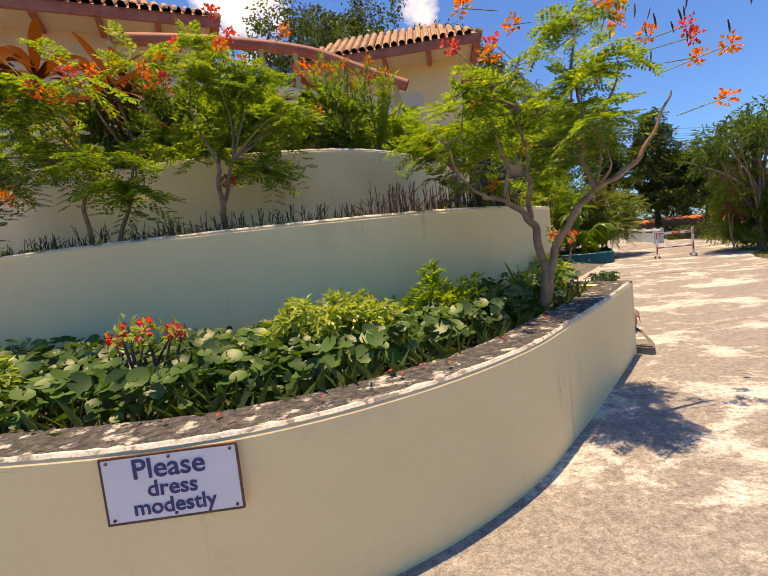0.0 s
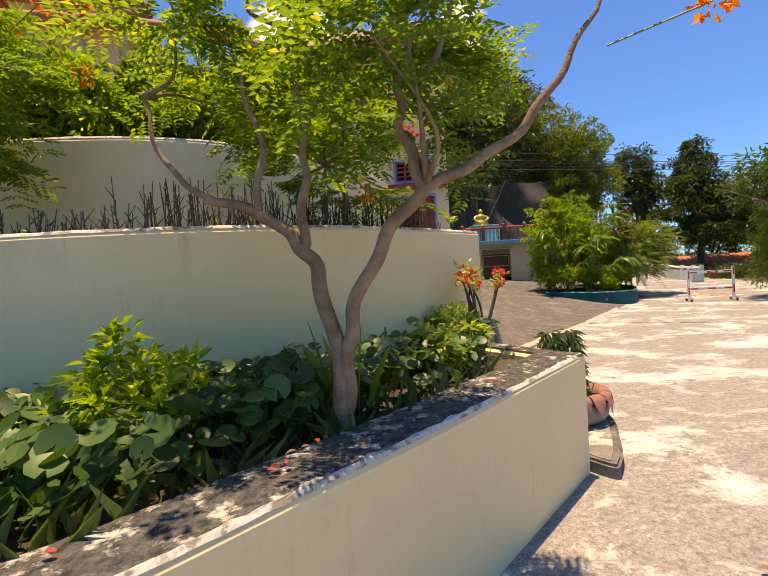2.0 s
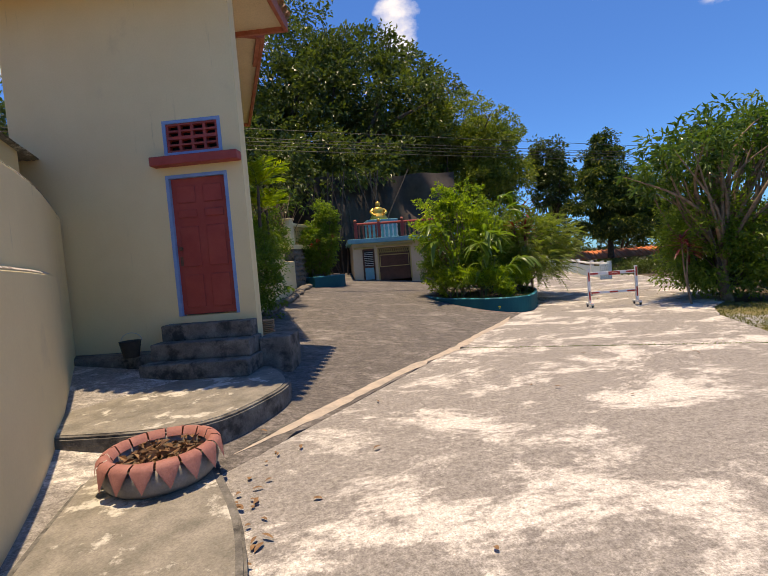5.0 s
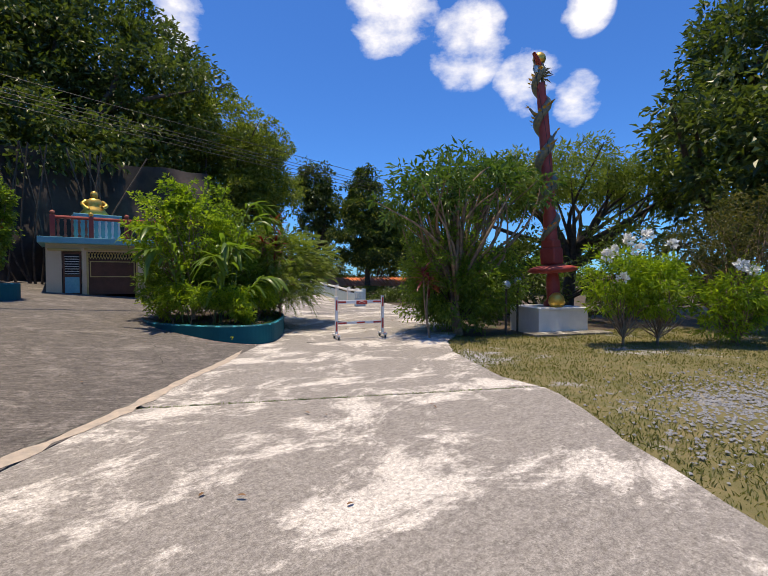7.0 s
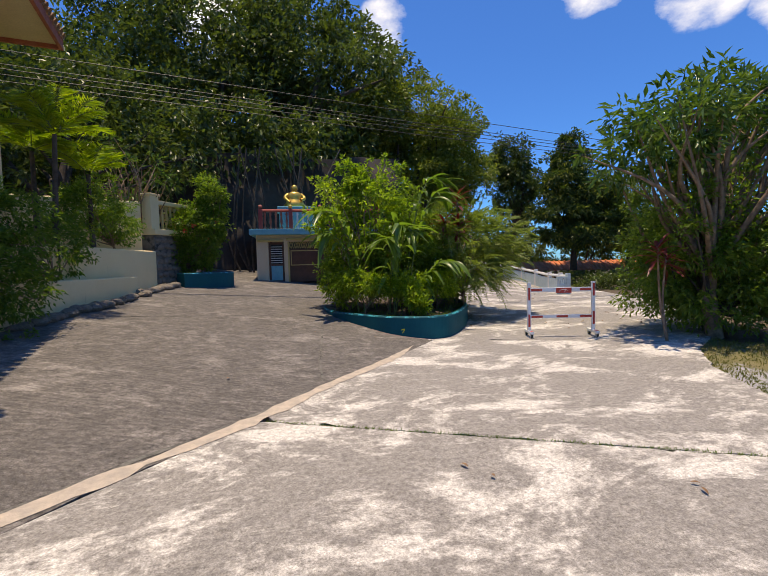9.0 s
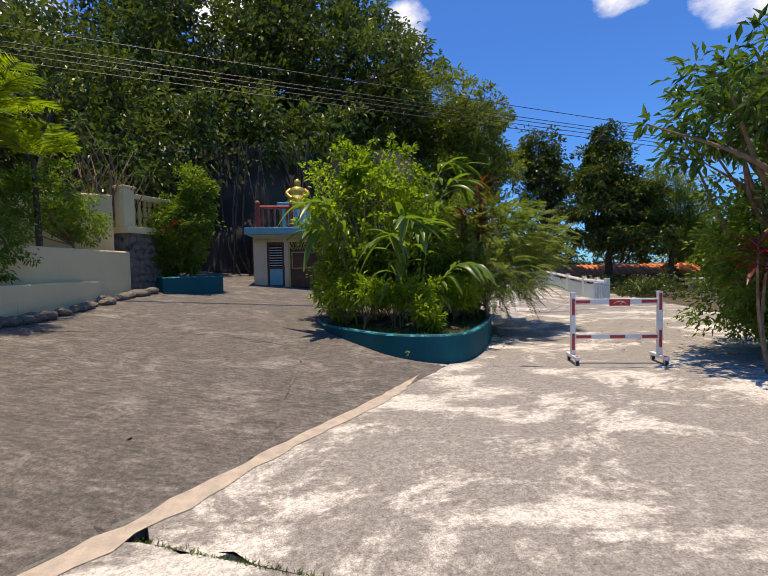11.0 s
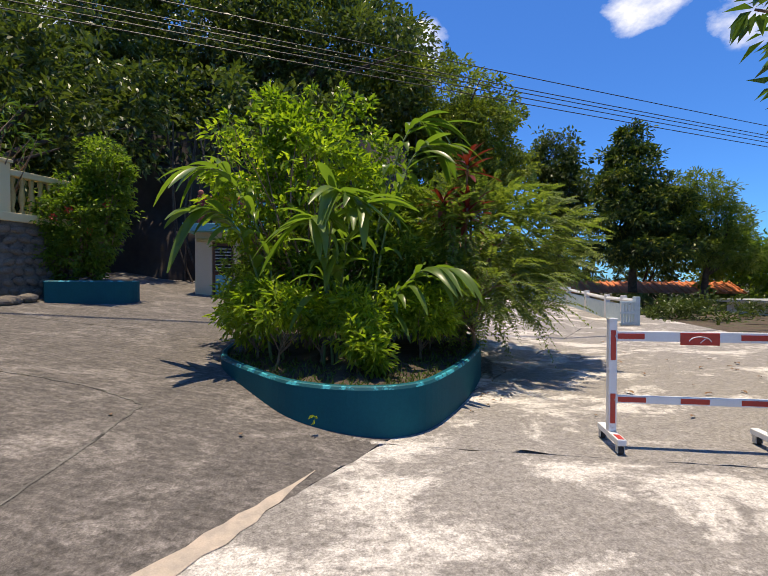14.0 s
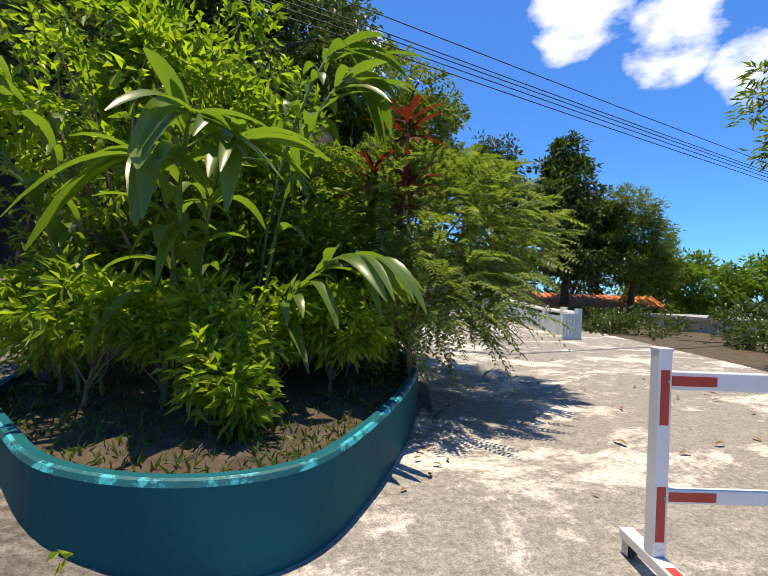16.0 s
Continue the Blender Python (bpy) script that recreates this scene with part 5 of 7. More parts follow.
# ---- woods and trees ----
tree("hillside_tree", "huge dark broadleaf tree towering over the garage", (5, 33, 2.5), [((5, 36, 12), (7.5, 5, 6)), ((-1, 35, 9), (6, 4.5, 5)), ((10, 39, 14), (6.5, 5, 6)), ((2, 40, 17), (8, 5, 6)), ((7, 34, 6.5), (5, 3.5, 3)), ((6, 29.5, 7.4), (5.5, 2.4, 1.7)), ((-4, 33, 9.3), (5, 4, 4.2)), ((11, 34, 11), (4, 3, 4))], 2600, 36, 0.85, 0.33, 0.17, L_DARK, DARKBARK, 0.55, 31, 26, 0.4)
tree("hillside_tree", "dense dark broadleaf tree on the hill", (-6, 29, 2.5), [((-6, 31, 8), (5, 4, 5)), ((-10, 34, 8.2), (5, 4, 5)), ((-2, 30, 5), (4, 3, 3.5)), ((1.5, 31, 5.5), (4, 2.5, 3))], 1100, 36, 0.75, 0.3, 0.15, L_DARK, DARKBARK, 0.4, 32, 18)
tree("hillside_tree", "shaded tree behind the cream garden wall", (0.5, 24, 2.0), [((0.5, 25, 5.5), (3.2, 2.5, 3)), ((-3, 24, 6), (3, 2.5, 3.5)), ((2.6, 26.5, 6.5), (2.6, 2, 2.6))], 420, 36, 0.6, 0.25, 0.12, L_DARK, DARKBARK, 0.25, 33, 16)
tree("roadside_tree", "large sunlit olive-green tree beyond the garage", (15, 35, 2), [((14.8, 36.5, 10.6), (4.4, 3.5, 3.2)), ((18.3, 36, 9), (3.2, 3, 3.2)), ((12.0, 35.5, 9.2), (3.2, 3, 3)), ((15.5, 35, 6.2), (4.4, 2.5, 2.8))], 1500, 40, 0.58, 0.25, 0.12, L_OLIVE, DARKBARK, 0.35, 34, 22)
tree("conifer", "dark green tall narrow conifer top", (17.5, 40, 4), [((19.3, 40, 11.6), (1.5, 1.5, 2.4)), ((20.5, 40, 8.5), (2.4, 2.2, 2.6))], 320, 40, 0.5, 0.22, 0.07, L_DARK, DARKBARK, 0.25, 35, 12)
tree("roadside_tree", "tall dark layered tree with yellow-green tips beside the road", (27.6, 35, 0.8), [((27.3, 35.0, 9.6), (0.7, 0.8, 1.0)), ((27.5, 35.2, 8.3), (1.5, 1.5, 0.9)), ((27.1, 35.2, 7.0), (2.0, 1.9, 0.9)), ((28.2, 35.0, 5.9), (2.5, 2.2, 0.9)), ((27.4, 34.8, 4.7), (2.7, 2.4, 0.9)), ((29.4, 34.6, 4.2), (2.0, 2.0, 0.8)), ((27.8, 34.6, 3.3), (3.0, 2.4, 0.8))], 900, 36, 0.45, 0.26, 0.11, L_LAYER, DARKBARK, 0.2, 36, 24, 0.55)
tree("roadside_tree", "rounded dark tree behind the layered one", (25.2, 38.5, 0.8), [((24.8, 38.5, 8.8), (1.5, 1.5, 1.6)), ((25.4, 38.5, 6.6), (1.8, 1.6, 1.8))], 260, 34, 0.5, 0.28, 0.13, L_DARK, DARKBARK, 0.2, 361, 14)
tree("roadside_tree", "feathery light green tree beside the tall one", (30.8, 33.5, 0.5), [((30.4, 33.5, 6.0), (1.4, 1.4, 1.3)), ((31.2, 33.4, 4.6), (1.8, 1.5, 1.0)), ((31.4, 33.2, 3.0), (2.0, 1.6, 1.2))], 330, 40, 0.42, 0.26, 0.06, L_FEATHER, DARKBARK, 0.16, 37, 12)
tree("far_woods_tree", "rounded trees down the slope beyond the road", (36, 33, -1), [((35, 33, 2.0), (3.6, 3, 2.0)), ((39.5, 31, 2.2), (3.4, 3, 2.0)), ((43, 28, 1.8), (4, 3, 2.2))], 480, 34, 0.6, 0.3, 0.14, L_MID, DARKBARK, 0.25, 38, 12)
tree("frangipani", "open-crowned frangipani with long glossy leaves", (15.4, 14.4, -0.05), [((16.2, 14.8, 4.3), (1.7, 1.6, 0.9)), ((15.0, 15.0, 3.9), (1.3, 1.3, 0.9)), ((17.2, 14.0, 4.1), (1.2, 1.2, 0.8)), ((14.2, 14.2, 3.7), (0.9, 0.9, 0.8)), ((13.9, 15.0, 3.5), (0.6, 0.7, 0.7))], 300, 14, 0.22, 0.22, 0.07, L_PLUM, BARK, 0.12, 39, 60, 0.42)
tree("shrub", "dense dark glossy hedge shrub under the frangipani", (15.5, 14.6, -0.05), [((15.6, 14.8, 1.6), (1.5, 1.3, 1.5)), ((15.4, 15.2, 1.5), (0.9, 0.9, 1.3)), ((16.3, 14.3, 1.4), (1.1, 0.9, 1.2)), ((16.6, 15.9, 1.3), (1.1, 1.0, 1.2))], 620, 40, 0.3, 0.11, 0.05, L_MID, DARKBARK, 0.07, 40, 30, 0.3, "shrub")
tree("woodland_tree", "massive dark tree behind the flowering bushes", (27, 11.0, -0.1), [((28.8, 10.3, 8.5), (3.6, 3.6, 4)), ((24.6, 9.5, 5.5), (3.2, 3, 2.8)), ((32, 10.5, 10), (4, 4, 4)), ((27, 6.5, 9), (4.5, 4, 4.5))], 1100, 34, 0.75, 0.33, 0.15, L_DARK, DARKBARK, 0.45, 41, 24)
tree("rain_tree", "spreading feathery rain tree behind the sculpture", (24, 16, -0.1), [((24.2, 16.0, 5.8), (4.2, 3, 0.9)), ((22, 18, 5.0), (3, 2.5, 0.8)), ((26.5, 13.8, 5.2), (3, 2.5, 0.8))], 520, 42, 0.55, 0.22, 0.06, L_FEATHER, DARKBARK, 0.25, 42, 26, 0.5)
tree("understory_shrub", "dark undergrowth between the trunks", (21.5, 15.5, -0.1), [((20.5, 15.5, 1.6), (2.2, 1.2, 1.6)), ((22.5, 13.0, 1.8), (2, 1.6, 1.8)), ((24, 10, 2.0), (2.5, 1.8, 2.0)), ((20.4, 17.4, 1.2), (1.6, 1.2, 1.2)), ((26.0, 29, -0.3), (3.2, 2.0, 1.1)), ((31, 25.5, -0.2), (3.5, 1.6, 1.1)), ((27, 33, -0.1), (3, 1.5, 0.9)), ((23.6, 27, -0.3), (1.6, 1.6, 0.9)), ((25.5, 22.5, 0.2), (2.0, 1.8, 1.1)), ((25, 6, 2.2), (2.5, 2.2, 2.2))], 700, 36, 0.45, 0.2, 0.09, L_DARK, DARKBARK, 0.1, 43, 20, 0.3, "shrub")
tree("brown_bush", "tall sparse brownish bush with bare stems", (19.5, 9.2, -0.05), [((19.4, 9.3, 2.6), (1.2, 1.0, 1.0)), ((20.6, 8.6, 2.9), (1.2, 1.0, 1.1)), ((21.6, 7.9, 2.7), (1.2, 1.0, 1.1)), ((18.6, 9.9, 2.3), (0.9, 0.8, 0.8))], 260, 26, 0.3, 0.11, 0.035, L_BROWN, BARK, 0.05, 44, 60, 0.2, "bush")
for x, y in ((22.5, 46, ), (28, 44.5), (34, 42.5), (39, 40)):
    tree("far_woods_tree", "dark rounded tree closing the view along the road", (x, y, -0.5), [((x, y, 2.2), (3.6, 2, 2.8)), ((x + 1.2, y, 3.4), (2.4, 2, 2.0)), ((x + 1.0, y - 1, 0.5), (4.0, 1.6, 1.7))], 170, 36, 0.6, 0.3, 0.14, L_DARK, DARKBARK, 0.2, int(x * 10), 8, 0.5, "tree", "dark trees along the road")
rng = np.random.default_rng(50)
tree("far_hill_woods", "wooded far hill beyond the road", (25, 75, 2), [((22, 80, 6), (14, 8, 7)), ((38, 78, 3), (14, 8, 5)), ((8, 70, 9), (12, 8, 8)), ((-18, 55, 12), (12, 8, 10)), ((-25, 38, 9), (9, 8, 9)), ((-18, 28, 7), (7, 6, 7))], 2200, 26, 1.5, 0.75, 0.4, L_FAR, DARKBARK, 0.4, 51, 10)
tagged(bpy.data.objects["far_hill_woods"], kind="stuff")
# cliff of bare rock, coloured for tree shade, and hanging roots behind the garage
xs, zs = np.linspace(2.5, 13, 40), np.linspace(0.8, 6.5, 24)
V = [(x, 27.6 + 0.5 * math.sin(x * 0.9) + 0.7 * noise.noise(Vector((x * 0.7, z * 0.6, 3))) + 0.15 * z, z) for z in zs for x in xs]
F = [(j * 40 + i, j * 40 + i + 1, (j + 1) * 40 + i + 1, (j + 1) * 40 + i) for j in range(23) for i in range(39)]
tagged(put("cliff", V, F, ROCK, smooth=True), "rock bank behind the garage, tree shade in its near-black colour", "rock", kind="structure")
pcs = []
for i in range(14):
    x = rng.uniform(4.5, 9.0)
    y = 27.0 + rng.normal() * 0.2
    pcs.append(tube(spline([(x, y, 0.9), (x + rng.normal() * 0.25, y, 3.0), (x + rng.normal() * 0.5, y + 0.2, 6.5)], 5), [0.05, 0.035, 0.03], 5))
V, F = join(pcs)
tagged(put("hanging_roots", V, F, DARKBARK, smooth=True), "grey hanging roots on the shaded rock bank", "roots", kind="stuff")

# ---- island shrubs ----
tree("shrub", "bright green small-leaved shrub in the island planter", (9.6, 18.6, 0.42), [((9.35, 18.6, 2.75), (0.9, 0.8, 1.0)), ((9.75, 18.9, 3.35), (0.85, 0.8, 0.85)), ((8.75, 18.9, 2.75), (0.7, 0.7, 0.8)), ((10.2, 18.7, 2.5), (0.7, 0.7, 0.9)), ((9.2, 18.8, 3.6), (0.35, 0.4, 0.5))], 380, 20, 0.16, 0.12, 0.055, L_LIT, BARK, 0.045, 61, 50, 0.25, "shrub")
for i, (x, y, zc, r, up) in enumerate(((9.25, 17.55, 1.12, 0.42, 0.26), (9.75, 17.45, 1.05, 0.36, 0.26), (10.1, 17.2, 0.98, 0.30, 0.30), (10.15, 16.85, 0.72, 0.18, 0.20), (10.6, 17.7, 1.08, 0.36, 0.28), (11.05, 17.7, 1.02, 0.38, 0.28), (11.3, 18.2, 1.08, 0.46, 0.36), (11.75, 18.7, 1.1, 0.46, 0.40), (8.95, 18.0, 1.08, 0.44, 0.34), (8.72, 18.45, 0.98, 0.46, 0.40))):
    tree("shrub", "low bright leafy shrub at the planter's front", (x, y + 0.1, 0.38), [((x, y, zc), (r, r, up)), ((x + 0.15, y - 0.1, zc - 0.08), (r * 0.8, r * 0.8, up * 0.8))], 46, 20, 0.13, 0.115, 0.036, L_LIT, BARK, 0.016, 620 + i, 9, 0.25, "shrub", "low shrubs along the planter's front")
tree("shrub", "dark green shrub filling the island planter's middle", (10.5, 19.0, 0.42), [((10.4, 18.6, 1.6), (1.1, 0.7, 0.8)), ((11.3, 19.1, 1.7), (0.9, 0.8, 0.9)), ((9.3, 19.5, 1.8), (0.8, 0.8, 1.0)), ((10.9, 19.4, 2.5), (0.9, 0.8, 0.9)), ((8.75, 19.0, 1.5), (0.45, 0.6, 0.6)), ((9.9, 18.3, 1.35), (0.9, 0.5, 0.6)), ((10.9, 18.5, 1.5), (0.7, 0.5, 0.7))], 700, 26, 0.2, 0.105, 0.042, L_MID, BARK, 0.05, 63, 40, 0.2, "shrub")


def feather_tree(name, label, base, centre, radii, fronds, L, pairs, leaf, wide, mat, seed, droop=0.35, stems=9, r0=0.05, bark=BARK, up=0.15, category="tree"):
    """Small tree of pinnate fronds on a fan of limbs."""
    rng = np.random.default_rng(seed)
    ob = thing(name, label, category)
    c, r = np.array(centre, float), np.array(radii, float)
    d = unit(rng.normal(size=(fronds, 3)))
    P = c + d * r * rng.uniform(0.25, 1, (fronds, 1)) ** 0.5
    D = unit(d * np.array([1, 1, 0.4]) + rng.normal(size=d.shape) * 0.45 + np.array([0, 0, up]))
    U = np.tile([0, 0, 1.0], (fronds, 1)) + rng.normal(size=d.shape) * 0.25
    (V, F), rib = frond_leaflets(P, D, unit(U), L * rng.uniform(0.7, 1.2, fronds), pairs, leaf, wide, droop, rng)
    put("crown", V, F, mat, ob)
    k = rng.choice(fronds, min(stems, fronds), replace=False)
    for i, (V, F) in enumerate(limbs(base, P[k], r0, rng, 0.4)):
        put("limb" if i else "trunk", V, F, bark, ob, smooth=True)
    V, F = join([tube(q[::max(1, pairs // 4)], 0.004, 4) for q in rib[:: max(1, fronds // 160)]])
    tagged(put("leaf_ribs", V, F, STEM, ob), kind="stuff")
    return ob


feather_tree("feather_shrub", "spreading olive feathery shrub in the island planter", (12.0, 19.2, 0.4), (12.5, 19.6, 2.05), (1.9, 1.5, 1.05), 1000, 0.55, 14, 0.095, 0.48, L_FEATHER, 64, 0.3, 30, 0.05, category="shrub")
feather_tree("feather_shrub", "low feathery shrub overhanging the planter's edge", (12.0, 18.4, 0.4), (12.2, 18.4, 1.25), (1.0, 0.9, 0.55), 330, 0.52, 12, 0.08, 0.40, L_FEATHER, 65, 0.45, 20, 0.03, category="shrub")


def ginger(base, height, lean, seed, mat=L_GINGER, n=26, leaf=0.58, wide=0.105):
    """One arching cane with long leaves in two rows."""
    rng = np.random.default_rng(seed)
    ob = thing("ginger_plant", "arching ginger cane with long glossy leaves in the planter", "plant", "ginger canes in the island planter")
    base, lean = np.array(base, float), np.array(lean, float)
    line = spline([base, base + np.array([0, 0, height * 0.55]) + lean * 0.25, base + np.array([0, 0, height * 0.92]) + lean * 0.75, base + np.array([0, 0, height * 0.95]) + lean * 1.25], 10)
    V, F = tube(line, [0.018, 0.014, 0.008], 7)
    put("cane", V, F, STEM, ob, smooth=True)
    t = unit(np.gradient(line, axis=0))
    for i in range(n):
        k = int(len(line) * (0.26 + 0.72 * i / n))
        k = min(k, len(line) - 1)
        side = unit(np.cross(t[k], np.array([0, 0, 1.0])) + rng.normal(size=3) * 0.2)
        s = 1 if i % 2 else -1
        V, F = strap(line[k], t[k] * 0.75 + side * s * 0.7 + np.array([0, 0, 0.15]), np.array([0, 0, 1.0]) + rng.normal(size=3) * 0.2, leaf * rng.uniform(0.6, 1.2), wide * rng.uniform(0.7, 1.3), rng.uniform(0.3, 1.15))
        put("leaf", V, F, mat, ob, smooth=True)


for i, (b, h, l) in enumerate([((9.8, 17.5, 0.4), 2.05, (0.15, -0.40, 0)), ((9.3, 17.9, 0.4), 2.45, (-0.85, -0.1, 0)), ((10.4, 18.0, 0.4), 2.95, (0.85, 0.0, 0)), ((10.4, 17.6, 0.4), 1.2, (0.75, -0.25, 0)), ((10.35, 18.1, 0.4), 3.35, (0.85, 0.15, 0)), ((9.9, 17.45, 0.4), 1.75, (-0.2, -0.3, 0)), ((9.15, 17.9, 0.4), 1.9, (-0.65, -0.2, 0)), ((9.95, 17.5, 0.4), 1.95, (0.25, -0.3, 0))]):
    ginger(b, h, l, 70 + i)


def rosette(name, label, base, height, n, leaf, wide, mat, seed, category="plant", heads=1, spread=0.0, bark=BARK):
    """Cordyline: canes topped by sprays of long leaves."""
    rng = np.random.default_rng(seed)
    ob = thing(name, label, category)
    base = np.array(base, float)
    for h in range(heads):
        top = base + np.array([rng.normal() * spread, rng.normal() * spread, height * rng.uniform(0.7, 1.0)])
        V, F = tube(spline([base, (base + top) / 2 + rng.normal(size=3) * 0.05, top], 5), [0.028, 0.02, 0.016], 7)
        put("cane", V, F, bark, ob, smooth=True)
        for i in range(n):
            a = i * 2.4 + h
            up = 1.3 - 1.6 * i / n
            V, F = strap(top - np.array([0, 0, 0.28 * i / n]), (math.cos(a), math.sin(a), up), (0, 0, 1.0), leaf * rng.uniform(0.75, 1.1), wide, rng.uniform(0.15, 0.6), 5)
            put("leaf", V, F, mat, ob, smooth=True)
    return ob


rosette("cordyline", "tall crimson-leaved cordyline among the island shrubs", (11.9, 18.6, 0.42), 2.95, 16, 0.5, 0.075, L_RED, 81, heads=4, spread=0.22)
rosette("cordyline", "rust-red broad-leaved cordyline on the third terrace", (-3.2, 5.9, 2.66), 1.7, 18, 0.85, 0.14, L_REDLEFT, 82, heads=4, spread=0.45)
rosette("cordyline", "rust-red cordyline above the third terrace wall", (-2.3, 6.3, 2.66), 1.4, 16, 0.7, 0.10, L_REDLEFT, 83, heads=3, spread=0.3)
rosette("cordyline", "crimson cordyline beside the dark hedge", (14.2, 14.3, -0.05), 1.9, 14, 0.5, 0.07, L_RED, 84, heads=2, spread=0.2)

# hibiscus in the far planter, shrubs and palms behind the drive walls
tree("hibiscus", "tall dark hibiscus with a few red flowers in the teal planter", (5.2, 22.1, 1.3), [((5.1, 22.1, 2.6), (0.7, 0.6, 1.0)), ((5.4, 22.2, 3.3), (0.5, 0.5, 0.9)), ((4.8, 22.0, 2.0), (0.55, 0.5, 0.6))], 330, 34, 0.2, 0.10, 0.055, L_MID, BARK, 0.04, 91, 40, 0.2, "shrub")
tree("shrub", "leafy shrub spilling over the drive wall", (3.4, 17.0, 1.2), [((3.35, 15.9, 1.7), (0.5, 0.6, 0.8)), ((3.3, 17.6, 2.1), (0.4, 0.6, 0.6)), ((3.0, 16.0, 2.4), (0.6, 0.8, 0.6)), ((3.45, 15.2, 1.5), (0.5, 0.6, 0.8))], 300, 34, 0.22, 0.085, 0.035, L_MID, BARK, 0.03, 92, 30, 0.2, "shrub")
tree("shrub", "shrub standing before the cream garden wall", (3.5, 19.8, 1.9), [((3.55, 19.9, 2.7), (0.5, 0.6, 0.5)), ((3.2, 19.0, 3.0), (0.6, 0.7, 0.6))], 190, 34, 0.2, 0.08, 0.04, L_MID, BARK, 0.03, 93, 24, 0.35, "shrub")


def palm(base, height, seed, fronds=11, L=1.3):
    rng = np.random.default_rng(seed)
    ob = thing("palm", "slender yellow-green feather palm behind the wall", "palm", "palms behind the drive wall")
    base = np.array(base, float)
    top = base + np.array([rng.normal() * 0.1, rng.normal() * 0.1, height])
    V, F = tube([base, (base + top) / 2, top], [0.07, 0.05, 0.04], 9)
    put("trunk", V, F, DARKBARK, ob, smooth=True)
    a = np.linspace(0, 2 * np.pi, fronds, endpoint=False) + rng.normal(size=fronds) * 0.2
    D = unit(np.stack([np.cos(a), np.sin(a), rng.uniform(0.4, 2.2, fronds)], 1))
    (V, F), rib = frond_leaflets(np.tile(top, (fronds, 1)), D, np.tile([0, 0, 1.0], (fronds, 1)), L * rng.uniform(0.8, 1.15, fronds), 26, 0.42, 0.11, 0.35, rng)
    put("fronds", V, F, L_PALM, ob)
    V, F = join([tube(q, [0.014, 0.004], 5) for q in rib])
    put("frond_ribs", V, F, STEM, ob)


palm((3.25, 17.3, 1.2), 2.9, 94, 13, 1.25)
palm((3.45, 18.6, 1.3), 2.3, 95, 9, 1.1)
palm((2.6, 18.2, 1.3), 2.7, 96, 10, 1.2)
tree("bare_frangipani", "half-bare frangipani with knobbly grey branches", (3.2, 21.5, 1.5), [((3.4, 21.6, 4.2), (1.1, 1.0, 0.8))], 46, 8, 0.2, 0.16, 0.05, L_PLUM, BARK, 0.06, 97, 46, 0.4)

# white-flowering bushes
for i, (x, y, hgt) in enumerate(((16.9, 10.7, 1.0), (17.6, 10.2, 0.9), (18.9, 9.0, 0.75))):
    tree("flowering_bush", "leafy bush with white flower heads at the lawn's edge", (x, y, -0.05), [((x, y, 1.45 * hgt + 0.2), (0.75, 0.65, 0.75 * hgt)), ((x + 0.35, y - 0.2, 1.25 * hgt), (0.5, 0.45, 0.6)), ((x - 0.4, y + 0.2, 1.1 * hgt), (0.4, 0.4, 0.5))], 105, 24, 0.2, 0.15, 0.04, L_LIT, BARK, 0.03, 100 + i, 24, 0.2, "bush", "white-flowering bushes")


def blossoms(name, label, places, r, mat, seed, petals=26, category="flower", group=""):
    """Flower heads: each a small ball of petals on a short stalk."""
    for k, p in enumerate(places):
        rng = np.random.default_rng(seed + k)
        d = unit(rng.normal(size=(petals, 3)) + np.array([0, 0, 0.6]))
        V, F = leaves(np.array(p) + d * r * rng.uniform(0.2, 0.75, (petals, 1)), d + rng.normal(size=d.shape) * 0.4, around(petals, rng), r * 0.75, r * 0.6)
        o = put(name, V, F, mat)
        tagged(o, label, category, group)


blossoms("flower_head", "round white flower head on the bush", [(x - 0.2, y - 0.15, z + 0.08) for x, y, z in ((16.62, 10.55, 2.30), (16.35, 10.75, 2.05), (16.2, 10.8, 1.95), (16.75, 10.4, 2.1), (16.5, 10.6, 1.45), (17.5, 10.0, 2.2), (18.6, 9.0, 1.75), (18.9, 8.85, 1.6), (16.9, 10.3, 2.4))], 0.13, WHITEPETAL, 120, 40, group="white flower heads")
blossoms("hibiscus_flower", "red hibiscus flower on the dark shrub", [(5.0, 21.55, 2.75), (5.35, 21.6, 2.35), (4.75, 21.5, 2.6), (5.6, 21.7, 2.9)], 0.07, PETAL, 140, 16, group="hibiscus flowers")

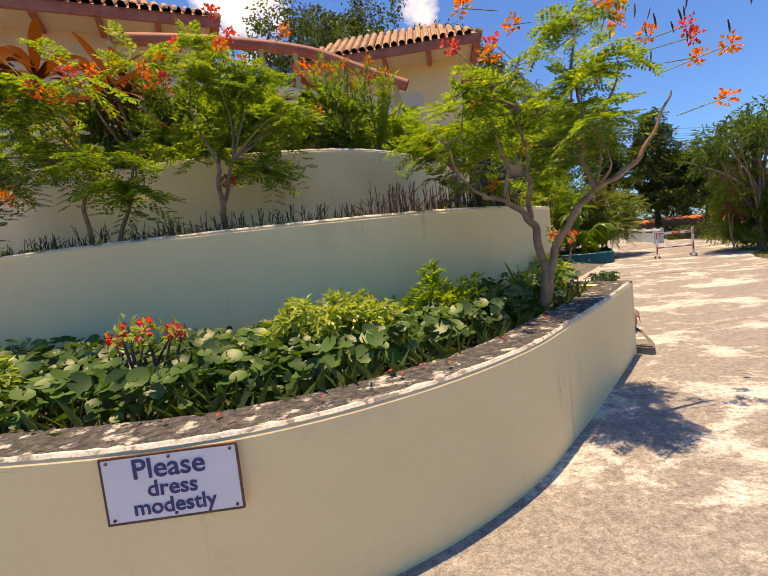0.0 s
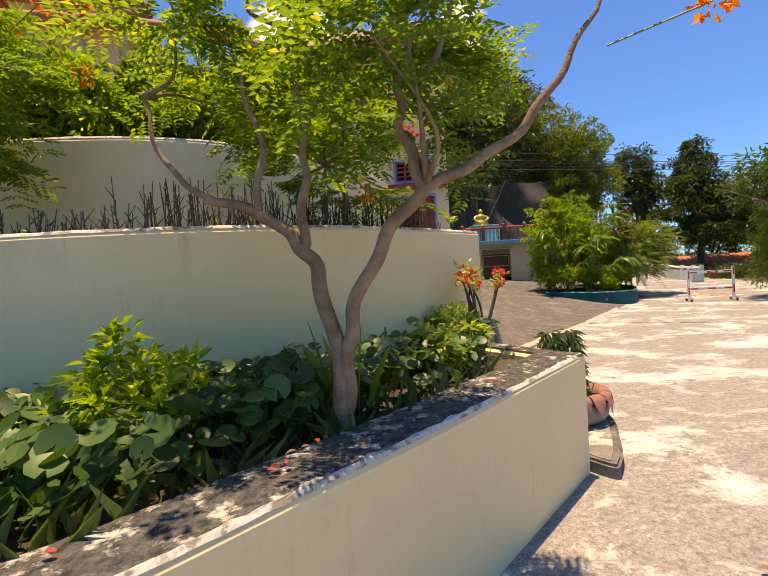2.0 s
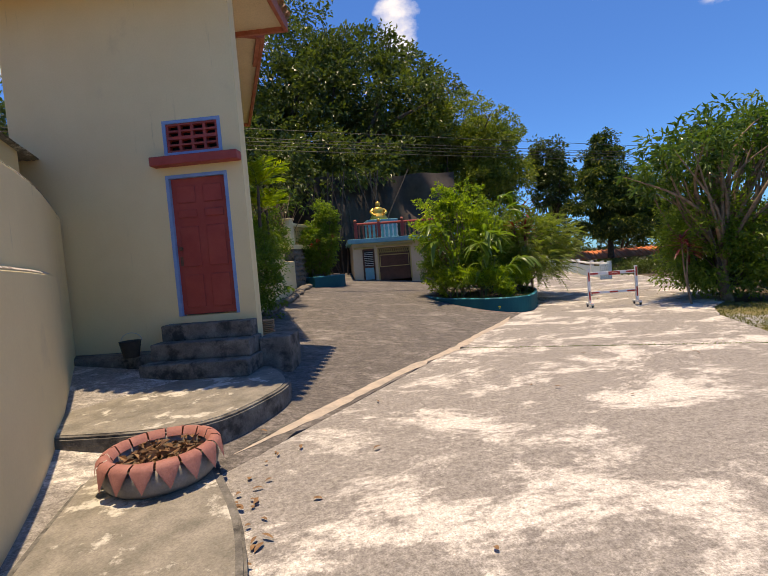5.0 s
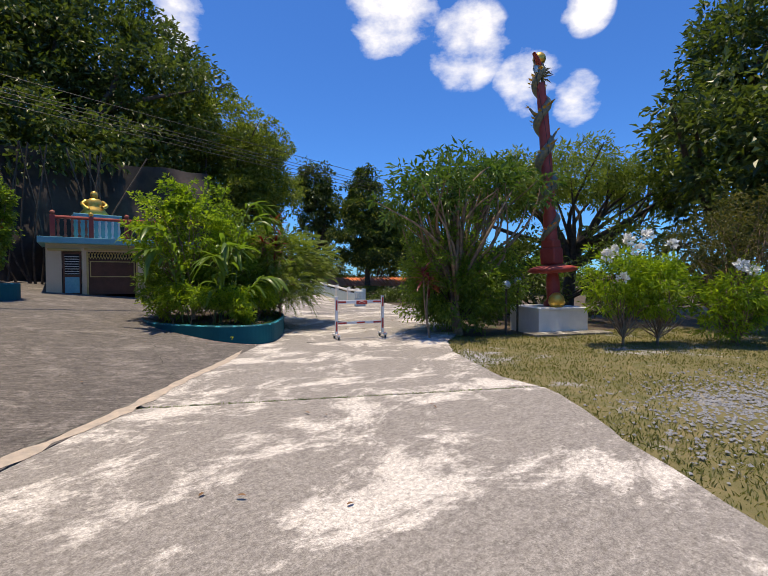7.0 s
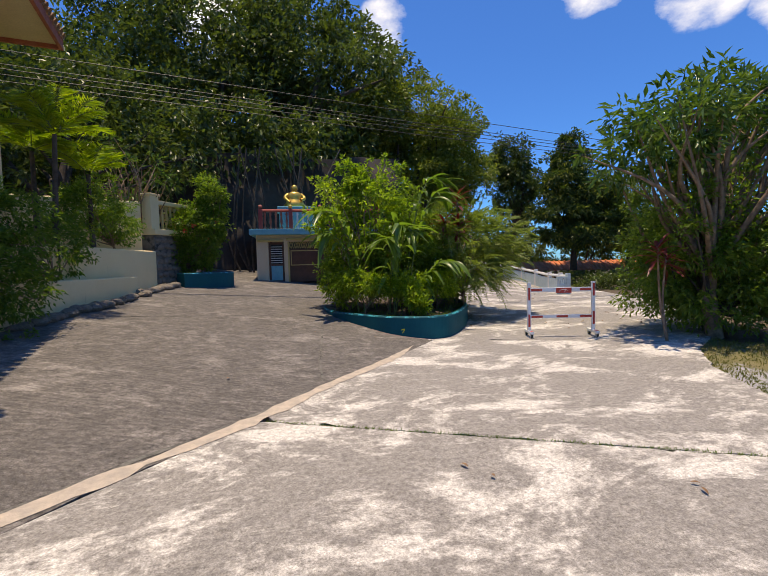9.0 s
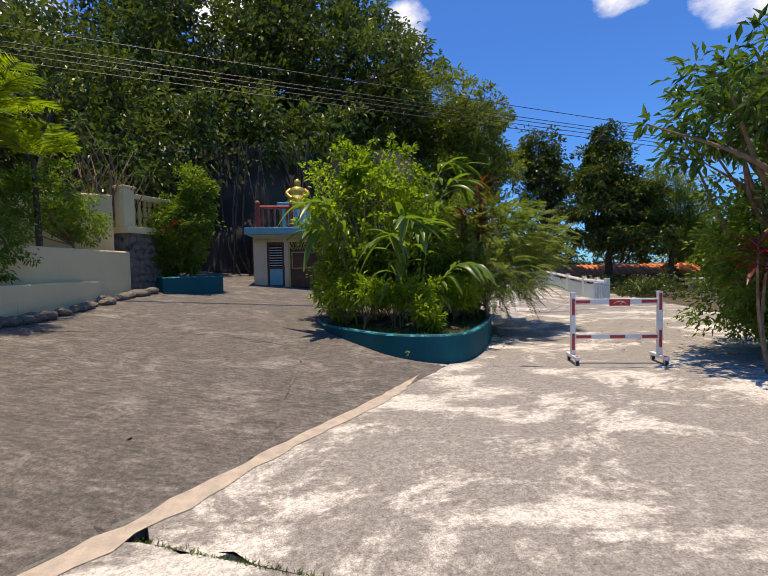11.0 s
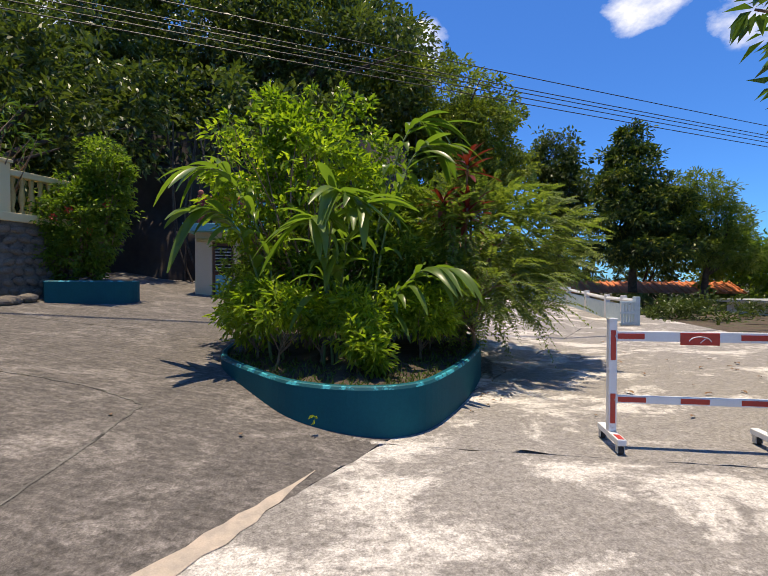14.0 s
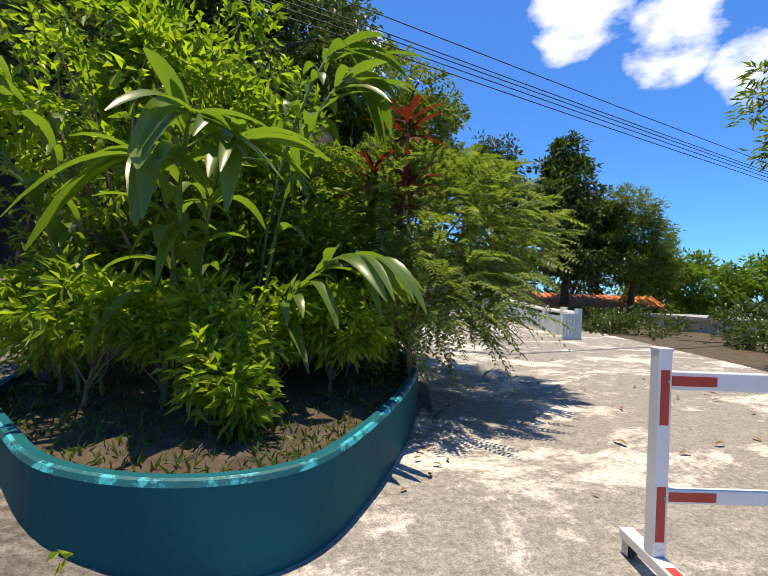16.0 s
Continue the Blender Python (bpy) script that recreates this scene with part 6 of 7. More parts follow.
# ---- terrace planting ----
def flame_tree(base, trunk_pts, centre, radii, fronds, seed, label, flowers, L=0.34, stems=16, r0=0.035, pods=0):
    rng = np.random.default_rng(seed)
    ob = thing("flame_shrub", label, "tree", "flame shrubs on the terraces")
    c, r = np.array(centre, float), np.array(radii, float)
    clumps = c + unit(rng.normal(size=(max(10, fronds // 9), 3))) * r * rng.uniform(0.1, 1.15, (max(10, fronds // 9), 1)) ** 0.5 + rng.normal(size=(max(10, fronds // 9), 3)) * 0.09
    k = rng.integers(len(clumps), size=fronds)
    d = unit(rng.normal(size=(fronds, 3)) * np.array([1, 1, 0.45]) + np.array([0, 0, 0.12]))
    P = clumps[k]
    # each frond is a rib with side ribs that carry the leaflets
    n2 = 6
    s = np.linspace(0.25, 1.0, n2)
    Lf = L * rng.uniform(0.7, 1.2, fronds)
    rib = P[:, None] + d[:, None] * (Lf[:, None] * s)[..., None] - np.array([0, 0, 1.0]) * (Lf[:, None] * 0.3 * s ** 2)[..., None]
    S = unit(np.cross(d, np.tile([0, 0, 1.0], (fronds, 1)) + rng.normal(size=d.shape) * 0.3))
    PP, DD, UU = [], [], []
    for side in (1, -1):
        PP.append(rib)
        DD.append(unit(d[:, None] * 0.6 + side * S[:, None] + rng.normal(size=rib.shape) * 0.08))
        UU.append(np.broadcast_to(np.array([0, 0, 1.0]), rib.shape) + rng.normal(size=rib.shape) * 0.2)
    PP, DD, UU = (np.concatenate(a).reshape(-1, 3) for a in (PP, DD, UU))
    (V, F), _ = frond_leaflets(PP, DD, unit(UU), np.full(len(PP), L * 0.40), 6, 0.050, 0.46, 0.1, rng)
    put("foliage", V, F, L_FERN, ob)
    out = []
    for line, rr in trunk_pts:
        q = spline(line, 7)
        q[1:-1, 0] += 0.012 * np.sin(np.arange(len(q) - 2) * 0.9 + rng.uniform(0, 6))
        out.append(tube(q, rr, 9))
    tips = [np.array(line[-1], float) for line, _ in trunk_pts]
    for j in rng.choice(len(clumps), min(stems * 2, len(clumps)), replace=False):
        a = min(tips, key=lambda q: np.linalg.norm((q - clumps[j]) * np.array([1, 1, 0.6])))
        out.append(tube(spline([a, (a + clumps[j]) / 2 + rng.normal(size=3) * 0.05, clumps[j]], 4), [r0 * 0.4, r0 * 0.22, 0.004], 5))
    for i, (V, F) in enumerate(out):
        put("limb" if i else "trunk", V, F, BARK, ob, smooth=True)
    for j in range(flowers):
        d1 = unit(rng.normal(size=3) + np.array([0.2, -0.3, 0.8]))
        p = c + d1 * r * rng.uniform(0.85, 1.15)
        q = unit(rng.normal(size=(34, 3)) + np.array([0, 0, 0.3]))
        V, F = leaves(p + q * 0.055 * rng.uniform(0.2, 1.2, (34, 1)), q, around(34, rng), 0.038, 0.034)
        put("blossom", V, F, ORANGEPETAL if j % 3 else PETAL, ob, "orange-red flowers")
        V, F = tube([clumps[int(rng.integers(len(clumps)))] * 0.3 + p * 0.7, p], 0.004, 4)
        put("flower_stalk", V, F, STEM, ob)
    for j in range(pods):
        p = c + np.array([r[0] * rng.uniform(0.2, 1.1), r[1] * rng.normal() * 0.4, r[2] * rng.uniform(0.6, 1.1)])
        V, F = strap(p, (rng.normal() * 0.15, rng.normal() * 0.15, -1), (1, 0, 0), 0.11, 0.022, 0.0, 3)
        put("seed_pod", V, F, STALK, ob, "brown hanging seed pod")
    return ob


flame_tree(None, [([(1.70, 3.60, 0.74), (1.72, 3.50, 1.05), (1.66, 3.46, 1.50), (1.58, 3.45, 1.66), (1.42, 3.45, 1.80), (1.22, 3.44, 1.86)], [0.042, 0.036, 0.032, 0.028, 0.022, 0.016]),
                  ([(1.71, 3.58, 0.80), (1.75, 3.48, 1.12), (1.79, 3.44, 1.37), (1.94, 3.36, 1.66), (2.10, 3.30, 1.84)], [0.038, 0.033, 0.030, 0.028, 0.026]),
                  ([(2.09, 3.30, 1.83), (2.26, 3.30, 1.90), (2.47, 3.32, 2.03), (2.66, 3.36, 2.26), (2.85, 3.40, 2.55)], [0.024, 0.022, 0.019, 0.014, 0.008]),
                  ([(2.09, 3.30, 1.83), (2.03, 3.34, 2.02), (2.02, 3.36, 2.2), (2.07, 3.40, 2.48), (2.02, 3.42, 2.8)], [0.022, 0.019, 0.016, 0.012, 0.007]),
                  ([(1.60, 3.45, 1.62), (1.62, 3.46, 1.9), (1.63, 3.48, 2.13), (1.58, 3.5, 2.55)], [0.022, 0.018, 0.014, 0.008]),
                  ([(1.42, 3.45, 1.79), (1.45, 3.48, 2.08), (1.36, 3.5, 2.45)], [0.018, 0.014, 0.008]),
                  ([(1.26, 3.44, 1.85), (1.08, 3.46, 2.0), (0.98, 3.5, 2.3)], [0.015, 0.011, 0.006]),
                  ([(2.04, 3.36, 2.15), (2.2, 3.3, 2.4), (2.3, 3.25, 2.7)], [0.014, 0.010, 0.006])],
           (1.92, 3.55, 2.66), (1.3, 0.85, 0.62), 125, 130, "flame shrub with forked trunk and orange flowers in the lowest planter", 15, 0.36, 34, 0.034, 26)
flame_tree(None, [([(-1.0, 4.55, 1.74), (-1.02, 4.5, 2.15), (-1.0, 4.5, 2.5)], [0.03, 0.024, 0.018]), ([(-1.01, 4.51, 2.12), (-0.85, 4.5, 2.55)], [0.02, 0.014])], (-0.8, 4.6, 3.05), (0.85, 0.5, 0.75), 110, 131, "flame shrub with fine leaves on the second terrace", 10, 0.34, 16)
flame_tree(None, [([(-2.3, 4.62, 1.74), (-2.32, 4.6, 2.2), (-2.2, 4.6, 2.6)], [0.026, 0.02, 0.014]), ([(-2.15, 4.62, 1.74), (-1.95, 4.6, 2.1), (-1.8, 4.6, 2.6)], [0.024, 0.018, 0.012])], (-2.2, 4.5, 2.85), (1.05, 0.5, 0.85), 130, 132, "flame shrub with two thin stems on the second terrace", 10, 0.36, 18)
flame_tree(None, [([(1.7, 5.0, 1.74), (1.72, 4.95, 2.1), (1.6, 4.95, 2.35)], [0.03, 0.024, 0.016])], (1.6, 4.95, 2.55), (0.65, 0.5, 0.5), 80, 133, "small flame shrub at the second terrace's end", 4, 0.32, 10)
flame_tree(None, [([(-3.6, 5.2, 1.74), (-3.6, 5.1, 2.3)], [0.03, 0.02])], (-3.6, 4.9, 2.9), (0.8, 0.5, 0.8), 110, 134, "flame shrub at the far end of the second terrace", 4, 0.36, 12)


def along_bed(curve, inner_a, inner_b, n, rng, x0, x1):
    """Places in the bed behind a wall, between two distances from its face."""
    t = unit(np.gradient(curve, axis=0))
    back = np.stack([-t[:, 1], t[:, 0]], 1)
    ok = np.where((curve[:, 0] > x0) & (curve[:, 0] < x1))[0]
    i = ok[rng.integers(len(ok), size=n)]
    return curve[i] + back[i] * rng.uniform(inner_a, inner_b, (n, 1)) + t[i] * rng.uniform(-0.1, 0.1, (n, 1))


# round-leaved ground cover
rng = np.random.default_rng(140)
Q = along_bed(T1, 0.38, 1.9, 3900, rng, -4.5, 3.0)
keep = np.hypot(Q[:, 0] - 1.7, (Q[:, 1] - 3.6) * 0.8) > 0.14
Q = Q[keep]
hgt = 0.05 + 0.2 * rng.uniform(0, 1, len(Q)) ** 1.2 + 0.16 * np.clip(Q[:, 0] / 2.5, 0, 1) * rng.uniform(0, 1, len(Q))
nrm = unit(rng.normal(size=(len(Q), 3)) * 0.45 + np.array([0, -0.25, 1.0]))
rr = rng.uniform(0.022, 0.062, len(Q))
u = unit(np.cross(nrm, rng.normal(size=nrm.shape)))
w = np.cross(nrm, u)
ctr = np.column_stack([Q, 0.8 + hgt])
ang = np.linspace(0.25, 2 * np.pi - 0.25, 9)
ringv = ctr[:, None] + rr[:, None, None] * (np.cos(ang)[None, :, None] * u[:, None] + np.sin(ang)[None, :, None] * w[:, None]) + nrm[:, None] * (rr * 0.22)[:, None, None]
V = np.concatenate([ctr[:, None], ringv], 1).reshape(-1, 3)
k = np.arange(len(Q))[:, None] * 10
F = np.vstack([k + np.array([[0, i + 1, i + 2]]) for i in range(8)])
tagged(put("ground_cover", V, F, L_ROUND, smooth=True), "dense round-leaved green ground cover in the lowest planter", "ground cover", kind="stuff")
Q = along_bed(T1, 0.28, 1.7, 2600, rng, -4.5, 2.9)
V, F = leaves(np.column_stack([Q, np.full(len(Q), 0.79)]), unit(rng.normal(size=(len(Q), 3)) * 0.35 + np.array([0, 0, 1.0])), around(len(Q), rng), rng.uniform(0.08, 0.24, len(Q)), 0.0035, droop=0.5)
tagged(put("grass_tufts", V, F, L_GRASS), "thin grass blades among the ground cover", "grass", kind="stuff")
tree("croton", "yellow-green variegated bush in the lowest planter", (-0.1, 3.1, 0.8), [((-0.15, 3.0, 1.10), (0.30, 0.24, 0.16)), ((0.12, 3.1, 1.06), (0.25, 0.22, 0.16))], 100, 22, 0.075, 0.065, 0.036, L_LIME, BARK, 0.012, 150, 24, 0.2, "bush")
tree("croton", "green and yellow leafy bush in the lowest planter", (0.85, 3.55, 0.8), [((0.8, 3.5, 1.05), (0.24, 0.22, 0.22)), ((1.0, 3.6, 0.98), (0.24, 0.2, 0.16))], 70, 22, 0.08, 0.07, 0.036, L_LIT, BARK, 0.012, 151, 24, 0.2, "bush")
tree("croton", "lime-green bush at the planter's end", (2.45, 5.0, 0.8), [((2.45, 4.95, 1.0), (0.25, 0.22, 0.16)), ((2.3, 4.7, 0.95), (0.22, 0.2, 0.12))], 70, 22, 0.08, 0.07, 0.04, L_LIME, BARK, 0.012, 152, 20, 0.2, "bush")
tree("croton", "pale variegated bush against the second wall", (-2.3, 2.75, 0.8), [((-2.3, 2.8, 1.02), (0.3, 0.25, 0.18))], 60, 22, 0.08, 0.07, 0.036, L_LIME, BARK, 0.012, 153, 20, 0.2, "bush")


def red_shrub(base, height, seed, label):
    rng = np.random.default_rng(seed)
    ob = thing("crown_of_thorns", label, "shrub")
    base = np.array(base, float)
    out, tips = [], []
    for i in range(9):
        tip = base + np.array([rng.normal() * 0.12, rng.normal() * 0.1, height * rng.uniform(0.65, 1.0)])
        out.append(tube(spline([base, (base + tip) / 2 + rng.normal(size=3) * 0.03, tip], 4), [0.014, 0.010, 0.006], 6))
        tips.append(tip)
    for V, F in out:
        put("stem", V, F, STALK, ob, smooth=True)
    tips = np.array(tips)
    P = np.repeat(tips, 12, 0) + rng.normal(size=(len(tips) * 12, 3)) * 0.03
    V, F = leaves(P, around(len(P), rng) + np.array([0, 0, 0.4]), around(len(P), rng), 0.055, 0.028)
    put("leaves", V, F, L_LIME, ob)
    for t in tips[:6]:
        q = around(14, rng)
        V, F = leaves(t + q * 0.022 + np.array([0, 0, 0.02]), q, around(14, rng), 0.042, 0.036)
        put("flower", V, F, PETAL, ob, "red flower")


red_shrub((-1.2, 2.75, 0.78), 0.48, 160, "thorny shrub with a few red flowers in the lowest planter")
red_shrub((2.66, 5.0, 0.85), 0.72, 161, "thorny shrub with red flowers at the planter's end")
# strap-leaved plant at the forked trunk
for i in range(9):
    a = i * 0.7
    V, F = strap((1.56 + 0.03 * i, 3.75, 0.8), (math.cos(a) * 0.35, math.sin(a) * 0.25, 1.0), (math.sin(a), -math.cos(a), 0.2), 0.55 + 0.05 * (i % 4), 0.035, 0.25)
    tagged(put("strap_leaf", V, F, L_MID, smooth=True), "long strap leaf standing in the planter", "plant", "strap leaves")
# dry stalk hedge on the second terrace
rng = np.random.default_rng(170)
Q = along_bed(T2, 0.24, 0.42, 520, rng, -4.5, 2.7)
pcs = []
for q in Q:
    hh = rng.uniform(0.1, 0.30) * (1.0 + 0.45 * (q[0] > 0.4))
    b = np.array([q[0], q[1], 1.75])
    tip = b + np.array([rng.normal() * 0.03, rng.normal() * 0.03, hh])
    pcs.append(tube([b, tip], [0.005, 0.003], 4))
    for _ in range(2):
        m = b + (tip - b) * rng.uniform(0.3, 0.8)
        pcs.append(tube([m, m + np.array([rng.normal() * 0.035, rng.normal() * 0.03, rng.uniform(0.03, 0.09)])], [0.004, 0.0025], 4))
V, F = join(pcs)
tagged(put("dry_hedge", V, F, STALK), "clipped hedge of bare dry brown stalks", "hedge", kind="stuff")
Q = along_bed(T2, 0.24, 0.45, 420, rng, -4.5, 2.7)
V, F = leaves(np.column_stack([Q, 1.76 + rng.uniform(0.0, 0.14, len(Q))]), around(len(Q), rng) + np.array([0, 0, 0.5]), around(len(Q), rng), 0.05, 0.025)
tagged(put("hedge_leaves", V, F, L_LIT), "sparse green leaves along the dry hedge", "leaves", kind="stuff")
# shrubs on the third terrace
for i, (x, y, w_, h_) in enumerate(((-1.55, 6.1, 0.55, 0.6), (-0.7, 5.95, 0.6, 0.55), (0.1, 6.0, 0.5, 0.5), (1.15, 6.9, 0.45, 0.5), (-2.6, 6.2, 0.5, 0.6))):
    tree("terrace_shrub", "leafy green shrub on the third terrace", (x, y, 2.66), [((x, y, 2.7 + h_ * 1.1), (w_, 0.4, h_ * 0.75)), ((x + 0.2, y, 2.7 + h_ * 0.6), (w_ * 0.8, 0.35, h_ * 0.5))], 110, 30, 0.12, 0.10, 0.045, L_LIT if i % 2 else L_MID, BARK, 0.02, 180 + i, 20, 0.2, "shrub", "shrubs on the third terrace")


def oleander(base, height, seed):
    rng = np.random.default_rng(seed)
    ob = thing("oleander", "upright oleander with narrow leaves and orange-red flowers", "shrub", "oleanders on the third terrace")
    base = np.array(base, float)
    out, P, D, tips = [], [], [], []
    for i in range(12):
        tip = base + np.array([rng.normal() * 0.22, rng.normal() * 0.15, height * rng.uniform(0.75, 1.05)])
        line = spline([base + rng.normal(size=3) * np.array([0.05, 0.05, 0]), (base + tip) / 2, tip], 6)
        out.append(tube(line, [0.010, 0.007, 0.004], 5))
        tips.append(tip)
        for k in range(4, len(line)):
            P.append(np.repeat(line[k][None], 7, 0))
            D.append(around(7, rng) * 0.9 + np.array([0, 0, 0.7]))
    for V, F in out:
        put("stem", V, F, STEM, ob)
    P, D = np.vstack(P), np.vstack(D)
    V, F = leaves(P, D, around(len(P), rng), 0.13, 0.018)
    put("leaves", V, F, L_LIT, ob)
    for t in tips[:4]:
        q = around(24, rng)
        V, F = leaves(t + q * 0.035, q, around(24, rng), 0.04, 0.034)
        put("blossom", V, F, ORANGEPETAL if rng.uniform() > 0.4 else PETAL, ob, "orange-red flowers")


for i, (x, y, h_) in enumerate(((0.35, 6.2, 1.35), (0.8, 6.4, 1.3), (-1.9, 5.9, 1.5), (-1.2, 5.8, 1.4))):
    oleander((x, y, 2.66), h_, 190 + i)

# ---- tyre planters and things by the steps ----
def tyre_planter(x, y, z, r, seed, plant):
    rng = np.random.default_rng(seed)
    ob = thing("tyre_planter", "old tyre cut into a pot with pink scalloped rim", "planter", "tyre planters")
    ob.location = (x, y, z)
    V, F = lathe([(r * 0.62, 0.0), (r * 0.86, 0.0), (r * 0.97, 0.05), (r, 0.11), (r * 0.97, 0.17), (r * 0.9, 0.2), (r * 0.84, 0.19), (r * 0.8, 0.1)], 36)
    put("tyre_body", V, F, TYRE, ob, "grey painted tyre wall", True)
    n = 16
    for i in range(n):
        a0 = 2 * math.pi * i / n
        bm = bmesh.new()
        rows = []
        for s in (-1, -0.55, 0, 0.55, 1):
            a = a0 + s * math.pi / n * 0.9
            tip = 0.15 * (1 - abs(s))
            rows.append([bm.verts.new((rr * math.cos(a), rr * math.sin(a), zz)) for rr, zz in ((r * 0.80, 0.20), (r * 0.88, 0.265), (r * 1.0, 0.255), (r * 1.06, 0.225), (r * (1.06 + 0.35 * tip), 0.225 - tip))])
        for p_, q_ in zip(rows, rows[1:]):
            for k in range(4):
                bm.faces.new((p_[k], q_[k], q_[k + 1], p_[k + 1]))
        part("scallop", bm, TYREPINK, ob, "", True)
    V = [(0, 0, 0.17)] + [(r * 0.83 * math.cos(a), r * 0.83 * math.sin(a), 0.15) for a in np.linspace(0, 2 * math.pi, 24, endpoint=False)]
    put("soil", V, [(0, 1 + i, 1 + (i + 1) % 24) for i in range(24)], SOIL, ob)
    m = 150
    q = rng.uniform(-1, 1, (m, 2)) * r * 0.58
    V, F = leaves(np.column_stack([q, np.full(m, 0.17) + rng.uniform(0, 0.05, m)]), rng.normal(size=(m, 3)) * np.array([1, 1, 0.2]), around(m, rng) + np.array([0, 0, 1.2]), 0.11, 0.04, fold=0.3)
    tagged(put("dead_leaves", V, F, BROWNLEAF, ob), "curled dry leaves", kind="stuff")
    for j in range(plant):
        b = np.array([x + rng.normal() * 0.1, y + rng.normal() * 0.1, z + 0.15])
        w = thing("weeping_herb", "upright herb with fine drooping grey-green leaves", "plant", "herbs in the tyre planters")
        tip = b + np.array([rng.normal() * 0.05, rng.normal() * 0.05, 0.62])
        V, F = tube([b, tip], [0.010, 0.005], 6)
        put("stem", V, F, STEM, w)
        k = 420
        s = rng.uniform(0.25, 1.05, k)
        ang = rng.uniform(0, 2 * math.pi, k)
        rad = rng.uniform(0.02, 0.15, k) * (1.15 - s * 0.7)
        P = b + np.outer(s, tip - b) + np.stack([rad * np.cos(ang), rad * np.sin(ang), np.zeros(k)], 1)
        D = np.stack([np.cos(ang) * 0.7, np.sin(ang) * 0.7, rng.uniform(-0.9, 0.2, k)], 1)
        V, F = leaves(P, D, around(k, rng) + np.array([0, 0, 1.0]), 0.10, 0.014, droop=0.5)
        put("leaves", V, F, L_GREY, w)
    return ob


tyre_planter(3.24, 8.16, 0.107, 0.42, 301, 0)
tyre_planter(3.58, 5.62, 0.107, 0.38, 302, 2)
bucket = thing("bucket", "dark plastic bucket standing by the tower steps", "bucket")
bucket.location = (1.95, 11.2, 0.62)
V, F = lathe([(0.0, 0.0), (0.10, 0.0), (0.14, 0.22), (0.15, 0.23), (0.135, 0.22), (0.095, 0.02), (0, 0.02)], 18)
put("pail", V, F, RUBBER, bucket, smooth=True)
V, F = tube([(0.14 * math.cos(a), 0.05, 0.22 + 0.12 * math.sin(a)) for a in np.linspace(0, math.pi, 12)], 0.005, 5)
put("handle", V, F, STEEL, bucket)
# stacked roof tiles behind the steps
stack = thing("tile_stack", "stack of old terracotta tiles behind the steps", "tiles")
stack.location = (3.62, 12.6, 0.36)
for i in range(14):
    o = part("tile", block((0.42, 0.24, 0.018), (0.01 * math.sin(i * 2.1), 0.012 * math.cos(i * 1.7), 0.012 + i * 0.034), 0.04 * math.sin(i), 0.003), TILE, stack)

# ---- terrace stair parapet with balusters ----
beam = spline([(-3.2, 8.0, 5.4), (-1.7, 8.33, 5.43), (-0.1, 8.5, 5.24), (0.9, 8.5, 4.85), (1.7, 8.33, 4.46)], 8)
bal2 = thing("stair_balustrade", "faded red handrail on yellow turned balusters above the terraces", "balustrade")
V, F = tube(beam, 0.11, 8)
put("handrail", V, F, FASCIA, bal2, smooth=True)
V, F = tube(beam - np.array([0, 0, 0.78]), 0.10, 8)
put("kerb", V, F, CREAM, bal2, smooth=True)
for i in range(0, len(beam), 3):
    V, F = lathe([(0.07, -0.70), (0.07, -0.62), (0.04, -0.56), (0.075, -0.36), (0.04, -0.18), (0.065, -0.1), (0.065, -0.05)], 10)
    put("baluster", V + beam[i], F, YELLOW, bal2, smooth=True)
bm = bmesh.new()
span(bm, -3.2, 2.0, 8.35, 8.6, 3.4, 4.35)
tagged(part("wall_stair", bm, SOFFIT), "cream wall carrying the stair balustrade", "wall", kind="structure")

# ---- litter, moss, gravel, grass ----
def drop(name, label, x, y, L, W, mat, seed, curl=0.35, z=None, category="leaf", group="fallen leaves"):
    rng = np.random.default_rng(seed)
    a = rng.uniform(0, 6.28)
    V, F = strap((0, 0, 0.012), (math.cos(a), math.sin(a), 0.25), (0, 0, 1.0), L, W, curl, 4)
    V[:, 2] += 0.02 * rng.uniform(0, 1) - min(0, V[:, 2].min()) 
    o = put(name, V, F, mat, smooth=True)
    o.location = (x, y, (float(ramp(x, y)) if z is None else z) + 0.002)
    tagged(o, label, category, group)


rl = np.random.default_rng(400)
for x, y in ((7.14, 9.5), (8.66, 10.67), (10.02, 10.02), (7.86, 8.71), (7.35, 9.24), (12.56, 16.31), (14.66, 17.32), (8.77, 10.47), (9.98, 9.98), (9.1, 15.9), (8.0, 16.2), (7.2, 15.4), (6.7, 13.4), (5.2, 9.6), (5.0, 8.3), (4.4, 7.6), (4.3, 8.6), (3.2, 3.0), (3.6, 3.6), (4.3, 4.1), (2.6, 2.4), (5.4, 6.7)):
    drop("fallen_leaf", "curled dry brown leaf lying on the concrete", x, y, rl.uniform(0.04, 0.085), rl.uniform(0.02, 0.035), BROWNLEAF, int(x * 100))
for i in range(60):
    x, y = 16.2 + rl.normal() * 1.5, 17.6 + rl.normal() * 1.3
    drop("fallen_leaf", "dry brown leaf under the hedge", x, y, rl.uniform(0.08, 0.16), rl.uniform(0.03, 0.06), BROWNLEAF, 500 + i)
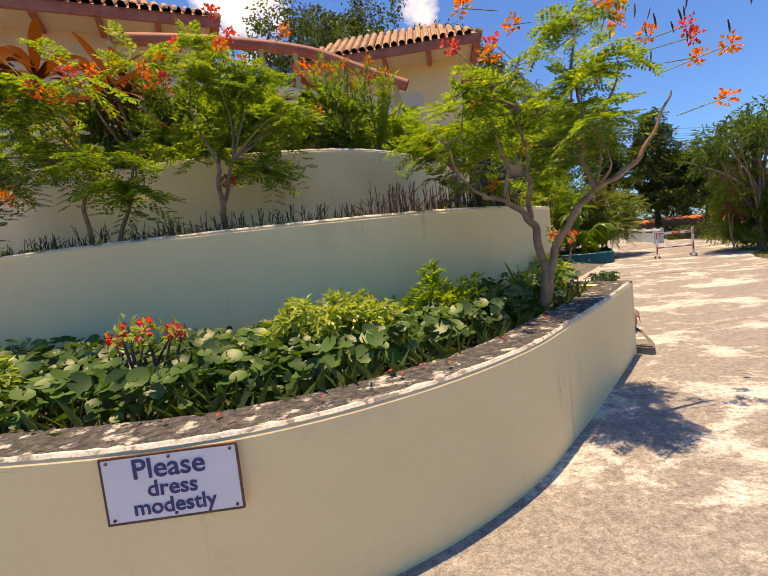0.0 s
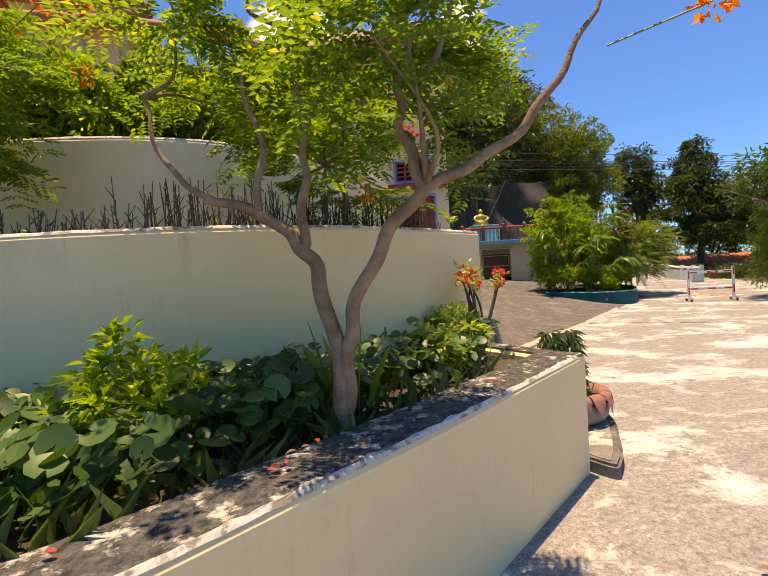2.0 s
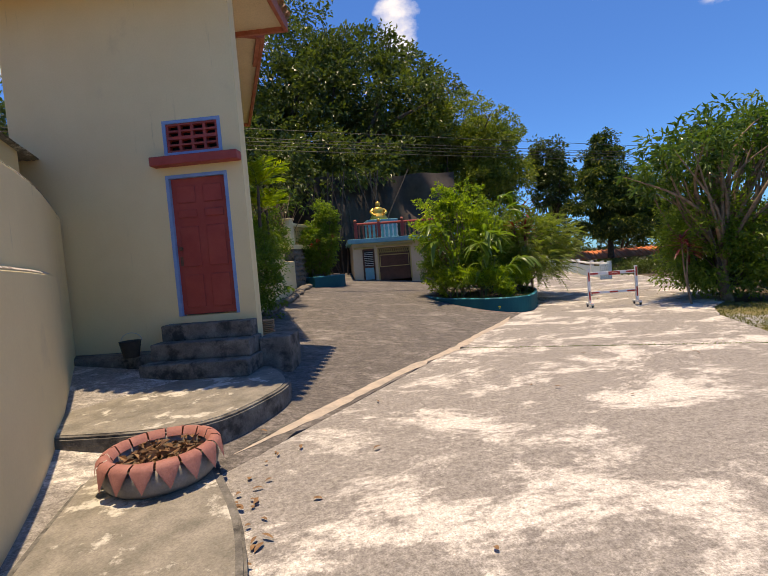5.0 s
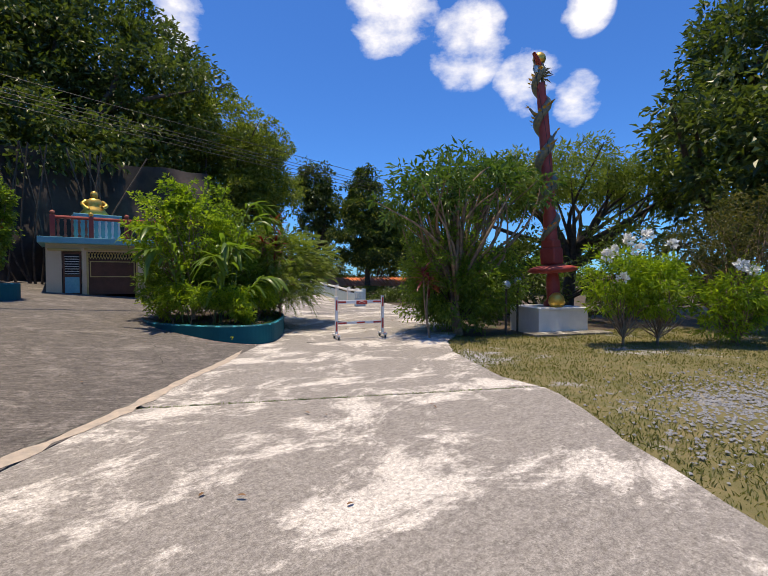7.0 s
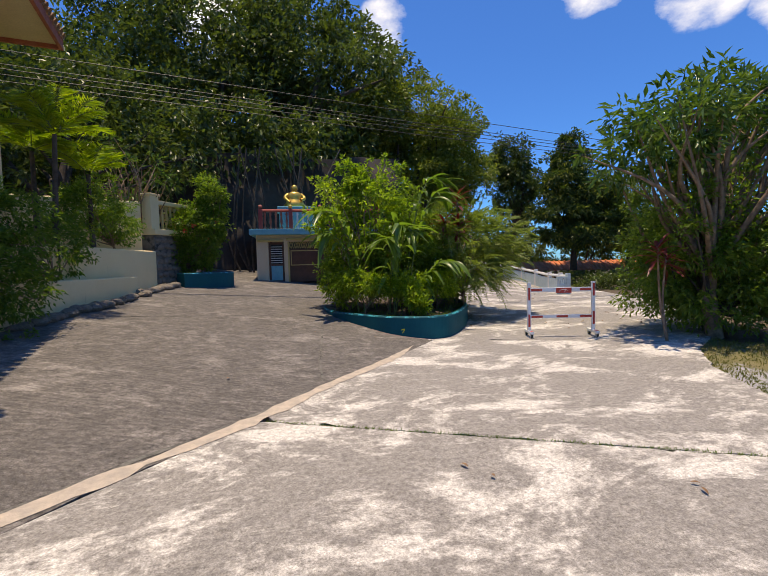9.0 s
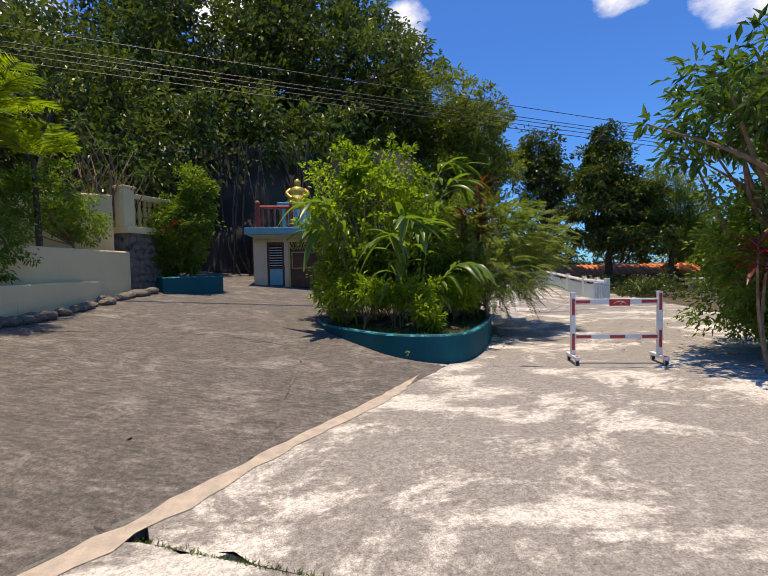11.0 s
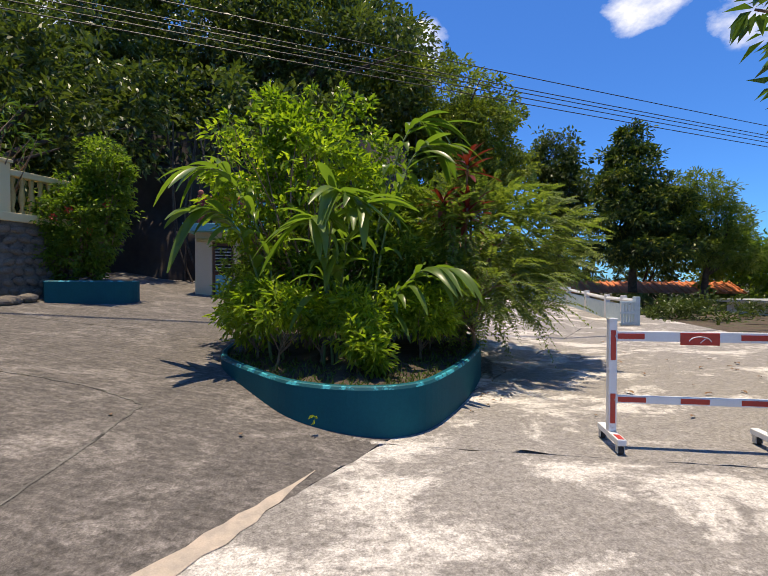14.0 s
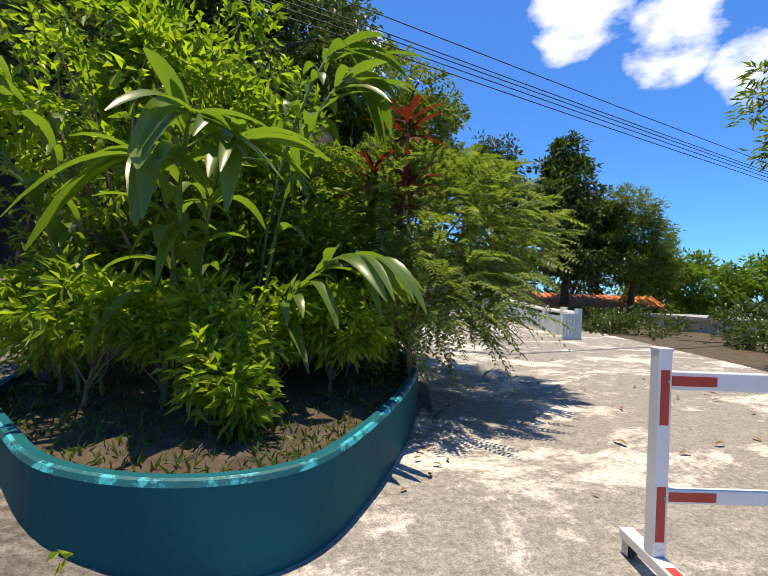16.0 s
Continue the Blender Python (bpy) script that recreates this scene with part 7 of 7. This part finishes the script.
for i in range(40):
    s = rl.uniform(0, 1)
    x, y = 11.3 + 1.6 * s + rl.normal() * 0.15, 16.6 + 2.6 * s + rl.normal() * 0.12
    drop("fallen_leaf", "dry brown leaf beside the teal planter", x, y, rl.uniform(0.04, 0.09), rl.uniform(0.02, 0.03), BROWNLEAF, 600 + i)
for i in range(34):
    x, y = 3.95 + rl.normal() * 0.12, 7.3 + rl.normal() * 0.7
    drop("fallen_leaf", "brown leaf scrap beside the plinth", x, y, rl.uniform(0.03, 0.09), rl.uniform(0.02, 0.04), BROWNLEAF, 700 + i)
for i in range(26):
    k = rl.integers(20, len(T1) - 4)
    t = T1[k + 1] - T1[k]
    nn = np.array([-t[1], t[0]]) / np.linalg.norm(t)
    q = T1[k] + nn * rl.uniform(0.08, 0.27)
    drop("fallen_petal", "red petal lying on the wall top", q[0], q[1], rl.uniform(0.02, 0.05), 0.02, PETAL if i % 3 else BROWNLEAF, 800 + i, z=0.87, group="fallen petals")
# green joint between slabs
n = 1500
x = rl.uniform(7.2, 11.8, n)
V, F = leaves(np.column_stack([x, joint_a(x) + rl.normal(size=n) * 0.012, np.full(n, -0.01)]), rl.normal(size=(n, 3)) * 0.6 + np.array([0, 0, 1.0]), around(n, rl), rl.uniform(0.015, 0.045, n), 0.006)
tagged(put("joint_moss", V, F, L_GRASS), "moss and grass growing in the slab joint", "moss", kind="stuff")
for name, f0, f1, label in (("trim_joint_a", joint_a, (7.2, 11.85), "dark joint between forecourt slabs"), ("trim_joint_b", joint_b, (10.2, 14.2), "dark joint below the barrier")):
    xs_ = np.linspace(*f1, 40)
    V = np.vstack([np.column_stack([xs_, f0(xs_) - 0.006, np.full(40, -0.004)]), np.column_stack([xs_, f0(xs_) + 0.006, np.full(40, -0.004)])])
    tagged(put(name, V, [(i, i + 1, 41 + i, 40 + i) for i in range(39)], STEPS), label, "joint", kind="structure")


def crack(line, label, seed, w=0.012):
    rng = np.random.default_rng(seed)
    p = spline(line, 12)
    p = p + rng.normal(size=p.shape) * 0.008
    t = unit(np.gradient(p, axis=0))
    nn = np.stack([t[:, 1], -t[:, 0]], 1) * w * rng.uniform(0.5, 1.3, (len(p), 1))
    m = np.vstack([p + nn, p - nn])
    V = np.column_stack([m, ramp(m[:, 0], m[:, 1]) + 0.005])
    k = len(p)
    tagged(put("trim_crack", V, [(i, i + 1, k + i + 1, k + i) for i in range(k - 1)], STEPS), label, "joint", kind="structure")


crack([(7.86, 13.4), (7.92, 14.34), (8.05, 15.5), (8.15, 16.5)], "open dark joint across the drive", 1)
crack([(8.15, 16.5), (7.34, 16.95), (6.11, 17.2), (4.28, 16.9)], "dark joint across the sloping drive", 2)
crack([(8.3, 19.2), (6.6, 19.6), (5.0, 19.9)], "fine dark joint high on the drive", 3, 0.008)
crack([(3.8, 8.8), (4.75, 9.85), (5.85, 11.1), (7.05, 12.3), (8.1, 13.55)], "eroded dark crack along the drive's lower edge", 4, 0.022)
# gravel patch and lawn blades
n = 2600
gxy = np.column_stack([rl.normal(13.2, 1.1, n), rl.normal(7.3, 0.75, n)])
gr = rl.uniform(0.012, 0.03, n)
base_v = np.array([(1, 0, 0), (-1, 0, 0), (0, 1, 0), (0, -1, 0), (0, 0, 0.7), (0, 0, -0.5)])
base_f = np.array([(0, 2, 4), (2, 1, 4), (1, 3, 4), (3, 0, 4), (2, 0, 5), (1, 2, 5), (3, 1, 5), (0, 3, 5)])
V = (base_v[None] * gr[:, None, None] * rl.uniform(0.7, 1.3, (n, 6, 1)) + np.column_stack([gxy, np.full(n, -0.015)])[:, None]).reshape(-1, 3)
F = (base_f[None] + np.arange(n)[:, None, None] * 6).reshape(-1, 3)
tagged(put("gravel", V, F, GRAVELM), "patch of blue-grey gravel on the lawn", "gravel", kind="stuff")
n = 42000
x = rl.uniform(8.5, 22, n)
lim = np.where(x < 15.3, verge(x), 13.8 - (x - 15.3) * 0.35) - 0.02
y = lim - rl.uniform(0, 1, n) ** 1.2 * np.minimum(6.5, lim + 1)
keep = ((x - 13.2) / 1.6) ** 2 + ((y - 7.3) / 1.1) ** 2 > rl.uniform(0.3, 1.3, n)
x, y = x[keep], y[keep]
n = len(x)
V, F = leaves(np.column_stack([x, y, np.full(n, -0.04)]), rl.normal(size=(n, 3)) * 0.7 + np.array([0, 0, 1.0]), around(n, rl), rl.uniform(0.03, 0.08, n), 0.006, droop=0.4)
tagged(put("lawn_grass", V, F, L_DRYGRASS), "short dry grass blades of the lawn", "grass", kind="stuff")
# grass and soil litter inside the island planter
n = 2600
a, s = rl.uniform(0, 2 * math.pi, n), rl.uniform(0.3, 0.97, n) ** 0.5
k = (a / (2 * math.pi) * len(inner)).astype(int) % len(inner)
q = c + (inner[k] - c) * s[:, None]
V, F = leaves(np.column_stack([q, np.full(n, 0.37)]), rl.normal(size=(n, 3)) * 0.7 + np.array([0, 0, 1.0]), around(n, rl), rl.uniform(0.03, 0.10, n), 0.008, droop=0.4)
tagged(put("planter_grass", V, F, L_GRASS), "thin grass and weeds on the planter soil", "grass", kind="stuff")
V, F = leaves(np.tile([9.7, 16.02, 0.22], (6, 1)) + rl.normal(size=(6, 3)) * 0.02, around(6, rl) + np.array([-0.3, -0.7, 0.3]), around(6, rl), 0.06, 0.03)
tagged(put("wall_weed", V, F, L_LIT), "small weed sprouting from the planter wall", "weed")
